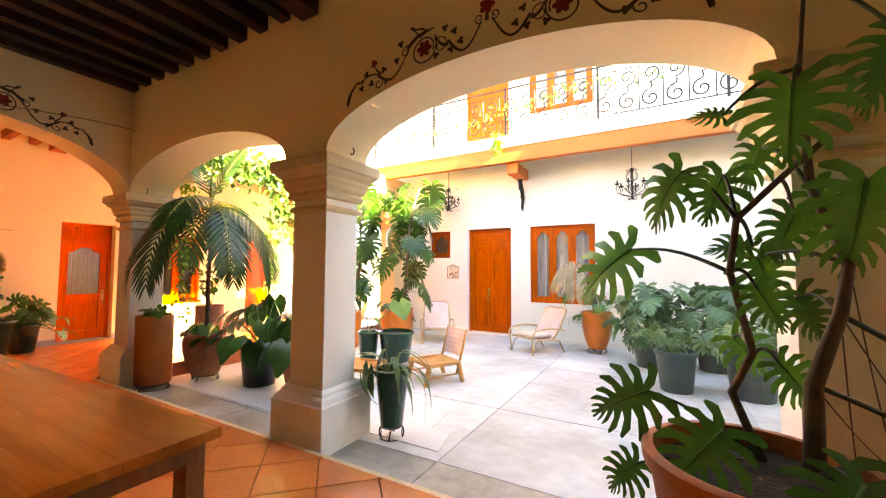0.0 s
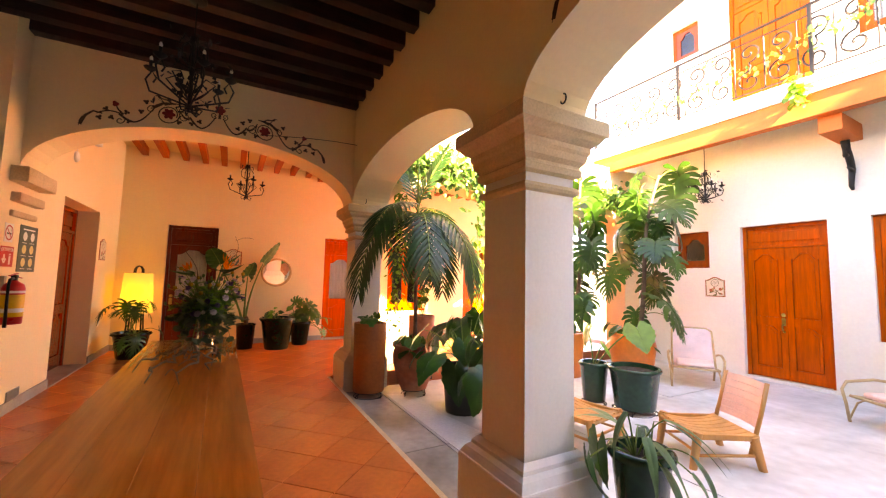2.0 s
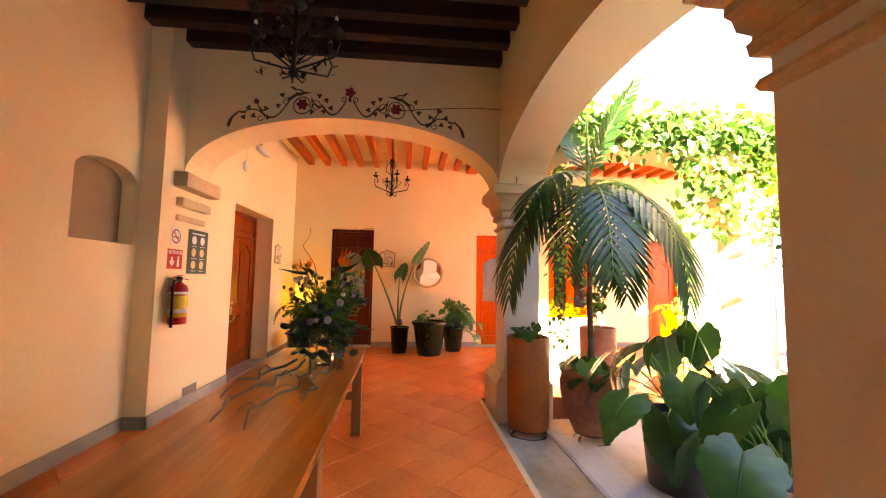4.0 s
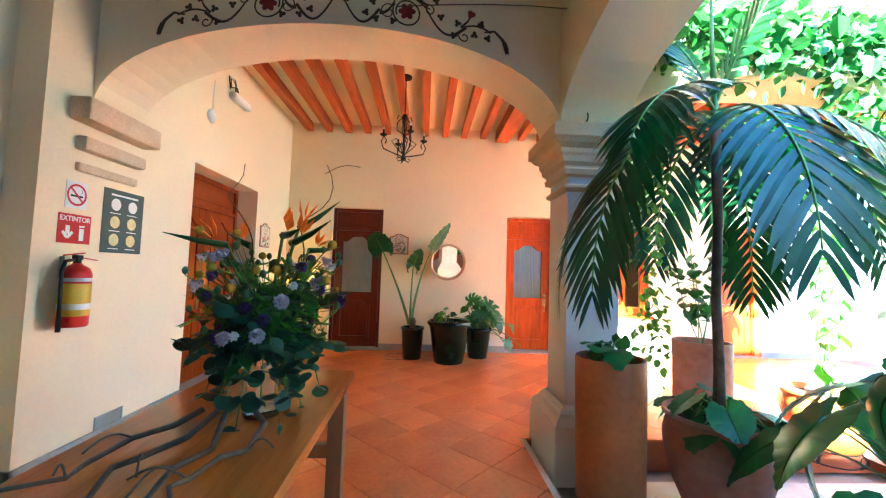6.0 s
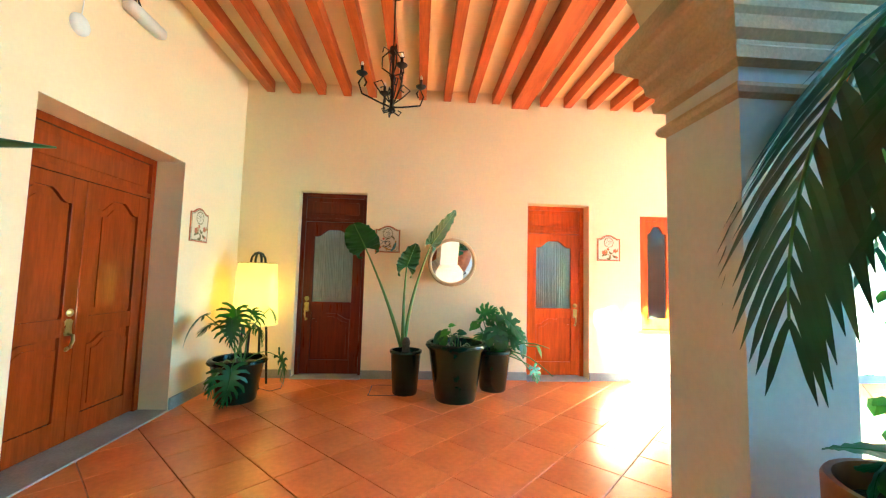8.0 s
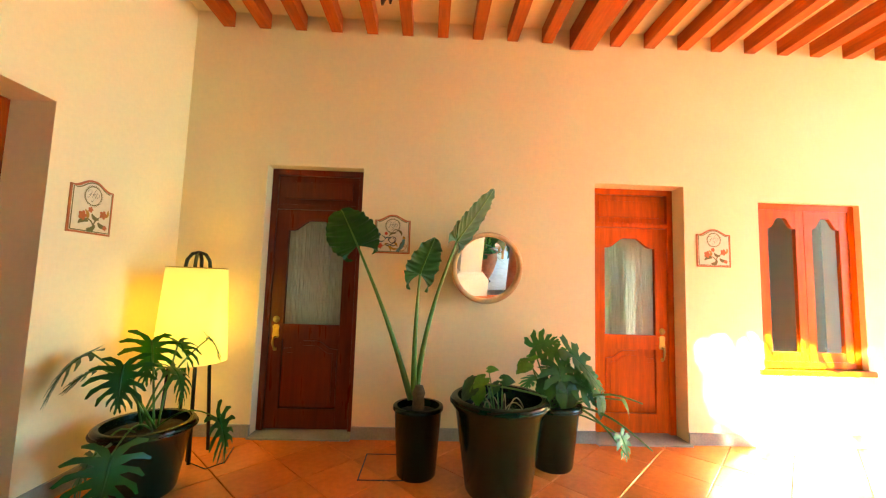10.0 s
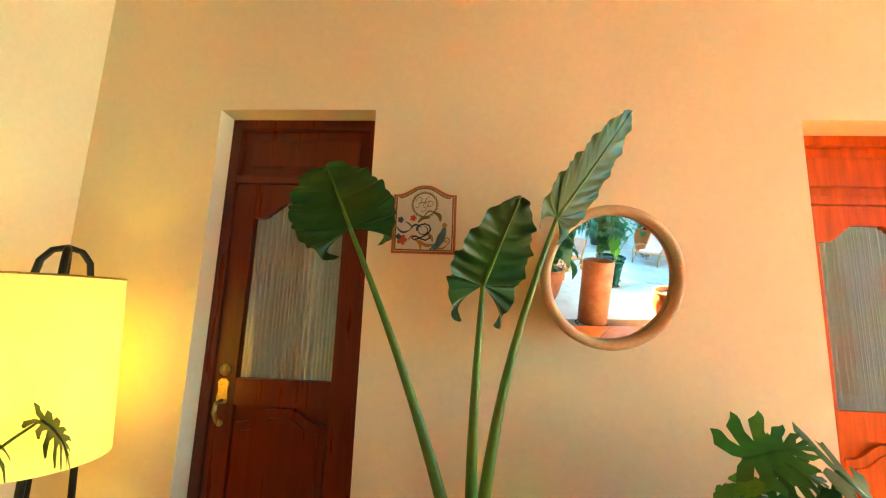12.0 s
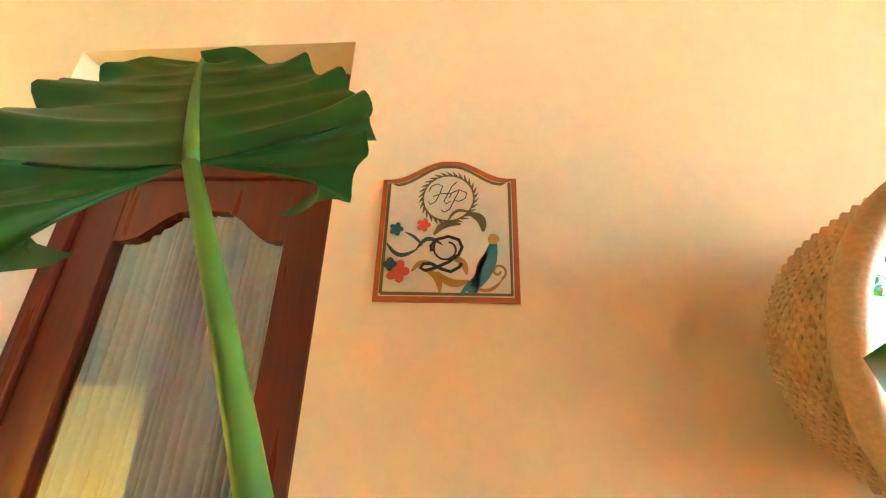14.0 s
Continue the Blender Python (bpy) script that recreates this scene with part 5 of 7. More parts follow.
vine_mass("ivy", "ivy heaped along the top of the arcade wall", 1, [(-5.90, 2.9, 3.14), (-5.86, 4.0, 3.14), (-5.86, 5.2, 3.10), (-5.86, 6.6, 3.10), (-5.86, 8.0, 3.12)], 2600, (0.12, 0.2, 0.10), 1.0, LEAFMID, 0.22)
vine_mass("ivy", "loose ivy shoots climbing the arcade wall", 2, [(-5.90, 2.9, 3.34), (-5.90, 4.2, 3.30), (-5.90, 6.0, 3.28), (-5.90, 8.2, 3.28)], 700, (0.07, 0.2, 0.08), 0.9, LEAFMID)
vine_mass("hanging_vine", "vine hanging beside the corner pier", 3, [(-5.98, 3.08, 3.2), (-5.95, 3.06, 2.2), (-5.93, 3.0, 1.3), (-5.9, 2.98, 0.7)], 300, (0.05, 0.06, 0.1), 0.55, LEAFLIGHT)
vine_mass("hanging_vine", "sunlit vine hanging from the arch", 4, [(-5.86, 5.3, 3.2), (-5.84, 5.4, 2.7), (-5.82, 5.5, 2.2)], 240, (0.06, 0.14, 0.1), 1.0, LEAFLIGHT)
vine_mass("hanging_vine", "vine curtain hanging in the west arch", 14, [(-5.95, 4.5, 2.95), (-5.95, 5.0, 2.7), (-5.95, 5.6, 2.5), (-5.95, 6.1, 2.0)], 700, (0.1, 0.2, 0.2), 1.0, LEAFMID, 0.7)
vine_mass("railing_vine", "vine twined along the balcony railing", 5, [(-6.2, 7.6, 4.75), (-4.5, 7.58, 4.6), (-2.8, 7.58, 4.75), (-1.6, 7.58, 4.95), (0.4, 7.58, 4.9), (2.5, 7.58, 5.0)], 380, (0.1, 0.03, 0.08), 0.62, LEAFMID)
vine_mass("hanging_flowers", "yellow sunlit trailing plant hanging over the balcony edge", 6, [(-2.9, 7.46, 4.25), (-2.88, 7.45, 3.85)], 60, (0.04, 0.03, 0.05), 0.9, LEAFLIGHT)


# ---- furniture and fixtures ----
TX0, TX1, TY0, TY1, TZ = -5.53, -1.675, 0.318, 1.034, 0.722
table = thing("long_table", (TX0 + TX1) / 2, (TY0 + TY1) / 2, 0, "long varnished wooden plank table", "table", 1.1)
hx, hy = (TX1 - TX0) / 2, (TY1 - TY0) / 2
for k in range(4):
    a = -hy + 2 * hy * k / 4
    part("plank", Shape().box(-hx, hx, a + 0.0003, a + hy / 2 - 0.0003, TZ - 0.045, TZ, None, 0.0012), TABLEWOOD, table)
leg = None
for x in (-hx + 0.13, hx - 0.13, 0.0):
    for y in (-hy + 0.06, hy - 0.06):
        if leg is None:
            leg = part("leg", Shape().box(-0.05, 0.05, -0.04, 0.04, 0, TZ - 0.045, None, 0.005), TABLELEG, table, m=pose(x, y, 0))
        else:
            again(leg, table, pose(x, y, 0))
ap = Shape().box(-hx + 0.08, hx - 0.08, hy - 0.085, hy - 0.06, TZ - 0.14, TZ - 0.045).box(-hx + 0.08, hx - 0.08, -hy + 0.06, -hy + 0.085, TZ - 0.14, TZ - 0.045).box(hx - 0.10, hx - 0.075, -hy + 0.085, hy - 0.085, TZ - 0.14, TZ - 0.045).box(-hx + 0.075, -hx + 0.10, -hy + 0.085, hy - 0.085, TZ - 0.14, TZ - 0.045)
part("apron", ap, TABLELEG, table)
part("stretcher", Shape().box(-hx + 0.11, -hx + 0.15, -hy + 0.1, hy - 0.1, 0.30, 0.37), TABLELEG, table)

# bouquet
PURPLE = material("violet_petal", (0.10, 0.075, 0.20), 0.6, fine=40, broad=12, vary=0.25, bump=0.1, leafy=0.25)
LILAC = material("lilac_petal", (0.56, 0.53, 0.66), 0.6, fine=40, broad=12, vary=0.2, bump=0.1, leafy=0.25)
ORANGEPETAL = material("orange_petal", (0.95, 0.24, 0.006), 0.5, fine=30, broad=10, vary=0.1, bump=0.1, leafy=0.2)
CRASPEDIA = material("yellow_button_flower", (0.42, 0.30, 0.02), 0.8, fine=220, broad=12, vary=0.2, bump=0.8)
BX, BY_, BZ = -4.84, 0.76, TZ
bq = thing("flower_bouquet", BX, BY_, BZ, "large mixed bouquet with strelitzia and eucalyptus in a glass vase", "bouquet")
part("vase", Shape().lathe([(0.055, 0), (0.07, 0.006), (0.072, 0.02), (0.062, 0.14), (0.075, 0.30), (0.069, 0.30), (0.056, 0.14), (0.06, 0.03), (0, 0.025)], 28), GLASS, bq, "clear glass vase", 50)
rnd = random.Random(77)


def disc_leaf(r, seed):
    n = 12
    v = [(0, 0, 0)] + [(r * (1 + 0.95 * math.cos(2 * math.pi * i / n)), r * 0.98 * math.sin(2 * math.pi * i / n), 0.12 * r * math.sin(2 * math.pi * i / n + seed) - 0.1 * r) for i in range(n)]
    return Shape().add([(r, 0, 0.05 * r)] + v[1:], [(0, 1 + i, 1 + (i + 1) % n) for i in range(n)])


EL = meshes("eucalyptus_leaf", EUCA, [disc_leaf(0.040, k) for k in range(3)])
def feather_leaf(L, n=7):
    """A fine sprig: a thin stalk with needle leaflets in pairs."""
    out = Shape().tube([(0, 0, 0), (L, 0, -0.1 * L)], 0.0012, 4)
    for i in range(n):
        x = L * (0.15 + 0.8 * i / n)
        for sd in (-1, 1):
            out.add([(x, 0, -0.1 * x), (x + 0.014, sd * 0.010, 0.004), (x + 0.030, sd * 0.026, 0.002), (x + 0.012, sd * 0.016, -0.004)], [(0, 1, 2, 3)])
    return out


FEATHER = meshes("sprig", LEAFLIGHT, [feather_leaf(0.11)])
GM = meshes("leaf", LEAFMID, [leaf_shape(0.09, 0.028, 5, 0.0, back=0, droop=0.5, seed=k + 8, tip=0.4) for k in range(2)])
GL = meshes("leaf", LEAF, [leaf_shape(0.11, 0.032, 6, 0.0, back=0, droop=0.4, seed=k, tip=0.4) for k in range(2)])


def rays(n, z0, z1, r0, r1, seed):
    q = random.Random(seed)
    out = []
    for i in range(n):
        a = 360 * (i + q.uniform(0.05, 0.95)) / n
        out.append((a, q.uniform(r0, r1), q.uniform(z0, z1)))
    return out


for n_, z0, z1, r0, r1, seed in ((24, 0.0, 0.26, 0.10, 0.22, 1), (16, 0.22, 0.50, 0.20, 0.33, 7)):
    for k, (a, r, z) in enumerate(rays(n_, z0, z1, r0, r1, seed)):
        c, sn = math.cos(radians(a)), math.sin(radians(a))
        line = bow((0.02 * c, 0.02 * sn, 0.26), (r * c, r * sn, z), 0.16 if z0 < 0.1 else 0.05)
        part("stem", Shape().tube(line, 0.0022, 4), STEM, bq, "", True)
        for q in range(2, 8):
            for side in (-1, 1):
                leaf_at(bq, EL, line[q], a + side * rnd.uniform(40, 90), rnd.uniform(-10, 70), rnd.uniform(0.45, 0.95), rnd.uniform(-40, 40), q)
for k, (a, r, z) in enumerate(rays(84, 0.24, 0.62, 0.04, 0.27, 2)):
    c, sn = math.cos(radians(a)), math.sin(radians(a))
    line = bow((0.02 * c, 0.02 * sn, 0.26), (r * c, r * sn, z), 0.05)
    part("stem", Shape().tube(line, 0.0025, 4), STEM, bq, "", True)
    kind = (GL, FEATHER, GM)[k % 3]
    for q in range(2, 8):
        leaf_at(bq, kind, line[q], rnd.uniform(0, 360), rnd.uniform(-50, 50), rnd.uniform(0.55, 1.0), 0, q)


def ruffle(r, seed, n=9, layers=3):
    q = random.Random(seed)
    s = Shape()
    for l in range(layers):
        rr = r * (1 - 0.27 * l)
        for i in range(n - l):
            a = 2 * math.pi * (i + 0.5 * l) / (n - l)
            m = pose(0, 0, 0.012 * l, 0, 0, math.degrees(a)) @ pose(0, 0, 0, 0, -18 - 20 * l + q.uniform(-8, 8), 0)
            s.add([(0, 0, 0), (0.5 * rr, 0.33 * rr, 0.1 * rr), (rr * q.uniform(0.85, 1.0), 0.30 * rr, 0.02), (rr * q.uniform(0.95, 1.1), 0, 0.14 * rr), (rr * q.uniform(0.85, 1.0), -0.30 * rr, 0.0), (0.5 * rr, -0.33 * rr, 0.1 * rr)], [(0, 1, 2, 3), (0, 3, 4, 5)], m)
    return s


HEADS = (meshes("violet_flower", PURPLE, [ruffle(0.026, 1)]), meshes("lilac_flower", LILAC, [ruffle(0.030, 2)]), meshes("white_flower", WHITEP, [ruffle(0.020, 3, 6, 2)]))
for k, (a, r, z) in enumerate(rays(40, 0.32, 0.62, 0.14, 0.28, 3)):
    c, sn = math.cos(radians(a)), math.sin(radians(a))
    part("stem", Shape().tube(bow((0.01 * c, 0.01 * sn, 0.28), (r * c, r * sn, z), 0.04), 0.003, 4), STEM, bq, "", True)
    v = HEADS[(0, 1, 0, 1, 2)[k % 5]]
    o = new(v[0].name.split(".")[0], v[0])
    o.parent = bq
    o.matrix_basis = Matrix.Translation((r * c, r * sn, z)) @ pose(0, 0, 0, 0, 0, a) @ pose(0, 0, 0, 0, 60, 0)
ball = finish(Shape().lathe([(0.0, -0.017), (0.010, -0.014), (0.016, -0.006), (0.017, 0.003), (0.013, 0.011), (0.006, 0.016), (0, 0.017)], 14).mesh("button_flower"), CRASPEDIA, True)
for k, (a, r, z) in enumerate(rays(15, 0.46, 0.74, 0.16, 0.32, 4)):
    c, sn = math.cos(radians(a)), math.sin(radians(a))
    part("stem", Shape().tube(bow((0.01 * c, 0.01 * sn, 0.28), (r * c, r * sn, z), 0.05), 0.002, 4), STEM, bq, "", True)
    o = new("button_flower", ball)
    o.parent = bq
    o.matrix_basis = pose(r * c, r * sn, z)
seed_head = finish(Shape().lathe([(0.0, 0.0), (0.011, 0.01), (0.012, 0.022), (0.006, 0.032), (0, 0.034)], 10).mesh("seed_head"), LEAFGREY, True)
for k, (a, r, z) in enumerate(rays(34, 0.30, 0.66, 0.16, 0.31, 6)):
    c, sn = math.cos(radians(a)), math.sin(radians(a))
    part("stem", Shape().tube(bow((0.01 * c, 0.01 * sn, 0.30), (r * c, r * sn, z), 0.03), 0.0017, 4), STEM, bq, "", True)
    o = new("seed_head", seed_head)
    o.parent = bq
    o.matrix_basis = pose(r * c, r * sn, z)
spear = Shape()
spear.tube([(0, 0, 0), (0.09, 0, 0.008), (0.20, 0, 0.03)], [0.014, 0.011, 0.001], 6)
petal = Shape()
for a in (28, 50, 72):
    petal.add([(0.02, 0, 0), (0.055, 0.016, 0.002), (0.105, 0, 0), (0.055, -0.016, 0.002), (0.055, 0, 0.010)], [(0, 4, 1), (1, 4, 2), (2, 4, 3), (3, 4, 0)], pose(0.03, 0, 0.01, 0, -a, 0))
SP, PT = finish(spear.mesh("spathe"), LEAF, True), finish(petal.mesh("petals"), ORANGEPETAL, False)
for a, r, z, tilt in ((150, 0.20, 0.66, 0), (60, 0.13, 0.68, -15), (100, 0.10, 0.74, -30), (35, 0.16, 0.70, 5), (-50, 0.16, 0.66, 0), (235, 0.15, 0.67, -10)):
    c, sn = math.cos(radians(a)), math.sin(radians(a))
    part("stem", Shape().tube(bow((0.01 * c, 0.01 * sn, 0.28), (r * c, r * sn, z), 0.03), 0.006, 6), STEM, bq, "", True)
    o = new("strelitzia", SP)
    o.parent = bq
    o["label"] = "orange bird-of-paradise flower"
    o.matrix_basis = Matrix.Translation((r * c, r * sn, z)) @ pose(0, 0, 0, 0, 0, a) @ pose(0, 0, 0, 0, tilt, 0)
    q = new("petals", PT)
    q.parent = o
tw = Shape()
for side, top, ph in ((-0.19, 1.02, 0.4), (0.20, 1.00, 2.0)):
    pts = [(-0.05 * f + 0.03 * math.sin(9 * f + ph) * f, side * f ** 0.8 + 0.045 * math.sin(14 * f + ph) * f, 0.3 + (top - 0.3) * f - 0.03 * math.sin(14 * f + ph + 1) * f) for f in [k / 20 for k in range(21)]]
    tw.tube(pts, [0.0045 - 0.00015 * k for k in range(21)], 6)
tw.tube(bow((-0.04, 0.19, 0.98), (-0.02, 0.34, 1.01), 0.02), 0.0015, 5)
part("twig", tw, BARK, bq, "curly willow twigs", True)

# trailing branches on the table
for k, pts in enumerate((((-4.70, 0.66), (-4.45, 0.58), (-4.2, 0.62), (-3.95, 0.50), (-3.7, 0.52)), ((-4.72, 0.78), (-4.5, 0.86), (-4.3, 0.80), (-4.12, 0.88), (-3.95, 0.84)), ((-4.68, 0.70), (-4.4, 0.70), (-4.15, 0.76), (-3.85, 0.66), (-3.6, 0.70)), ((-4.72, 0.60), (-4.55, 0.48), (-4.3, 0.50), (-4.05, 0.40)))):
    e = thing("dry_branch", pts[0][0], pts[0][1], TZ, "dark twisted dry branch lying on the table", "branch", group="branches on the table")
    q = random.Random(k)
    line = []
    for i, (x, y) in enumerate(pts):
        line.append((x - pts[0][0], y - pts[0][1], 0.012 + (0.05 if i == 0 else 0.03 * q.random()) ))
        if i < len(pts) - 1:
            nx, ny = pts[i + 1]
            line.append(((x + nx) / 2 - pts[0][0] + q.uniform(-0.03, 0.03), (y + ny) / 2 - pts[0][1] + q.uniform(-0.05, 0.05), 0.012 + 0.05 * q.random()))
    line[-1] = (line[-1][0], line[-1][1], 0.006)
    n = len(line)
    part("branch", Shape().tube(line, [0.011 * (1 - 0.75 * i / n) for i in range(n)], 6), BARK, e, "", True)
    for i in range(2, n - 1, 2):
        p = Vector(line[i])
        s = Shape().tube(bow(p, p + Vector((q.uniform(0.05, 0.2), q.uniform(-0.12, 0.12), q.uniform(0.0, 0.05))), 0.03), 0.003, 5)
        part("side_twig", s, BARK, e, "", True)


# ---- chandeliers ----
def chandelier(x, y, top, z0, arms, scale, label, leaves=False):
    e = thing("chandelier", x, y, z0, label, "chandelier", group="iron chandeliers")
    h = top - z0
    part("ceiling_rose", Shape().lathe([(0.0, h), (0.075, h), (0.07, h - 0.02), (0.03, h - 0.035), (0.0, h - 0.036)][::-1], 20), IRON, e, "", 50)
    body = 0.62 * scale
    part("chain", Shape().tube([(0, 0, body), (0.003, 0, (body + h) / 2), (0, 0, h - 0.03)], 0.006, 6), IRON, e)
    s = Shape().lathe([(0.0, 0.0), (0.02, 0.01), (0.035, 0.03), (0.018, 0.055), (0.014, 0.30 * scale), (0.024, 0.34 * scale), (0.012, 0.38 * scale), (0.014, 0.55 * scale), (0.04, 0.57 * scale), (0.03, body), (0.0, body + 0.01)], 14)
    part("shaft", s, IRON, e, "", 50)
    arm = Shape()
    R = 0.27 * scale
    pts = [(0.02, 0, 0.06), (0.10 * scale, 0, 0.08 * scale), (R, 0, 0.13 * scale), (R * 1.12, 0, 0.22 * scale), (R * 0.98, 0, 0.29 * scale), (R * 0.86, 0, 0.24 * scale), (R * 0.93, 0, 0.20 * scale)]
    arm.tube(pts, 0.0075, 6)
    arm.tube([(0.02, 0, 0.10 * scale), (0.10 * scale, 0, 0.17 * scale), (0.17 * scale, 0, 0.25 * scale), (0.10 * scale, 0, 0.29 * scale), (0.07 * scale, 0, 0.24 * scale), (0.11 * scale, 0, 0.22 * scale)], 0.006, 6)
    arm.tube([(0.015, 0, 0.36 * scale), (0.10 * scale, 0, 0.40 * scale), (0.10 * scale, 0, 0.50 * scale), (0.03, 0, 0.58 * scale), (0.09 * scale, 0, 0.60 * scale), (0.10 * scale, 0, 0.55 * scale)], 0.006, 6)
    arm.tube([(0.01, 0, 0.02), (0.07 * scale, 0, -0.005), (0.09 * scale, 0, 0.03 * scale), (0.06 * scale, 0, 0.04 * scale)], 0.006, 6)
    cup = Shape().lathe([(0.0, 0.285 * scale), (0.02, 0.29 * scale), (0.045, 0.31 * scale), (0.047, 0.315 * scale), (0.015, 0.32 * scale), (0, 0.32 * scale)], 14, pose(R * 1.02, 0, 0))
    cand = Shape().lathe([(0.0, 0.315 * scale), (0.012, 0.316 * scale), (0.012, 0.315 * scale + 0.06), (0.0, 0.315 * scale + 0.062)], 10, pose(R * 1.02, 0, 0))
    bulb = Shape().lathe([(0.0, 0.0), (0.010, 0.004), (0.013, 0.018), (0.007, 0.036), (0, 0.044)], 10, pose(R * 1.02, 0, 0.315 * scale + 0.06))
    A = P = C = B = None
    for k in range(arms):
        m = pose(0, 0, 0, 0, 0, 360 * k / arms + 20)
        if A is None:
            A = part("arm", arm, IRON, e, "", True, m)
            P = part("drip_cup", cup, IRON, e, "", 50, m)
            C = part("candle", cand, IRON, e, "", 50, m)
            B = part("bulb", bulb, WHITEP, e, "small white candle bulb", True, m)
        else:
            for o in (A, P, C, B):
                again(o, e, m)
    if leaves:
        q = random.Random(5)
        s = Shape()
        for k in range(60):
            a, r, z = q.uniform(0, 6.28), q.uniform(0.04, 0.26) * scale, q.uniform(0.02, 0.62) * scale
            s.add([(0, 0, 0), (0.03, 0.018, 0.004), (0.065, 0, 0), (0.03, -0.018, 0.004)], [(0, 1, 2, 3)], pose(r * math.cos(a), r * math.sin(a), z, q.uniform(-60, 60), q.uniform(-60, 60), q.uniform(0, 360)))
        part("iron_leaves", s, IRON, e)
    return e


chandelier(-4.50, 0.55, 3.70, 2.71, 6, 1.05, "black wrought iron chandelier with iron leaves and pale candle bulbs", leaves=True)
chandelier(-7.98, 1.07, 3.74, 2.66, 4, 0.95, "black wrought iron chandelier on a chain under red beams")
chandelier(-0.42, 7.95, 3.98, 2.74, 6, 0.95, "black iron chandelier under the balcony")
chandelier(-4.32, 7.95, 3.98, 2.80, 6, 0.85, "black iron chandelier entangled in the climbing plant", leaves=True)

# ---- floor lamp ----
lamp = thing("floor_lamp", -9.33, -0.50, 0, "lit floor lamp with a tall cream drum shade on black legs", "lamp")
sh = part("shade", Shape().lathe([(0.245, 0.69), (0.205, 1.385), (0.201, 1.385), (0.241, 0.69)], 40, None, False), SHADE, lamp, "glowing cream fabric shade", True)
part("shade_rim", Shape().tube([(0.206 * math.cos(2 * math.pi * i / 40), 0.206 * math.sin(2 * math.pi * i / 40), 1.388) for i in range(40)], 0.004, 5, closed=True), BRASS, lamp)
for k in range(4):
    a = math.radians(45 + 90 * k)
    c, sn = math.cos(a), math.sin(a)
    part("leg", Shape().tube([(0.17 * c, 0.17 * sn, 0), (0.13 * c, 0.13 * sn, 0.7), (0.085 * c, 0.085 * sn, 1.38), (0.075 * c, 0.075 * sn, 1.45), (0.045 * c, 0.045 * sn, 1.495), (0, 0, 1.51)], 0.013, 8), IRON, lamp, "", True)
part("cord", Shape().tube([(0.1, 0.1, 0.9), (0.12, 0.1, 0.02), (0.2, 0.28, 0.008), (0.1, 0.36, 0.008), (-0.15, 0.30, 0.008)], 0.004, 5), IRON, lamp, "", True)
lb = new("lamp_bulb", bpy.data.lights.new("lamp_bulb", "POINT"))
lb.data.energy, lb.data.color, lb.data.shadow_soft_size = 0.29, (1.0, 0.66, 0.16), 0.05
lb.parent = lamp
lb.matrix_basis = pose(0, 0, 1.08)

# ---- mirror ----
mir = thing("round_mirror", WEST + 0.006, 1.775, 1.478, "round wall mirror in a deep woven rattan frame", "mirror")
mir.matrix_basis = pose(-9.660, 1.736, 1.498, 0, 9.7, 5.2)
mm = pose(0, 0, 0, 0, 90, 0)
part("frame", Shape().lathe([(0.12, 0.002), (0.200, 0.004), (0.228, 0.04), (0.256, 0.10), (0.276, 0.17), (0.280, 0.20)], 64, mm, False), RATTAN, mir, "woven rattan side", True)
wv = Shape()
for j in range(18):
    z = 0.010 + 0.0106 * j
    r = 0.214 + 0.070 * ((j + 0.5) / 18) ** 0.75
    n = 120
    wv.tube([((r + 0.0035 * (1 if (i + j) % 2 else -1)) * math.cos(2 * math.pi * i / n), (r + 0.0035 * (1 if (i + j) % 2 else -1)) * math.sin(2 * math.pi * i / n), z) for i in range(n)], 0.0042, 4, mm, True)
part("weave", wv, RATTAN, mir)
part("rim", Shape().tube([(0.278 * math.cos(2 * math.pi * i / 64), 0.278 * math.sin(2 * math.pi * i / 64), 0.202) for i in range(64)], 0.021, 12, mm, True), RATTAN, mir, "smooth pale rattan rim", True)
part("glass", Shape().lathe([(0.0, 0.185), (0.265, 0.185), (0.265, 0.181), (0.0, 0.181)][::-1], 64, mm), MIRROR, mir, "silvered mirror glass")


# ---- painted plaques ----
def ring(s, cx, cz, r0, r1, d=0.0012, n=32, m=None):
    v = []
    for i in range(n):
        a = 2 * math.pi * i / n
        v += [(cx + r0 * math.cos(a), cz + r0 * math.sin(a), d), (cx + r1 * math.cos(a), cz + r1 * math.sin(a), d)]
    return s.add(v, [(2 * i, 2 * i + 1, (2 * i + 3) % (2 * n), (2 * i + 2) % (2 * n)) for i in range(n)], m)


def stroke(s, pts, w, d=0.0012, m=None):
    """A flat painted line of changing width in the local xy plane."""
    v = []
    k = len(pts)
    for i, p in enumerate(pts):
        a, b = pts[max(i - 1, 0)], pts[min(i + 1, k - 1)]
        dx, dy = b[0] - a[0], b[1] - a[1]
        q = math.hypot(dx, dy) or 1
        ww = (w if isinstance(w, (int, float)) else w[0] + (w[1] - w[0]) * i / (k - 1)) / 2
        v += [(p[0] - dy / q * ww, p[1] + dx / q * ww, d), (p[0] + dy / q * ww, p[1] - dx / q * ww, d)]
    return s.add(v, [(2 * i, 2 * i + 1, 2 * i + 3, 2 * i + 2) for i in range(k - 1)], m)


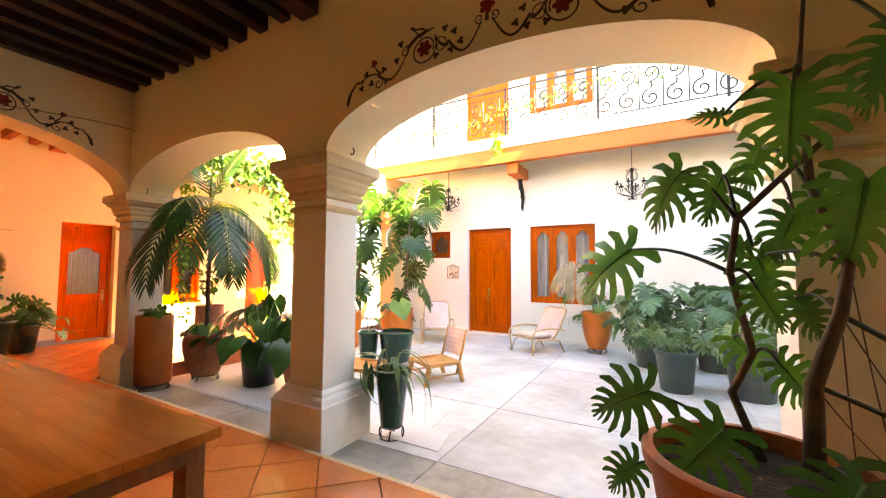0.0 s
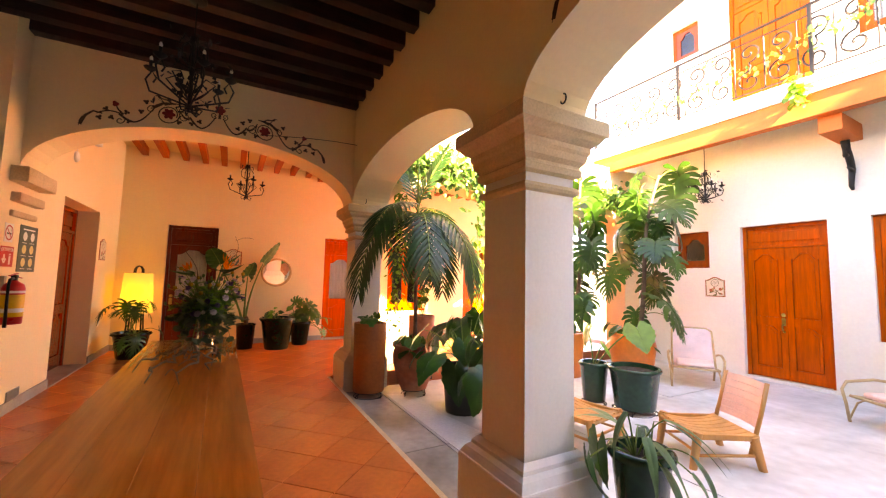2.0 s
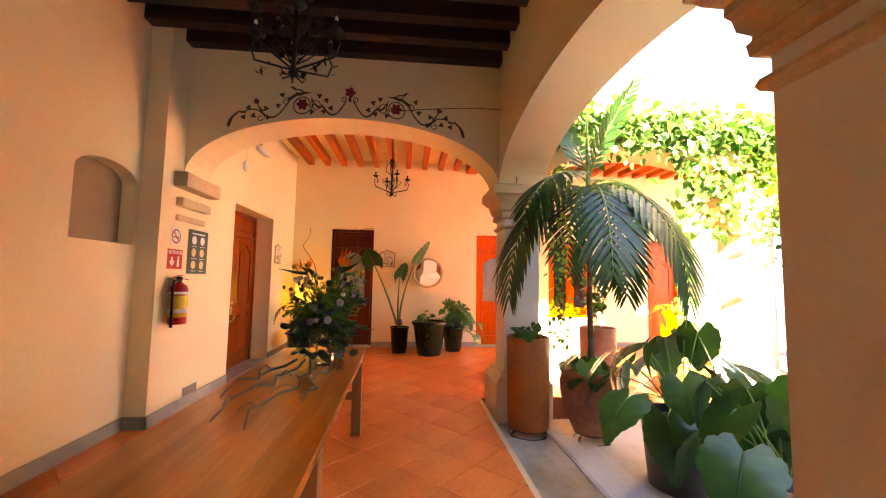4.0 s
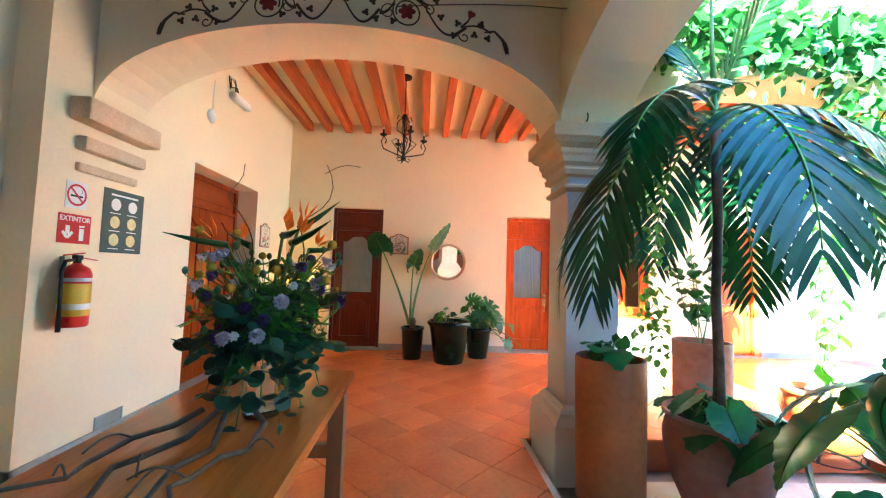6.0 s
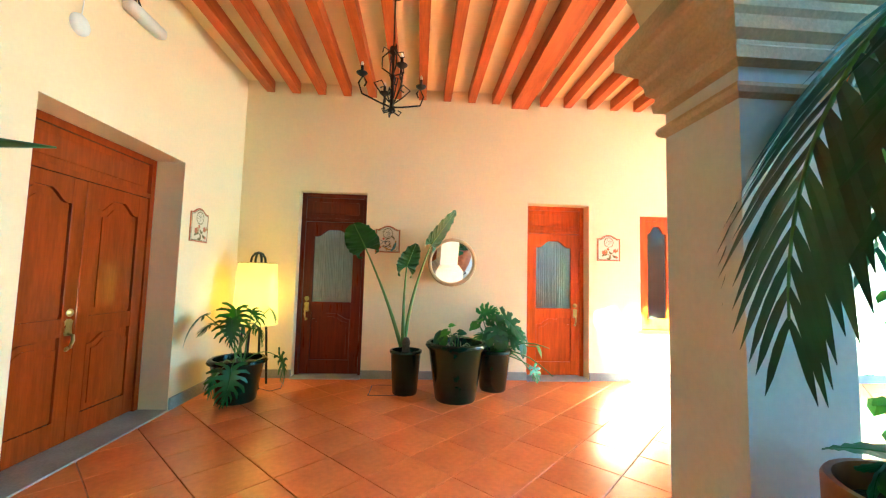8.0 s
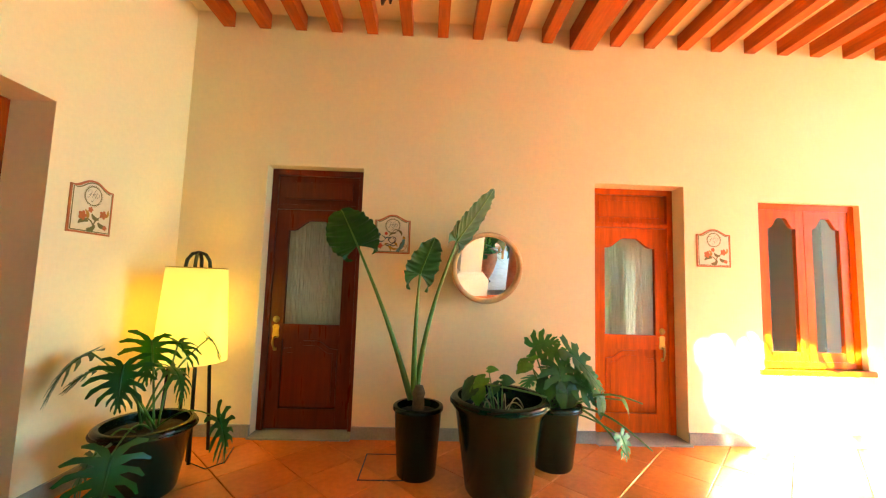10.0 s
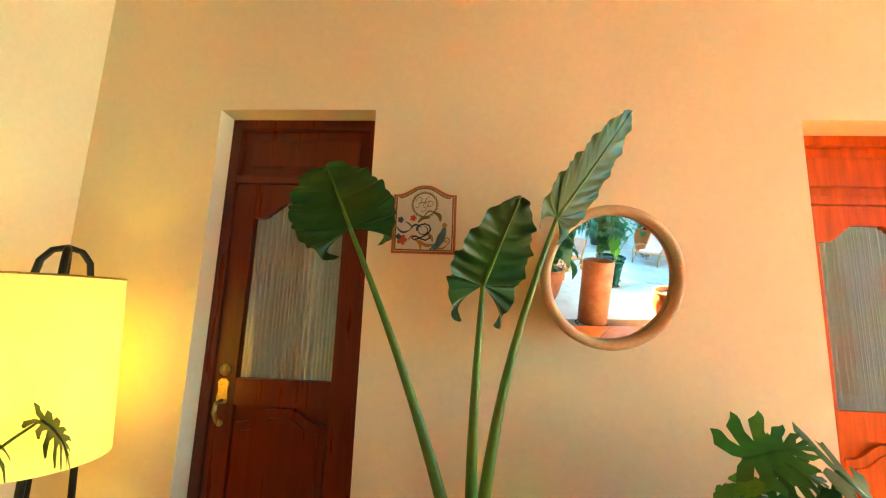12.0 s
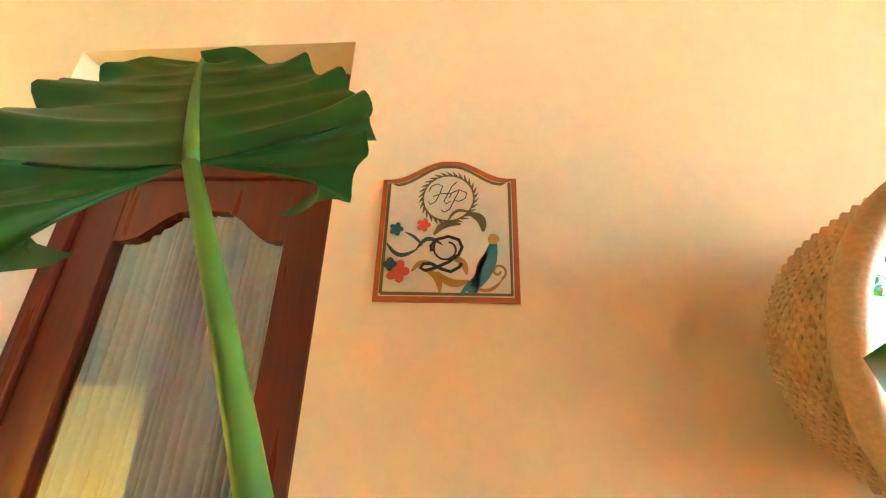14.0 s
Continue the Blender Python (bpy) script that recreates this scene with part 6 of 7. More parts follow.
def blob(s, cx, cy, r, n=5, d=0.0014, depth=0.35, m=None, turn=0.0):
    """A small five-petalled painted flower."""
    k = 6 * n
    v = [(cx, cy, d)] + [(cx + r * (1 - depth + depth * abs(math.cos(n * math.pi * i / k + turn))) * math.cos(2 * math.pi * i / k), cy + r * (1 - depth + depth * abs(math.cos(n * math.pi * i / k + turn))) * math.sin(2 * math.pi * i / k), d) for i in range(k)]
    return s.add(v, [(0, 1 + i, 1 + (i + 1) % k) for i in range(k)], m)


def curl(x, y, r, a0, turns, n=18, shrink=0.8):
    return [(x + r * (1 - shrink * i / n) * math.cos(a0 + turns * 2 * math.pi * i / n), y + r * (1 - shrink * i / n) * math.sin(a0 + turns * 2 * math.pi * i / n)) for i in range(n + 1)]


def plaque_outline(w, h, inset=0.0):
    out = [(-w + inset, inset), (w - inset, inset), (w - inset * 1.0, h * 0.86 - inset * 0.7)]
    n = 14
    for i in range(n + 1):
        f = i / n
        a = min(1, max(0, f / 0.45)) if f < 0.5 else min(1, max(0, (1 - f) / 0.45))
        out.append(((w - inset) * (0.86 - 1.72 * f), h * 0.86 - inset + (h * 0.14) * (a * a * (3 - 2 * a))))
    out.append((-w + inset, h * 0.86 - inset * 0.7))
    return out


def plaque(m, number, label, flower=PLQ_RIM):
    """A ceramic house-number plaque; local x across, y up, face towards +z."""
    e = tagged(new("door_plaque"), label, "plaque", "painted door plaques")
    e.matrix_basis = m
    w, h = 0.157, 0.345
    part("rim", Shape().prism(plaque_outline(w, h), 0.008), PLQ_RIM, e, "orange painted border")
    part("field", Shape().prism(plaque_outline(w, h, 0.012), 0.0095), PLAQUE, e)
    q = plaque_outline(w, h, 0.017)
    part("inner_line", stroke(Shape(), q + q[:1], 0.0075, 0.0112), OLIVE, e, "olive inner border line")
    o = Shape()
    ring(o, 0, 0.245, 0.057, 0.061, 0.0112)
    for i in range(30):
        t = 2 * math.pi * i / 30
        stroke(o, [(0.059 * math.cos(t), 0.245 + 0.059 * math.sin(t)), (0.071 * math.cos(t + 0.2), 0.245 + 0.071 * math.sin(t + 0.2))], (0.008, 0.001), 0.0112)
    part("wreath", o, OLIVE, e, "olive painted wreath")
    b = Shape()
    for pts in ([(-0.046, 0.262), (-0.040, 0.276), (-0.026, 0.282), (-0.014, 0.276), (-0.020, 0.256), (-0.030, 0.234), (-0.042, 0.228), (-0.046, 0.236)],
                [(0.020, 0.288), (0.008, 0.276), (-0.002, 0.254), (-0.010, 0.236), (-0.004, 0.230), (0.006, 0.236)],
                [(-0.036, 0.248), (-0.018, 0.256), (0.004, 0.256), (0.020, 0.264)],
                [(0.024, 0.262), (0.014, 0.240), (0.004, 0.216), (-0.008, 0.208), (-0.016, 0.214)],
                [(0.002, 0.244), (0.008, 0.258), (0.026, 0.266), (0.042, 0.258), (0.040, 0.244), (0.026, 0.236), (0.014, 0.238)]):
        stroke(b, pts, 0.0024, 0.0116)
    part("monogram", b, BLACKPAINT, e, "thin black flourished mark")
    sgn = 1 if number else -1

    def lens(name, ax, ay, bx, by, wide, mat, bow_=0.0, text=""):
        n = 9
        pts = []
        for i in range(n + 1):
            f = i / n
            dx, dy = bx - ax, by - ay
            k = bow_ * math.sin(math.pi * f)
            pts.append((sgn * (ax + dx * f - dy * k), ay + dy * f + dx * k))
        s_ = Shape()
        v = []
        for i, (x, y) in enumerate(pts):
            u, t = pts[max(i - 1, 0)], pts[min(i + 1, n)]
            dx, dy = t[0] - u[0], t[1] - u[1]
            d = math.hypot(dx, dy) or 1
            ww = wide / 2 * math.sin(math.pi * (0.06 + 0.88 * i / n)) ** 0.8
            v += [(x - dy / d * ww, y + dx / d * ww, 0.0118), (x + dy / d * ww, y - dx / d * ww, 0.0118)]
        s_.add(v, [(2 * i, 2 * i + 1, 2 * i + 3, 2 * i + 2) for i in range(n)])
        return part(name, s_, mat, e, text)

    if not number:
        for ax, ay, bx, by, wide, bw, mat in ((-0.02, 0.03, -0.07, 0.12, 0.010, -0.2, OLIVE), (-0.02, 0.03, 0.04, 0.10, 0.010, 0.2, OLIVE), (-0.05, 0.08, -0.11, 0.06, 0.030, 0.2, OLIVE), (-0.03, 0.06, 0.03, 0.03, 0.030, -0.2, OLIVE), (0.02, 0.08, 0.09, 0.06, 0.030, 0.2, OLIVE), (-0.055, 0.10, 0.0, 0.13, 0.026, -0.2, OLIVE), (0.03, 0.09, 0.05, 0.15, 0.022, 0.2, OCHRE), (-0.10, 0.12, -0.12, 0.17, 0.020, 0.2, OCHRE)):
            lens("painted_leaf", ax, ay, bx, by, wide, mat, bw)
        for x, y, r in ((-0.085, 0.135, 0.030), (0.065, 0.112, 0.032), (0.012, 0.155, 0.020), (-0.105, 0.050, 0.018)):
            part("flower", blob(Shape(), x * sgn, y, r, 5, 0.0120), flower, e, "painted orange flower")
        return e
    for ax, ay, bx, by, wide, bw, mat in ((-0.030, 0.152, 0.030, 0.178, 0.016, 0.2, OLIVE), (0.045, 0.205, 0.080, 0.160, 0.020, 0.25, OLIVE), (0.0, 0.185, 0.055, 0.205, 0.008, 0.3, OLIVE), (-0.045, 0.070, -0.012, 0.020, 0.016, 0.2, OCHRE), (-0.02, 0.066, 0.050, 0.046, 0.018, -0.2, OCHRE), (0.008, 0.100, 0.045, 0.060, 0.016, 0.2, OCHRE), (-0.075, 0.066, -0.03, 0.085, 0.012, 0.2, OCHRE), (0.055, 0.035, 0.120, 0.050, 0.008, -0.25, OCHRE)):
        lens("painted_leaf", ax, ay, bx, by, wide, mat, bw)
    lens("stem", -0.135, 0.132, -0.065, 0.118, 0.010, TEALDARK, -0.3)
    lens("stem", -0.095, 0.158, -0.055, 0.125, 0.007, TEALDARK, 0.1)
    lens("stem", -0.068, 0.116, -0.010, 0.128, 0.010, TEALDARK, 0.35)
    part("scroll", stroke(Shape(), [(sgn * x, y) for x, y in curl(0.112, 0.068, 0.018, -1.2, 1.2)], 0.0055, 0.0118), OCHRE, e, "ochre painted scroll")
    part("flower", blob(Shape(), -0.106 * sgn, 0.066, 0.027, 5, 0.0120), FLOWERRED, e, "painted orange-red flower")
    part("flower", blob(Shape(), -0.054 * sgn, 0.176, 0.017, 5, 0.0120), FLOWERRED, e, "painted orange-red flower")
    part("flower", blob(Shape(), -0.116 * sgn, 0.166, 0.017, 5, 0.0120), TEALDARK, e, "painted dark teal flower")
    part("sepal", blob(Shape(), -0.124 * sgn, 0.082, 0.016, 4, 0.0124), TEALDARK, e, "dark teal sepal")
    t = Shape()
    stroke(t, [(-0.033, 0.112), (-0.035, 0.126), (-0.024, 0.140), (0.003, 0.148), (0.026, 0.140), (0.034, 0.122), (0.026, 0.104), (0.005, 0.088), (-0.024, 0.074), (-0.046, 0.068), (-0.056, 0.074), (-0.050, 0.083), (-0.033, 0.084), (-0.010, 0.072), (0.010, 0.066), (0.028, 0.076), (0.034, 0.086)], 0.0075, 0.0128)
    stroke(t, curl(0.0, 0.118, 0.030, 2.6, 0.8, 16, 0.45), 0.0045, 0.0128)
    part("number", t, BLACKPAINT, e, "black swash numeral two")
    lens("bird", 0.050, 0.020, 0.104, 0.142, 0.034, TEALPAINT, -0.08, "teal painted bird")
    lens("tail", 0.030, 0.014, 0.070, 0.060, 0.012, TEALPAINT, 0.0, "teal tail feathers")
    lens("tail", 0.062, 0.014, 0.074, 0.060, 0.010, TEALPAINT, 0.0, "teal tail feathers")
    lens("wing", 0.066, 0.055, 0.090, 0.112, 0.014, OLIVE, 0.05)
    part("head", blob(Shape(), 0.102 * sgn, 0.142, 0.013, 3, 0.0124, 0.1), OCHRE, e)
    return e


def on_east(x, y, z):                     # local x runs along -y... the face looks towards +x
    return Matrix(((0, 0, 1, x), (1, 0, 0, y), (0, 1, 0, z), (0, 0, 0, 1)))


def on_north(x, y, z):                    # the face looks towards +y
    return Matrix(((-1, 0, 0, x), (0, 0, 1, y), (0, 1, 0, z), (0, 0, 0, 1)))


def on_south(x, y, z):                    # the face looks towards -y
    return Matrix(((1, 0, 0, x), (0, 0, -1, y), (0, 1, 0, z), (0, 0, 0, 1)))


plaque(on_east(WEST, 0.94, 1.575), "2", "arched ceramic plaque with a bird and the number 2")
plaque(on_east(WEST, 3.845, 1.55), "", "arched ceramic plaque with orange flowers beside the door")
plaque(on_north(-8.825, S2, 1.575), "", "arched ceramic plaque with flowers on the side wall")
plaque(on_south(-4.46, NORTH, 1.20), "", "arched ceramic plaque beside the courtyard door")
plaque(on_south(-4.46, NORTH, 5.35), "", "arched ceramic plaque beside the balcony door")


# ---- painted scrolls above the arches ----
def scrollwork(name, m, half, curve, label):
    """A symmetrical painted garland that follows the arch; curve gives its height at each place."""
    e = tagged(new(name), label, "mural", "", "")
    e.matrix_basis = m
    br = Shape()

    def bloom(x, y, r, n):
        part("flower", blob(Shape(), x, y, r, n), PAINTRED, e, "dark red painted flower")

    def bend(pts, sgn):
        return [(sgn * x * half, y * half + curve(sgn * x * half)) for x, y in pts]

    def wave(a, b, amp, n=12):
        return [(a[0] + (b[0] - a[0]) * i / n, a[1] + (b[1] - a[1]) * i / n + amp * math.sin(math.pi * i / n)) for i in range(n + 1)]

    for sgn in (1, -1):
        P = lambda pts: bend(pts, sgn)
        stroke(br, P(wave((0.03, 0.10), (0.24, 0.06), -0.11)), (0.012, 0.022))
        stroke(br, P(curl(0.045, 0.115, 0.030, -2.2, 1.2)), 0.010)
        stroke(br, P(wave((0.24, 0.04), (0.33, 0.13), -0.03)), (0.03, 0.008))
        stroke(br, P(curl(0.40, 0.065, 0.085, 2.6, 1.15, 24, 0.25)), 0.012)
        stroke(br, P(curl(0.29, 0.05, 0.05, 1.2, 1.2)), 0.009)
        bloom(*P([(0.40, 0.07)])[0], 0.052 * half, 6)
        stroke(br, P([(0.38, 0.17), (0.42, 0.20), (0.47, 0.21), (0.44, 0.17), (0.52, 0.12)]), (0.012, 0.035))
        stroke(br, P([(0.47, 0.21), (0.49, 0.235), (0.51, 0.23)]), (0.03, 0.006))
        stroke(br, P([(0.33, 0.17), (0.38, 0.17), (0.44, 0.16)]), (0.006, 0.04))
        stroke(br, P(wave((0.50, 0.13), (0.75, 0.06), -0.11)), (0.010, 0.024))
        stroke(br, P(curl(0.53, 0.105, 0.035, 2.0, -1.2)), 0.010)
        stroke(br, P(curl(0.74, 0.0, 0.04, 1.6, 1.2)), 0.010)
        stroke(br, P([(0.72, 0.05), (0.76, 0.10), (0.78, 0.15)]), (0.02, 0.008))
        bloom(*P([(0.78, 0.15)])[0], 0.026 * half, 3)
        stroke(br, P(wave((0.74, 0.06), (0.90, 0.08), 0.02)), 0.014)
        stroke(br, P([(0.86, 0.07), (0.92, 0.10), (0.97, 0.07), (1.0, 0.0)]), (0.012, 0.03))
        stroke(br, P([(0.98, 0.06), (1.0, 0.03), (1.005, -0.01)]), (0.03, 0.002))
        for x, y in ((0.80, 0.03), (0.84, 0.11), (0.88, 0.04), (0.68, -0.01), (0.20, 0.10), (0.16, 0.03), (0.26, 0.14), (0.60, 0.08), (0.57, 0.17), (0.32, 0.0), (0.22, 0.0), (0.70, 0.07)):
            blob(br, *P([(x, y)])[0], 0.024 * half, 3, 0.0013, 0.6, None, x * 9)
    bloom(0, curve(0) + 0.175 * half, 0.048 * half, 5)
    stroke(br, [(0, curve(0) + 0.09 * half), (0, curve(0) + 0.24 * half)], (0.03, 0.004))
    part("scroll", br, PAINTBROWN, e, "brown painted scroll")
    return e


def arch_height(u0, u1, rise, lift):
    c, w = (u0 + u1) / 2, (u1 - u0) / 2
    return lambda x: SPRING + rise * max(0, 1 - abs(x / w) ** 2.0) ** (1 / 2.0) + lift


scrollwork("wall_painting", on_east(AX1 + 0.001, (S2 + AY0) / 2, 0), 1.22, arch_height(S2, AY0, 0.635, 0.07), "brown scroll mural with red flowers over the cross arch")
scrollwork("wall_painting", on_south((0.50 - 2.41) / 2, AY0 - 0.001, 0), 1.22, arch_height(-2.41, 0.50, 0.47, 0.08), "brown scroll mural with red flowers over the courtyard arch")


# ---- chairs ----
def leather_chair(x, y, rz, label):
    e = thing("low_leather_chair", x, y, YARD, label, "chair", rz, "courtyard chairs")
    leg = None
    for sx in (-1, 1):
        for sy, top, lean in ((-1, 0.30, -0.03), (1, 0.28, 0.05)):
            s = Shape().tube([(sx * 0.25, sy * 0.24 + lean, 0.0), (sx * 0.25, sy * 0.22, top)], [0.029, 0.036], 10)
            part("leg", s, CHAIRWOOD, e, "", 50)
    for sx in (-1, 1):
        part("side_rail", Shape().box(sx * 0.25 - 0.015, sx * 0.25 + 0.015, -0.27, 0.26, 0.245, 0.29, None, 0.006), CHAIRWOOD, e)
        part("back_post", Shape().tube([(sx * 0.235, 0.20, 0.12), (sx * 0.235, 0.30, 0.45), (sx * 0.235, 0.36, 0.70)], 0.017, 8), CHAIRWOOD, e, "", True)
        part("stretcher", Shape().tube([(sx * 0.25, -0.24, 0.12), (sx * 0.25, 0.24, 0.13)], 0.012, 6), CHAIRWOOD, e, "", True)
    part("front_rail", Shape().tube([(-0.26, -0.25, 0.27), (0.26, -0.25, 0.27)], 0.018, 8), CHAIRWOOD, e, "", True)
    part("cross_rail", Shape().tube([(-0.25, -0.23, 0.14), (0.25, -0.23, 0.14)], 0.012, 6), CHAIRWOOD, e, "", True)
    # woven seat and back: bands over a sagging sheet
    for i in range(7):
        u = -0.225 + 0.075 * i
        s = Shape()
        v = []
        for k in range(9):
            f = k / 8
            v += [(u - 0.034, -0.26 + 0.50 * f, 0.297 - 0.035 * math.sin(math.pi * f)), (u + 0.034, -0.26 + 0.50 * f, 0.297 - 0.035 * math.sin(math.pi * f)), (u + 0.034, -0.26 + 0.50 * f, 0.285 - 0.035 * math.sin(math.pi * f)), (u - 0.034, -0.26 + 0.50 * f, 0.285 - 0.035 * math.sin(math.pi * f))]
        f = [(4 * k + a, 4 * k + (a + 1) % 4, 4 * k + 4 + (a + 1) % 4, 4 * k + 4 + a) for k in range(8) for a in range(4)]
        part("seat_band", s.add(v, f), CHAIRWOOD, e, "woven seat band")
    for i in range(6):
        z = 0.36 + 0.06 * i
        yy = 0.25 + 0.10 * (z - 0.30) / 0.4
        s = Shape()
        v = []
        for k in range(9):
            f = k / 8
            sag = 0.035 * math.sin(math.pi * f)
            x0 = -0.245 + 0.49 * f
            v += [(x0, yy + sag, z - 0.028), (x0, yy + sag + 0.015, z + 0.028), (x0, yy + sag + 0.024, z + 0.028), (x0, yy + sag + 0.009, z - 0.028)]
        f = [(4 * k + a, 4 * k + (a + 1) % 4, 4 * k + 4 + (a + 1) % 4, 4 * k + 4 + a) for k in range(8) for a in range(4)]
        part("back_band", s.add(v, f), LEATHER, e, "pinkish leather back band")
    return e


def rattan_chair(x, y, rz, label):
    e = thing("rattan_lounge_chair", x, y, YARD, label, "chair", rz, "rattan chairs by the wall")
    for sx in (-1, 1):
        s = Shape().tube([(sx * 0.30, -0.36, 0.0), (sx * 0.31, -0.38, 0.20), (sx * 0.33, -0.40, 0.36), (sx * 0.34, -0.34, 0.44), (sx * 0.34, -0.05, 0.47), (sx * 0.33, 0.22, 0.44), (sx * 0.31, 0.38, 0.40)], 0.016, 8)
        part("arm", s, RATTAN, e, "", True)
        part("leg", Shape().tube([(sx * 0.28, 0.40, 0.0), (sx * 0.28, 0.28, 0.22), (sx * 0.28, -0.36, 0.30)], 0.016, 8), RATTAN, e, "", True)
        part("leg_brace", Shape().tube([(sx * 0.30, -0.36, 0.05), (sx * 0.29, -0.28, 0.22), (sx * 0.28, -0.15, 0.28)], 0.011, 6), RATTAN, e, "", True)
        part("back_post", Shape().tube([(sx * 0.28, 0.12, 0.26), (sx * 0.28, 0.30, 0.45), (sx * 0.27, 0.46, 0.76)], 0.016, 8), RATTAN, e, "", True)
    part("top_rail", Shape().tube([(-0.27, 0.46, 0.76), (-0.2, 0.49, 0.80), (0.2, 0.49, 0.80), (0.27, 0.46, 0.76)], 0.015, 8), RATTAN, e, "", True)
    part("front_rail", Shape().tube([(-0.28, -0.36, 0.30), (0.28, -0.36, 0.30)], 0.015, 8), RATTAN, e, "", True)
    s = Shape()
    v = []
    n = 18
    for k in range(n + 1):
        f = k / n
        if f < 0.55:
            g = f / 0.55
            p = (-0.36 + 0.50 * g, 0.315 - 0.06 * math.sin(math.pi * g * 0.9))
        else:
            g = (f - 0.55) / 0.45
            p = (0.14 + 0.345 * g, 0.27 + 0.53 * g)
        v += [(-0.26, p[0], p[1]), (0.26, p[0], p[1]), (0.26, p[0] + 0.006, p[1] - 0.014), (-0.26, p[0] + 0.006, p[1] - 0.014)]
    f = [(4 * k + a, 4 * k + (a + 1) % 4, 4 * k + 4 + (a + 1) % 4, 4 * k + 4 + a) for k in range(n) for a in range(4)]
    part("sling", s.add(v, f), LEATHER, e, "pale pink leather sling", 50)
    part("cushion", Shape().box(-0.23, 0.23, -0.28, 0.14, 0.30, 0.36, pose(0, 0, 0, 0, 0, 0), 0.028), CUSHION, e, "pale cushion", True)
    return e


leather_chair(-2.71, 4.64, -30, "low chair with honey wood legs and woven leather back")
leather_chair(-3.45, 3.95, 100, "low chair with pale leather back beside the green pots")
rattan_chair(-2.02, 7.22, -33, "rattan lounge chair with a pink cushion below the window")
rattan_chair(-4.15, 7.15, 32, "rattan lounge chair with a pale cushion beside the door")

# ---- fixtures on the side wall ----
ext = thing("fire_extinguisher", -5.80, S2 + 0.095, 0.89, "red fire extinguisher with a yellow label on the wall", "extinguisher")
part("cylinder", Shape().lathe([(0.0, 0), (0.072, 0.002), (0.078, 0.015), (0.078, 0.33), (0.066, 0.365), (0.03, 0.39), (0.022, 0.40), (0.0, 0.40)], 28), REDPAINT, ext, "", 50)
part("label_band", Shape().lathe([(0.0785, 0.07), (0.0792, 0.072), (0.0792, 0.27), (0.0785, 0.272)], 28, None, False), YELLOW, ext, "yellow instruction label", 50)
part("label_bar", Shape().lathe([(0.0796, 0.11), (0.0798, 0.112), (0.0798, 0.145), (0.0796, 0.147)], 28, None, False), WHITEP, ext, "white printed bar", 50)
part("label_bar", Shape().lathe([(0.0796, 0.285), (0.0798, 0.287), (0.0798, 0.305), (0.0796, 0.307)], 28, None, False), WHITEP, ext, "white printed bar", 50)
part("valve", Shape().lathe([(0.0, 0.39), (0.02, 0.39), (0.02, 0.43), (0.012, 0.445), (0, 0.446)], 14).box(-0.02, 0.02, -0.02, 0.02, 0.42, 0.45, None, 0.004), IRON, ext, "", 50)
part("lever", Shape().box(-0.11, 0.03, -0.01, 0.01, 0.45, 0.458, pose(0, 0, 0, 0, 8, 0), 0.003).box(-0.10, 0.03, -0.009, 0.009, 0.43, 0.437, pose(0, 0, 0, 0, -6, 0), 0.003), REDPAINT, ext)
part("hose", Shape().tube([(0.02, 0.0, 0.42), (0.08, 0.0, 0.41), (0.10, 0.0, 0.35), (0.095, 0.0, 0.15), (0.092, 0.0, -0.02)], [0.011, 0.011, 0.011, 0.011, 0.014], 8), IRON, ext, "black rubber hose", True)
part("wall_bracket", Shape().box(-0.02, 0.02, -0.093, -0.06, 0.30, 0.44), GREYMETAL, ext)


def text_mesh(body, size, mat, parent, m, bold=0.0):
    cu = bpy.data.curves.new("lettering", "FONT")
    cu.body, cu.size, cu.extrude, cu.align_x, cu.offset = body, size, 0.0004, "CENTER", bold
    t = new("lettering", cu)
    me = bpy.data.meshes.new_from_object(t)
    bpy.data.objects.remove(t)
    me.materials.append(mat)
    t = new("lettering", me)
    t.parent = parent
    t.matrix_basis = m
    return t


def sign(name, m, w, h, mat, label):
    e = tagged(new(name), label, "sign")
    e.matrix_basis = m
    part("plate", Shape().box(-w / 2, w / 2, 0, h, 0, 0.004), mat, e)
    return e


ns = sign("no_smoking_sign", on_north(-5.86, S2, 1.645), 0.155, 0.175, WHITEP, "white no-smoking sign with a red ring")
s = ring(Shape(), 0, 0.0875, 0.058, 0.072, 0.0052)
stroke(s, [(-0.045, 0.13), (0.045, 0.045)], 0.013, 0.0052)
part("red_ring", s, REDPAINT, ns)
part("cigarette", stroke(stroke(Shape(), [(-0.045, 0.08), (0.045, 0.08)], 0.012, 0.0047), [(0.03, 0.10), (0.04, 0.11), (0.03, 0.125)], 0.004, 0.0047), BLACKPAINT, ns)
es = sign("extinguisher_sign", on_north(-5.865, S2, 1.415), 0.235, 0.19, REDPAINT, "red extinguisher sign with a white arrow")
text_mesh("EXTINTOR", 0.045, WHITEP, es, pose(0, 0.145, 0.0046), 0.0008)
part("arrow", stroke(stroke(stroke(Shape(), [(-0.05, 0.115), (-0.05, 0.06)], 0.03, 0.0046), [(-0.085, 0.075), (-0.05, 0.035)], 0.02, 0.0048), [(-0.015, 0.075), (-0.05, 0.035)], 0.02, 0.005), WHITEP, es)
part("pictogram", stroke(stroke(Shape(), [(0.05, 0.02), (0.05, 0.10)], 0.034, 0.0046), [(0.03, 0.112), (0.07, 0.118)], 0.012, 0.0046), WHITEP, es)
gs_ = sign("rules_sign", on_north(-6.262, S2, 1.37), 0.385, 0.465, SIGNGREEN, "dark green notice board with six cream circles")
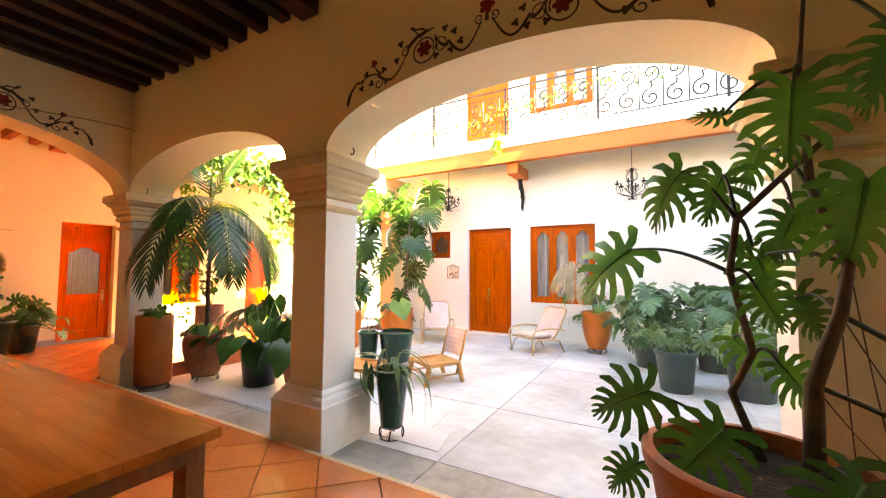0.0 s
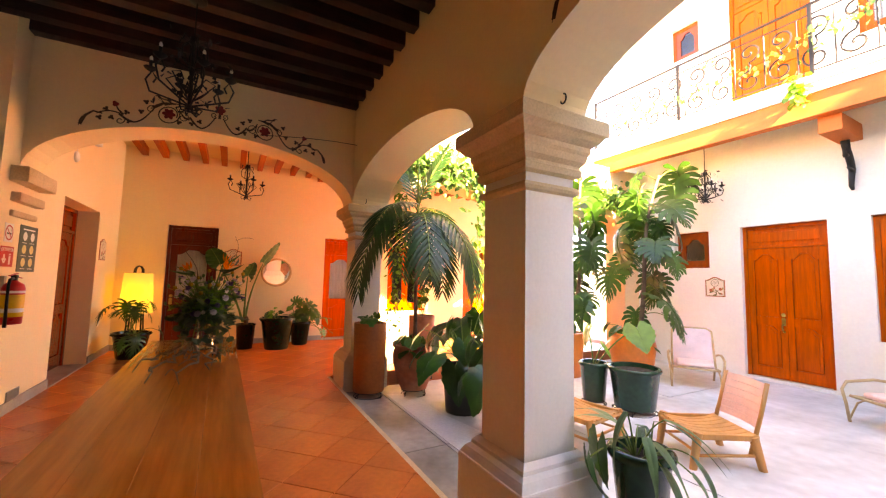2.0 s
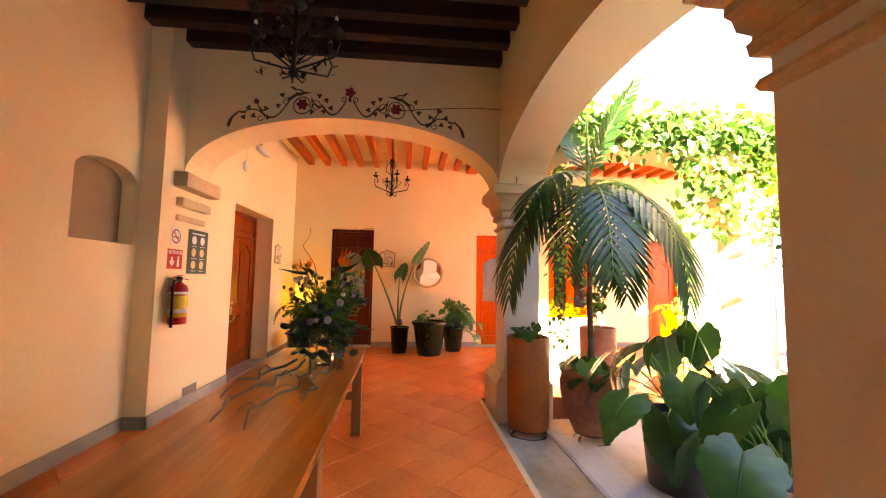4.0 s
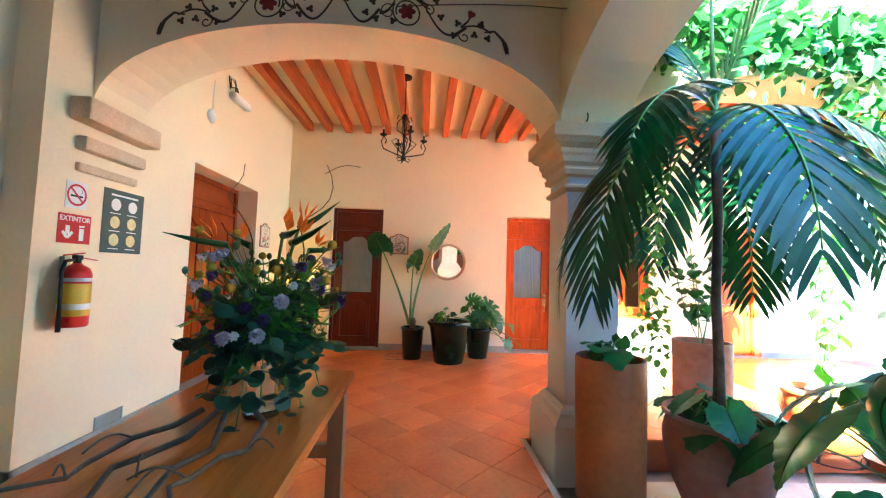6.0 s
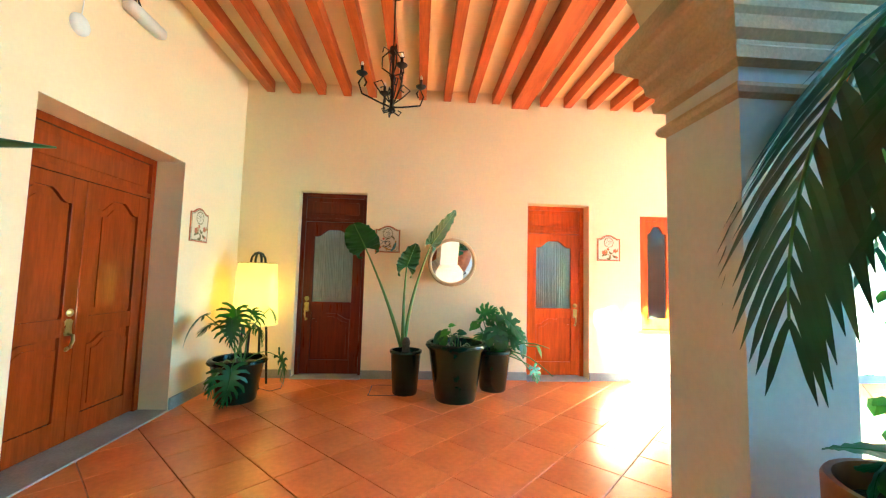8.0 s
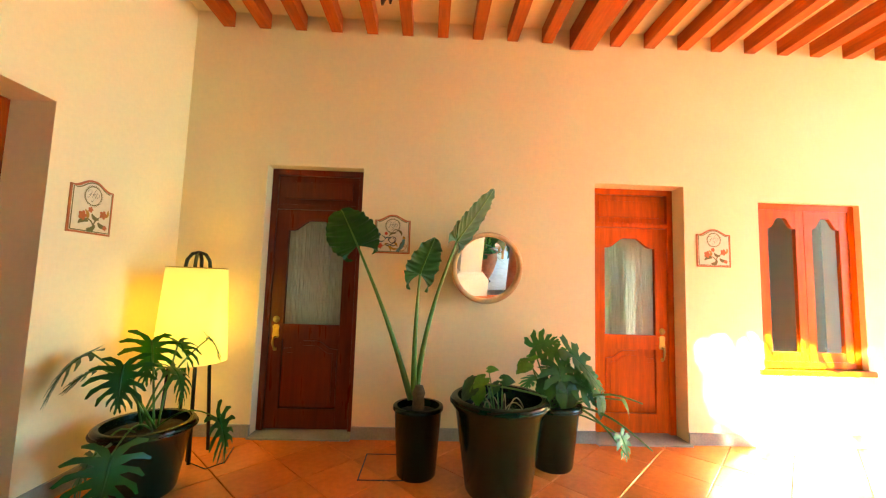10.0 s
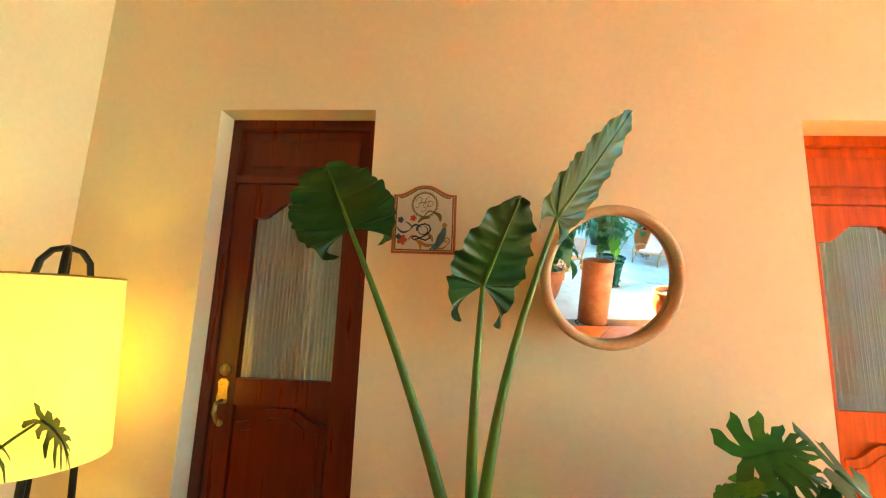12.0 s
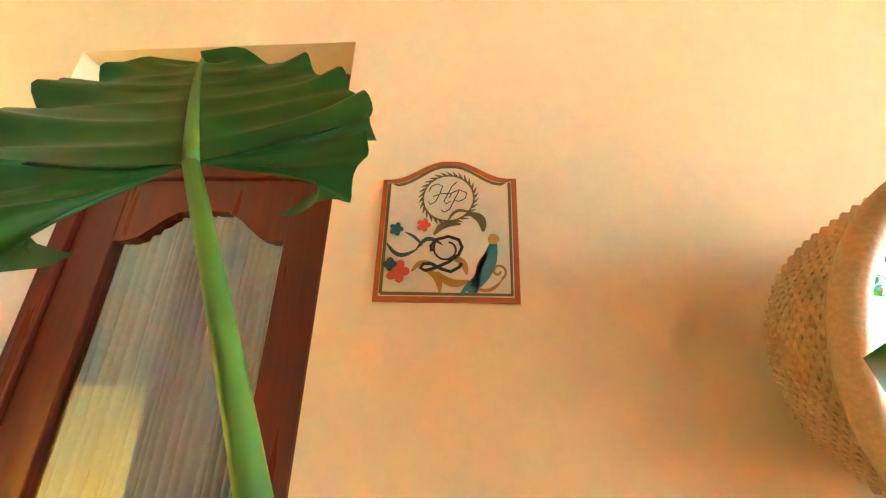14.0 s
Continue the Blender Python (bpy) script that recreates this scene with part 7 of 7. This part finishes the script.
part("printed_bar", stroke(Shape(), [(-0.13, 0.425), (0.13, 0.425)], 0.014, 0.0052), WHITEP, gs_)
for y in (0.29, 0.16, 0.03):
    for x in (-0.08, 0.08):
        part("printed_bar", stroke(Shape(), [(x - 0.05, y), (x + 0.05, y)], 0.006, 0.0052), WHITEP, gs_)
CREAMY = material("cream_print", (0.74, 0.62, 0.28), 0.5, fine=40, broad=9, vary=0.1, bump=0.0)
for y in (0.355, 0.225, 0.095):
    for x in (-0.08, 0.08):
        part("emblem", blob(Shape(), x, y, 0.045, 5, 0.0052, 0.02), CREAMY if y < 0.3 else WHITEP, gs_)

vent = thing("wall_vent", -6.27, S2, 0.062, "small grey metal vent grille low on the wall", "vent")
part("frame", Shape().box(-0.125, 0.125, 0, 0.006, 0, 0.14).box(-0.125, 0.125, 0.006, 0.012, 0, 0.012).box(-0.125, 0.125, 0.006, 0.012, 0.128, 0.14).box(-0.125, -0.113, 0.006, 0.012, 0.012, 0.128).box(0.113, 0.125, 0.006, 0.012, 0.012, 0.128), GREYMETAL, vent)
sl = None
for k in range(7):
    m = pose(0, 0.009, 0.022 + 0.016 * k, 35, 0, 0)
    sl = part("slat", Shape().box(-0.112, 0.112, -0.006, 0.006, -0.001, 0.001), GREYMETAL, vent, m=m) if sl is None else again(sl, vent, m)

em = thing("emergency_light", -7.82, S2, 3.20, "pale pink emergency lamp with loose cables high on the wall", "lamp")
part("body", Shape().box(-0.20, 0.20, 0.0, 0.09, 0.0, 0.085, None, 0.03), WHITEP, em, "", True)
part("cable", Shape().tube([(0.12, 0.04, 0.07), (0.20, 0.08, 0.16), (0.26, 0.05, 0.20), (0.20, 0.03, 0.12), (0.13, 0.06, 0.15), (0.06, 0.05, 0.08)], 0.008, 6).tube([(0.2, 0.02, 0.1), (0.28, 0.04, 0.22), (0.16, 0.05, 0.22), (0.1, 0.04, 0.08)], 0.007, 6), IRON, em, "tangled black cables", True)
dc = thing("wall_cover_plate", -7.31, S2, 2.86, "round pale cover plate on the wall", "cover plate")
part("plate", Shape().lathe([(0.0, 0.0), (0.07, 0.0), (0.068, 0.018), (0.05, 0.03), (0, 0.032)], 28, pose(0, 0, 0, -90, 0, 0)), WHITEP, dc, "", 50)
part("cord", Shape().tube([(0, 0.012, 0.06), (-0.02, 0.008, 0.30), (-0.03, 0.006, 0.40)], 0.004, 5), WHITEP, dc)

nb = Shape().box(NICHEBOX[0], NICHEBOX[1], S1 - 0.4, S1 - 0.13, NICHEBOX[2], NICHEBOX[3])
setting("niche_back", nb, NICHE, "back of the arched wall niche, its shade put into the brown")
top = arch_line(NICHEBOX[0], NICHEBOX[1], 2.16, 0.135, 14, 2.0)
setting("niche_head", Shape().prism([(NICHEBOX[0], 2.30)] + top + [(NICHEBOX[1], 2.30)], 0.13, Matrix.Translation((0, S1, 0)) @ XZ), PLASTER, "arched head of the wall niche")

sb = thing("sideboard", -3.50, S1 + 0.21, 0, "dark brown wooden sideboard against the wall", "sideboard")
part("body", Shape().box(-0.50, 0.50, -0.18, 0.17, 0.08, 0.70, None, 0.006), DOORDARK, sb)
part("top", Shape().box(-0.53, 0.53, -0.19, 0.20, 0.70, 0.735, None, 0.006), DOORDARK, sb)
for x in (-0.45, 0.45):
    for y in (-0.14, 0.13):
        part("leg", Shape().box(x - 0.025, x + 0.025, y - 0.025, y + 0.025, 0, 0.08), DOORDARK, sb)
for x in (-0.25, 0.25):
    dd = part("door", Shape().box(x - 0.235, x + 0.235, 0.17, 0.19, 0.10, 0.68, None, 0.004), DOORDARK, sb)
    part("knob", Shape().lathe([(0, 0), (0.012, 0.002), (0.014, 0.012), (0, 0.018)], 12, pose(x * 0.25, 0.19, 0.42, -90, 0, 0)), BRASS, dd, "", True)

for x, y, z in ((-2.40, 2.60, 2.50), (-5.91, 2.50, 2.47)):
    hk = thing("iron_hook", x, y, z, "small black iron ring fixed to the pier", "hook", group="rings on the piers")
    part("ring", Shape().tube([(0.02 + 0.022 * math.sin(a), 0, -0.03 + 0.03 * math.cos(a)) for a in [i * 0.35 for i in range(18)]], 0.005, 6, closed=True), IRON, hk, "", True)
    part("pin", Shape().box(-0.03, 0.02, -0.006, 0.006, -0.006, 0.006), IRON, hk)
xs = thing("exit_sign", WEST, 6.83, 2.34, "small green emergency sign above the door", "sign")
SIGNEMER = material("green_sign_plate", (0.03, 0.30, 0.14), 0.5, fine=40, broad=9, vary=0.05, bump=0.0)
part("plate", Shape().box(0, 0.006, -0.12, 0.12, 0, 0.12), SIGNEMER, xs)
part("pictogram", Shape().box(0.006, 0.0075, -0.06, 0.0, 0.025, 0.095).box(0.006, 0.0075, 0.03, 0.09, 0.05, 0.07), WHITEP, xs)
ht = thing("floor_hatch", -9.22, 1.02, 0.0, "square metal-edged hatch let into the tiles", "hatch")
part("edge", Shape().box(-0.20, 0.20, -0.18, -0.172, -0.01, 0.003).box(-0.20, 0.20, 0.172, 0.18, -0.01, 0.003).box(-0.20, -0.192, -0.172, 0.172, -0.01, 0.003).box(0.192, 0.20, -0.172, 0.172, -0.01, 0.003), IRON, ht)

# ---- courtyard paving ----
yard = bpy.data.objects["courtyard_floor"]
# row of slabs next to the arcade, darker and browner than the rest
DARKSTRIP = material("stained_stone_strip", (0.40, 0.37, 0.31), 0.6, fine=12, broad=1.8, vary=0.14, bump=0.35, second=(0.22, 0.19, 0.13), each=0.1)
rnd = random.Random(8)
xs_ = [AX1, -3.9, -1.55, 0.8, 3.2, 6.5]
ys_ = [2.235, 2.72, 4.05, 6.1, NORTH]
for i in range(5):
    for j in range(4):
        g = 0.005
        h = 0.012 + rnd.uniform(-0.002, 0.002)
        part("slab", Shape().box(xs_[i] + g, xs_[i + 1] - g, ys_[j] + g, ys_[j + 1] - g, YARD - 0.01, YARD + h, None, 0.003), DARKSTRIP if j == 0 else CONC, yard)
PALE = material("pale_concrete_patch", (0.66, 0.66, 0.63), 0.75, fine=45, broad=2.2, vary=0.08, bump=0.3, second=(0.58, 0.57, 0.53))
part("repair_patch", Shape().prism([(-2.45, 2.86), (-1.62, 2.86), (-1.70, 3.2), (-1.92, 3.24), (-1.95, 3.62), (-2.3, 3.60)], 0.006, pose(0, 0, YARD + 0.013)), PALE, yard, "pale patch in the concrete")
part("repair_patch", Shape().prism([(-5.55, 2.75), (-3.6, 2.75), (-3.4, 3.05), (-3.8, 3.2), (-4.6, 3.06), (-5.4, 3.05)], 0.006, pose(0, 0, YARD + 0.013)), PALE, yard, "pale patch in the concrete")

# ---- floor tiles, laid on the diagonal ----
TILE = 0.40


def clip(poly, axis, value, keep_low):
    out = []
    for i, p in enumerate(poly):
        q = poly[(i + 1) % len(poly)]
        a, b = (p[axis] <= value) == keep_low, (q[axis] <= value) == keep_low
        if a:
            out.append(p)
        if a != b:
            f = (value - p[axis]) / (q[axis] - p[axis])
            out.append((p[0] + (q[0] - p[0]) * f, p[1] + (q[1] - p[1]) * f))
    return out


def tile_shape(poly):
    n = len(poly)
    cx, cy = sum(p[0] for p in poly) / n, sum(p[1] for p in poly) / n
    top = [(cx + (x - cx) * 0.985, cy + (y - cy) * 0.985, 0.0) for x, y in poly]
    v = [(x, y, -0.02) for x, y in poly] + [(x, y, -0.003) for x, y in poly] + top
    f = [(i, (i + 1) % n, n + (i + 1) % n, n + i) for i in range(n)] + [(n + i, n + (i + 1) % n, 2 * n + (i + 1) % n, 2 * n + i) for i in range(n)] + [tuple(range(2 * n, 3 * n))]
    return Shape().add(v, f)


d = (TILE - 0.006) / math.sqrt(2)
whole = None
step = TILE / math.sqrt(2)
rnd = random.Random(2)
for parent, (x0, x1, y0, y1) in ((floor, (AX0, 2.8, S1, 2.19)), (floor2, (WEST - 0.1, AX0, S2 - 0.25, 8.4))):
    for i in range(-30, 40):
        for j in range(-30, 40):
            cx, cy = -4.23 + step * (i + j), 1.60 + step * (i - j)
            if not (x0 - d < cx < x1 + d and y0 - d < cy < y1 + d):
                continue
            poly = [(cx + d, cy), (cx, cy + d), (cx - d, cy), (cx, cy - d)]
            cut = poly
            for ax, val, low in ((0, x0, False), (0, x1, True), (1, y0, False), (1, y1, True)):
                if cut:
                    cut = clip(cut, ax, val, low)
            if len(cut) < 3:
                continue
            tz = rnd.uniform(-0.0008, 0.0008)
            if cut == poly:
                m = pose(cx, cy, tz)
                if whole is None:
                    whole = part("tile", tile_shape([(x - cx, y - cy) for x, y in poly]), TERRA, parent, m=m)
                else:
                    again(whole, parent, m)
            else:
                part("tile", tile_shape([(x - cx, y - cy) for x, y in cut]), TERRA, parent, m=pose(cx, cy, tz))
